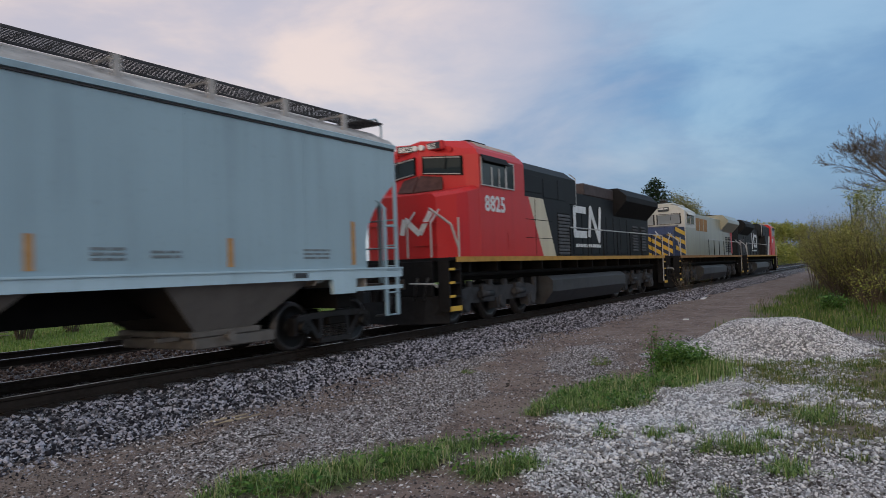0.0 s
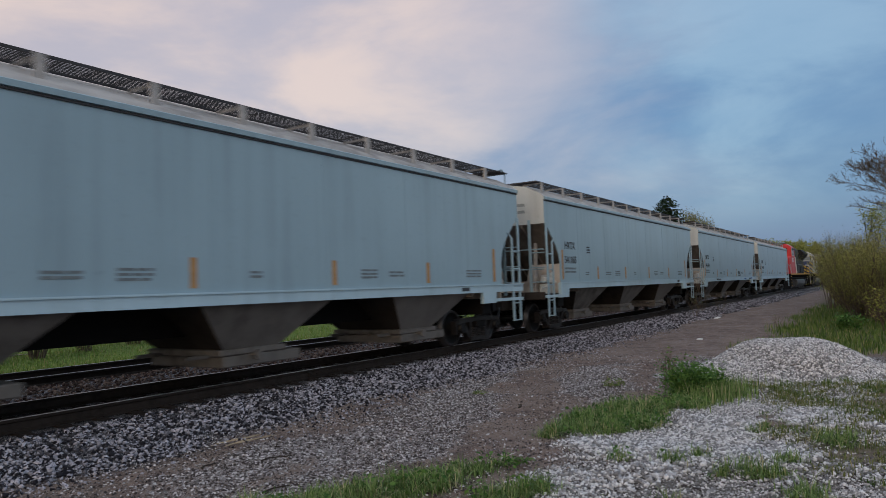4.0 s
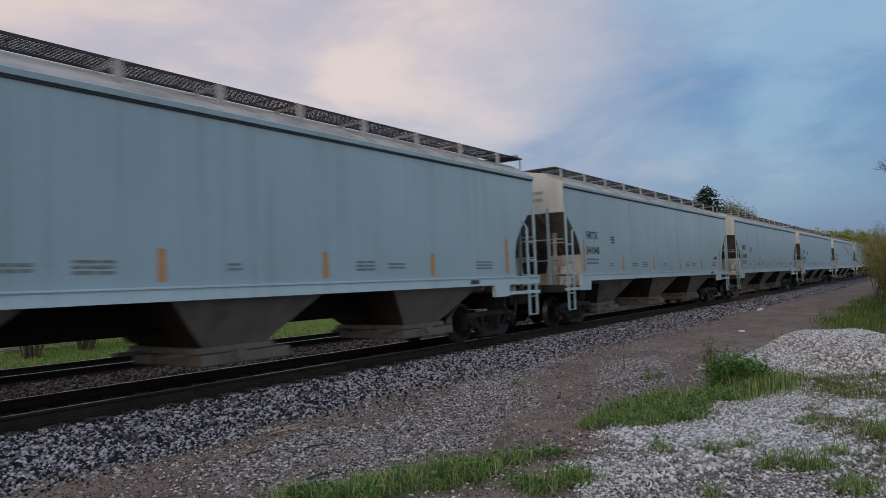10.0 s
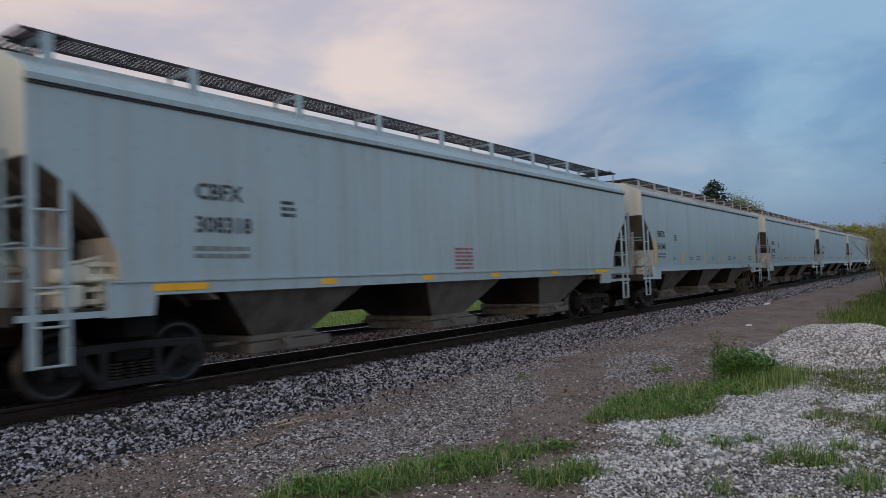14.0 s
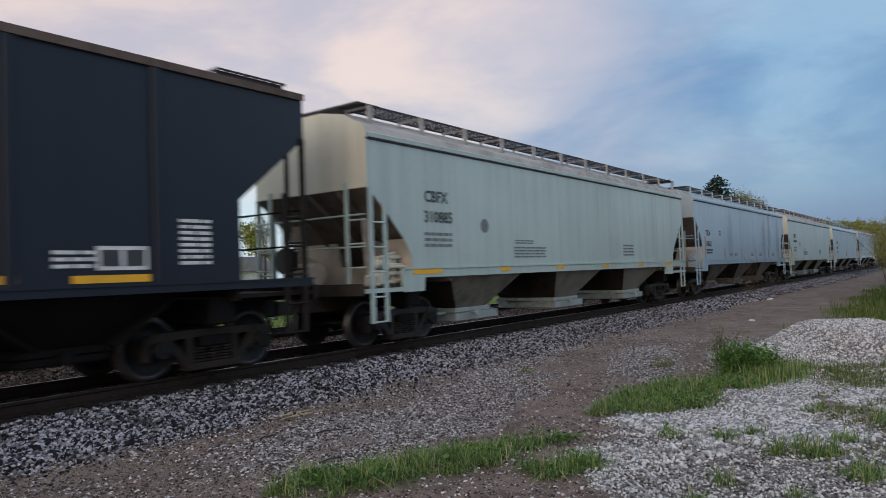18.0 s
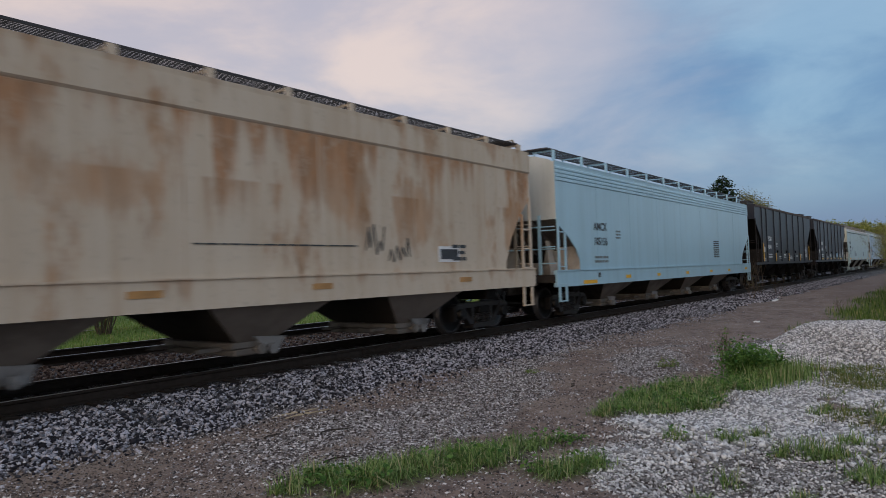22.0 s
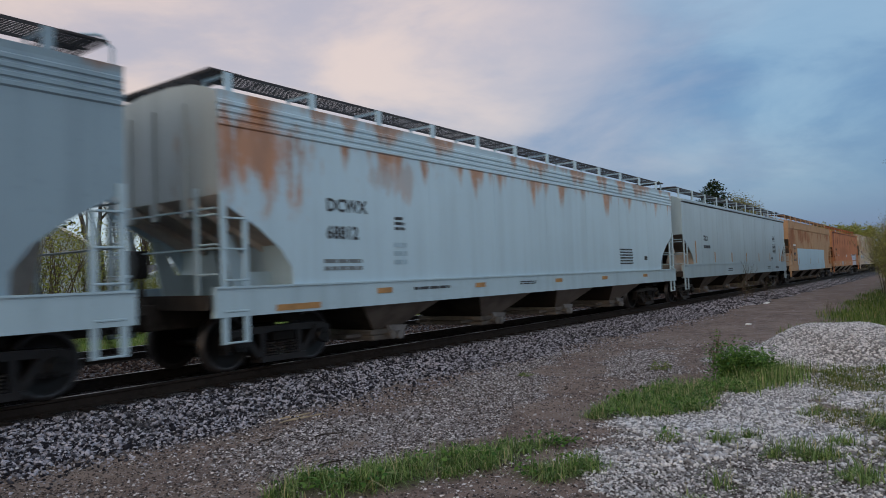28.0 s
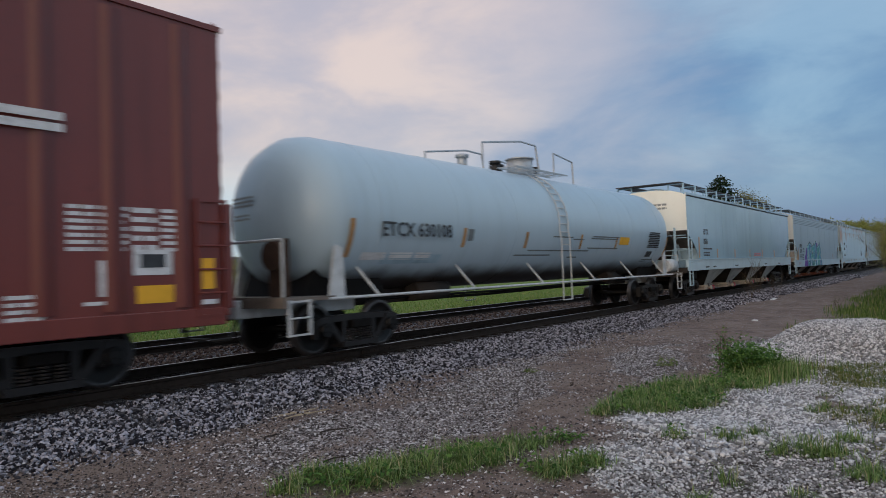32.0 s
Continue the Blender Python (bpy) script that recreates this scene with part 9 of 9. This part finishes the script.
# weeds in the gravel
for k, (wx, wy, wh) in enumerate(((11.0, -7.50, 0.58), (11.15, -7.62, 0.52), (11.0, -7.75, 0.46), (11.3, -7.80, 0.44))):
    shrub(wx, wy, wh, 0.55, 41 + k, "leafy dark green weed clump among the grass", m_weed, 900, 0.055, 26, bark=m_weed, jitter=0.08, name="weed", lean=0.8)
wx, wy = rng.normal(11.25, 0.40, 2200), rng.normal(-7.95, 0.2, 2200)
blades("tall_grass", wx, wy, rng.uniform(0.10, 0.34, 2200), rng.uniform(0.006, 0.014, 2200), m_grass, label="taller tuft of green grass round the weeds")
shrub(11.57, -6.26, 0.16, 0.3, 43, "small dry weed on bare dirt", m_dry, 160, 0.05, 14, jitter=0.03, name="weed")
shrub(6.24, -7.08, 0.12, 0.22, 44, "small dark weed at the gravel's edge", m_weed, 120, 0.04, 10, jitter=0.03, name="weed")
shrub(10.0, -4.55, 0.10, 0.25, 45, "small dry weed on bare dirt", m_dry, 90, 0.04, 9, jitter=0.03, name="weed")
for k, (sx, sy, sh) in enumerate(((37.5, -1.95, 1.9), (33.5, -2.6, 1.2), (39.5, -2.4, 1.0), (12.0, -7.0, 0.75), (12.6, -6.9, 0.6), (27.0, -6.8, 0.6))):
    shrub(sx, sy, sh, 0.8 * sh, 51 + k, "leafless dry weed stalks beside the ballast", m_dry, 30, 0.05, 5, name="dry_weed", depth=2, jitter=0.05)

# beyond the second track
for k in range(14):
    shrub(196 + 6.0 * k, 7.5 + 2.5 * (k % 4) + 0.12 * k, 4.6 + (k * 7 % 5) * 0.5, 7.5, 211 + k, "far yellow-green scrub beside the curving line", m_far, 1300, 0.55, 9, bark=m_palebark, jitter=0.55, depth=1)
conifer(93.5, 14.2, 13.1, 12.0, 3, "dark green spruce standing beyond the tracks")
for k, (tx, ty, th) in enumerate(((131, 20, 14.5), (141, 21, 13.8), (152, 22, 12.8), (164, 22, 12.2), (176, 21, 11.6), (188, 20, 11.0))):
    tree(tx, ty, th, 61 + k, "pale budding tree beyond the tracks", m_budding, 2600, 0.30, 0.6, 0.06, 4, 3, jitter=0.45)
for k in range(11):
    tx, ty = 205 + 9 * (k % 6) + 5 * (k // 6), 6.5 + 2.2 * k * 0.7 + (k % 3)
    tree(tx, ty, 10 + (k * 37 % 30) / 10, 81 + k, "young yellow-green tree with a pale trunk", m_far, 1500, 0.55, 0.45, 0.2, 3, 3, bark=m_palebark, jitter=0.6)
for k, (tx, ty, th, lf) in enumerate(((18.6, 27, 11.2, 0), (20.6, 29, 12.0, 0), (22.3, 31, 9.0, 0), (25.6, 34, 8.5, 0), (28.5, 38, 9.5, 1), (32, 44, 9.5, 1), (44, 33, 12.6, 1), (49, 36, 12.8, 1), (36, 52, 10, 1), (57, 60, 10, 1), (70, 62, 10, 1), (38.8, 33, 10.4, 1), (33.6, 27.5, 8.6, 1), (50, 46, 11.0, 1))):
    tree(tx, ty, th, 101 + k, "tall tree with sparse new leaves" if lf else "bare upright tree behind a garden", m_budding if lf else None, 1800 if lf else 0, 0.17, 0.42, 0.22, 4, 3, jitter=0.3, name="tree" if lf else "bare_tree")
tree(17.0, 32, 14.8, 106, "tall tree with fresh yellow-green leaves", m_spring, 3200, 0.24, 0.42, 0.22, 4, 3, jitter=0.3)
conifer(16.8, 28.5, 8.6, 5.0, 8, "dark spruce behind the pale house", 0.1)
for k, (sx, sy, sh, sw) in enumerate(((10.6, 14.0, 5.0, 2.9), (13.0, 15.3, 4.4, 2.4), (15.5, 16.5, 2.6, 2.2), (18.5, 18.0, 2.4, 2.4), (47, 42, 4.5, 6), (53, 44, 4.2, 6), (41, 46, 4.5, 6))):
    shrub(sx, sy, sh, sw, 131 + k, "tall shrub covered in yellow spring leaves", m_spring, 4200, 0.10, 22, jitter=0.2)
for k in range(16):
    far = -60 + 22 * k
    tree(far, 118 + 17 * math.sin(k * 1.7), 11 + 2.5 * math.sin(k * 2.1), 151 + k, "distant tree in spring leaf behind the field", m_far, 1100, 0.75, 0.6, 0.1, 3, 3, jitter=0.9)
for k in range(12):
    tree(70 + 26 * k, -26 - 5 * math.sin(k * 2.2), 8 + 2 * math.sin(k * 1.3), 181 + k, "roadside tree in spring leaf", m_far, 1000, 0.6, 0.55, 0.1, 3, 3, jitter=0.8)

# ---- houses and clutter beyond the field ----
m_siding = plain_mat("pale_blue_siding", (0.42, 0.48, 0.50), 0.7, 0, 0.2, 2, 0.1)
m_white_wall = plain_mat("white_boarding", (0.62, 0.64, 0.65), 0.7, 0, 0.2, 2, 0.1)
m_shingle = plain_mat("grey_shingles", (0.13, 0.13, 0.135), 0.9, 0, 0.4, 6, 0.4)
m_trim = plain_mat("white_trim", (0.70, 0.71, 0.72), 0.6, 0, 0.15, 4, 0.05)
m_pane = Mat("house_window_glass", 0.08).color((0.03, 0.035, 0.045)).m
m_plank = plain_mat("weathered_plank", (0.36, 0.33, 0.30), 0.9, 0, 0.4, 5, 0.4)


def house(x, y, w, d, h, rise, turn, wall, label, windows=((0.0, 1.2),), z=-0.6):
    """A gabled house; the gable faces -y before it is turned."""
    t = thing("house", label, "house", at=(x, y, z))
    t.rotation_euler = (0, 0, radians(turn))
    bm = B()
    prism(bm, [(-w / 2, 0), (w / 2, 0), (w / 2, h), (0, h + rise), (-w / 2, h)], "y", -d / 2, d / 2)
    part("wall", bm, wall, t)
    for k in range(int(h / 0.22)):
        bm = B()
        box(bm, -w / 2, w / 2, -d / 2 - 0.015, -d / 2 + 0.005, 0.22 * k + 0.2, 0.22 * k + 0.215)
        part("siding_board", bm, wall, t)
    for s in (-1, 1):
        bm = B()
        prism(bm, [(0, h + rise + 0.12), (s * (w / 2 + 0.35), h - 0.12), (s * (w / 2 + 0.35), h - 0.24), (0, h + rise)], "y", -d / 2 - 0.3, d / 2 + 0.3)
        part("roof_slope", bm, m_shingle, t)
        bm = B()
        prism(bm, [(0, h + rise + 0.13), (s * (w / 2 + 0.36), h - 0.11), (s * (w / 2 + 0.36), h - 0.28), (0, h + rise - 0.04)], "y", -d / 2 - 0.36, -d / 2 - 0.3)
        part("barge_board", bm, m_trim, t)
    for wx, wz in windows:
        bm = B()
        box(bm, wx - 0.45, wx + 0.45, -d / 2 - 0.03, -d / 2 + 0.02, wz, wz + 1.15)
        wn = part("window", bm, m_trim, t)
        bm = B()
        for q in (0, 1):
            box(bm, wx - 0.37, wx + 0.37, -d / 2 - 0.04, -d / 2 - 0.03, wz + 0.08 + 0.53 * q, wz + 0.54 + 0.53 * q)
        part("pane", bm, m_pane, wn)
    return t


house(14.6, 25.5, 4.6, 6.0, 4.1, 1.3, -12, m_siding, "small pale-blue gabled house with grey shingles", ((-1.2, 1.4),))
house(25.6, 33.0, 5.0, 5.0, 2.7, 0.6, 8, m_white_wall, "low white outbuilding with a shallow grey roof", ((0.6, 1.0),))
house(82.0, 76.0, 4.2, 4.0, 2.4, 0.7, 5, m_white_wall, "small white shed with a dark window", ((0.7, 0.7),))
house(60.0, 70.0, 9.0, 8.0, 3.2, 1.8, 70, m_siding, "distant pale house among trees", ((0.0, 1.0), (2.6, 1.0)))

# a tumbled stack of boards in the meadow
rb = random.Random(4)
for k in range(14):
    ob = thing("plank", "weathered grey board lying in a heap on grass", "plank", "heap of old boards")
    bm = B()
    L = rb.uniform(1.0, 2.3)
    box(bm, -L / 2, L / 2, -0.09, 0.09, -0.018, 0.018, 0.004)
    part("board", bm, m_plank, ob)
    px, py = 12.2 + rb.uniform(-1.1, 1.1), 17.6 + rb.uniform(-0.7, 0.7)
    ob.matrix_basis = pose(px, py, float(lie(px, py)) + 0.04 + 0.045 * (k // 2), rb.uniform(-6, 6), rb.uniform(-7, 7), rb.uniform(-50, 50))

# dead reeds and sticks on the dirt
m_straw = plain_mat("dead_reed", (0.40, 0.32, 0.22), 0.9, 0, 0.4, 8, 0.2)
m_stick = plain_mat("dark_stick", (0.045, 0.036, 0.030), 0.9, 0, 0.4, 8, 0.3)


def stick(x, y, length, turn, mat, label, r=0.008, bend=0.06):
    ob = thing("stick", label, "stick", at=(x, y, float(lie(x, y)) + r))
    ob.rotation_euler = (0, 0, radians(turn))
    bm = B()
    pts = [(-length / 2 + length * k / 4, bend * math.sin(k * 1.7 + x), 0.004 * (k % 2)) for k in range(5)]
    for k, (a, b) in enumerate(zip(pts, pts[1:])):
        rod(bm, a, b, r * (1 - 0.12 * k), 6, r * (1 - 0.12 * (k + 1)))
    part("stem", bm, mat, ob)
    return ob


for k in range(9):
    stick(6.0 + 0.16 * math.sin(k * 2.3), -3.50 + 0.10 * math.cos(k * 3.1), 0.42 + 0.04 * (k % 4), -8 + 9 * math.sin(k * 1.3), m_straw, "pale dead reed stalk lying on gravel", 0.007, 0.02)
for x, y, ln, tn in ((8.1, -3.96, 0.40, 10), (5.5, -4.6, 0.38, -25), (6.6, -5.0, 0.22, 30), (4.9, -4.2, 0.25, 12), (5.9, -4.15, 0.16, 70), (9.3, -5.6, 0.3, 20), (4.6, -5.5, 0.3, -10), (7.4, -4.6, 0.2, 50)):
    stick(x, y, ln, tn, m_stick, "dark broken stick lying on the dirt", 0.009, 0.03)
# pale boards lying by the far verge
for x, y, ln, tn in ((33.0, -3.6, 1.1, 4), (21.3, -5.45, 0.16, 0)):
    ob = thing("plank", "pale scrap board lying on bare dirt", "plank", at=(x, y, float(lie(x, y)) + 0.02))
    ob.rotation_euler = (0, 0, radians(tn))
    bm = B()
    box(bm, -ln / 2, ln / 2, -0.07, 0.07, -0.02, 0.02, 0.004)
    part("board", bm, m_trim, ob)


# ---- the train runs along the track; its wheels roll ----
def motions():
    travel = ((0.0, 0.43), (1.0, 16.50), (2.0, 32.63), (4.5, 73.85), (7.0, 114.94), (10.5, 172.28), (13.0, 213.20), (20.0, 328.0), (26.0, 426.4), (32.0, 524.8))
    for ob, middle in train:
        walk(ob, [(t, pose(middle + d, 0, 0, 0, 0, 180 if ob is lead_loco else 0)) for t, d in travel])
    turn = math.degrees(16.4 / WHEEL_R) / FPS
    rows = [(k / FPS, pose(0, 0, 0, 0, (turn * k) % 360, 0)) for k in range(32 * FPS + 1)]
    first, *rest = [o for o in scene.objects if o.name.split(".")[0] == "wheelset"]
    walk(first, rows)
    for ws in rest:
        ws.rotation_mode = "QUATERNION"
        keys = ws.animation_data_create()
        keys.action = first.animation_data.action
        keys.action_slot = first.animation_data.action_slot


motions()
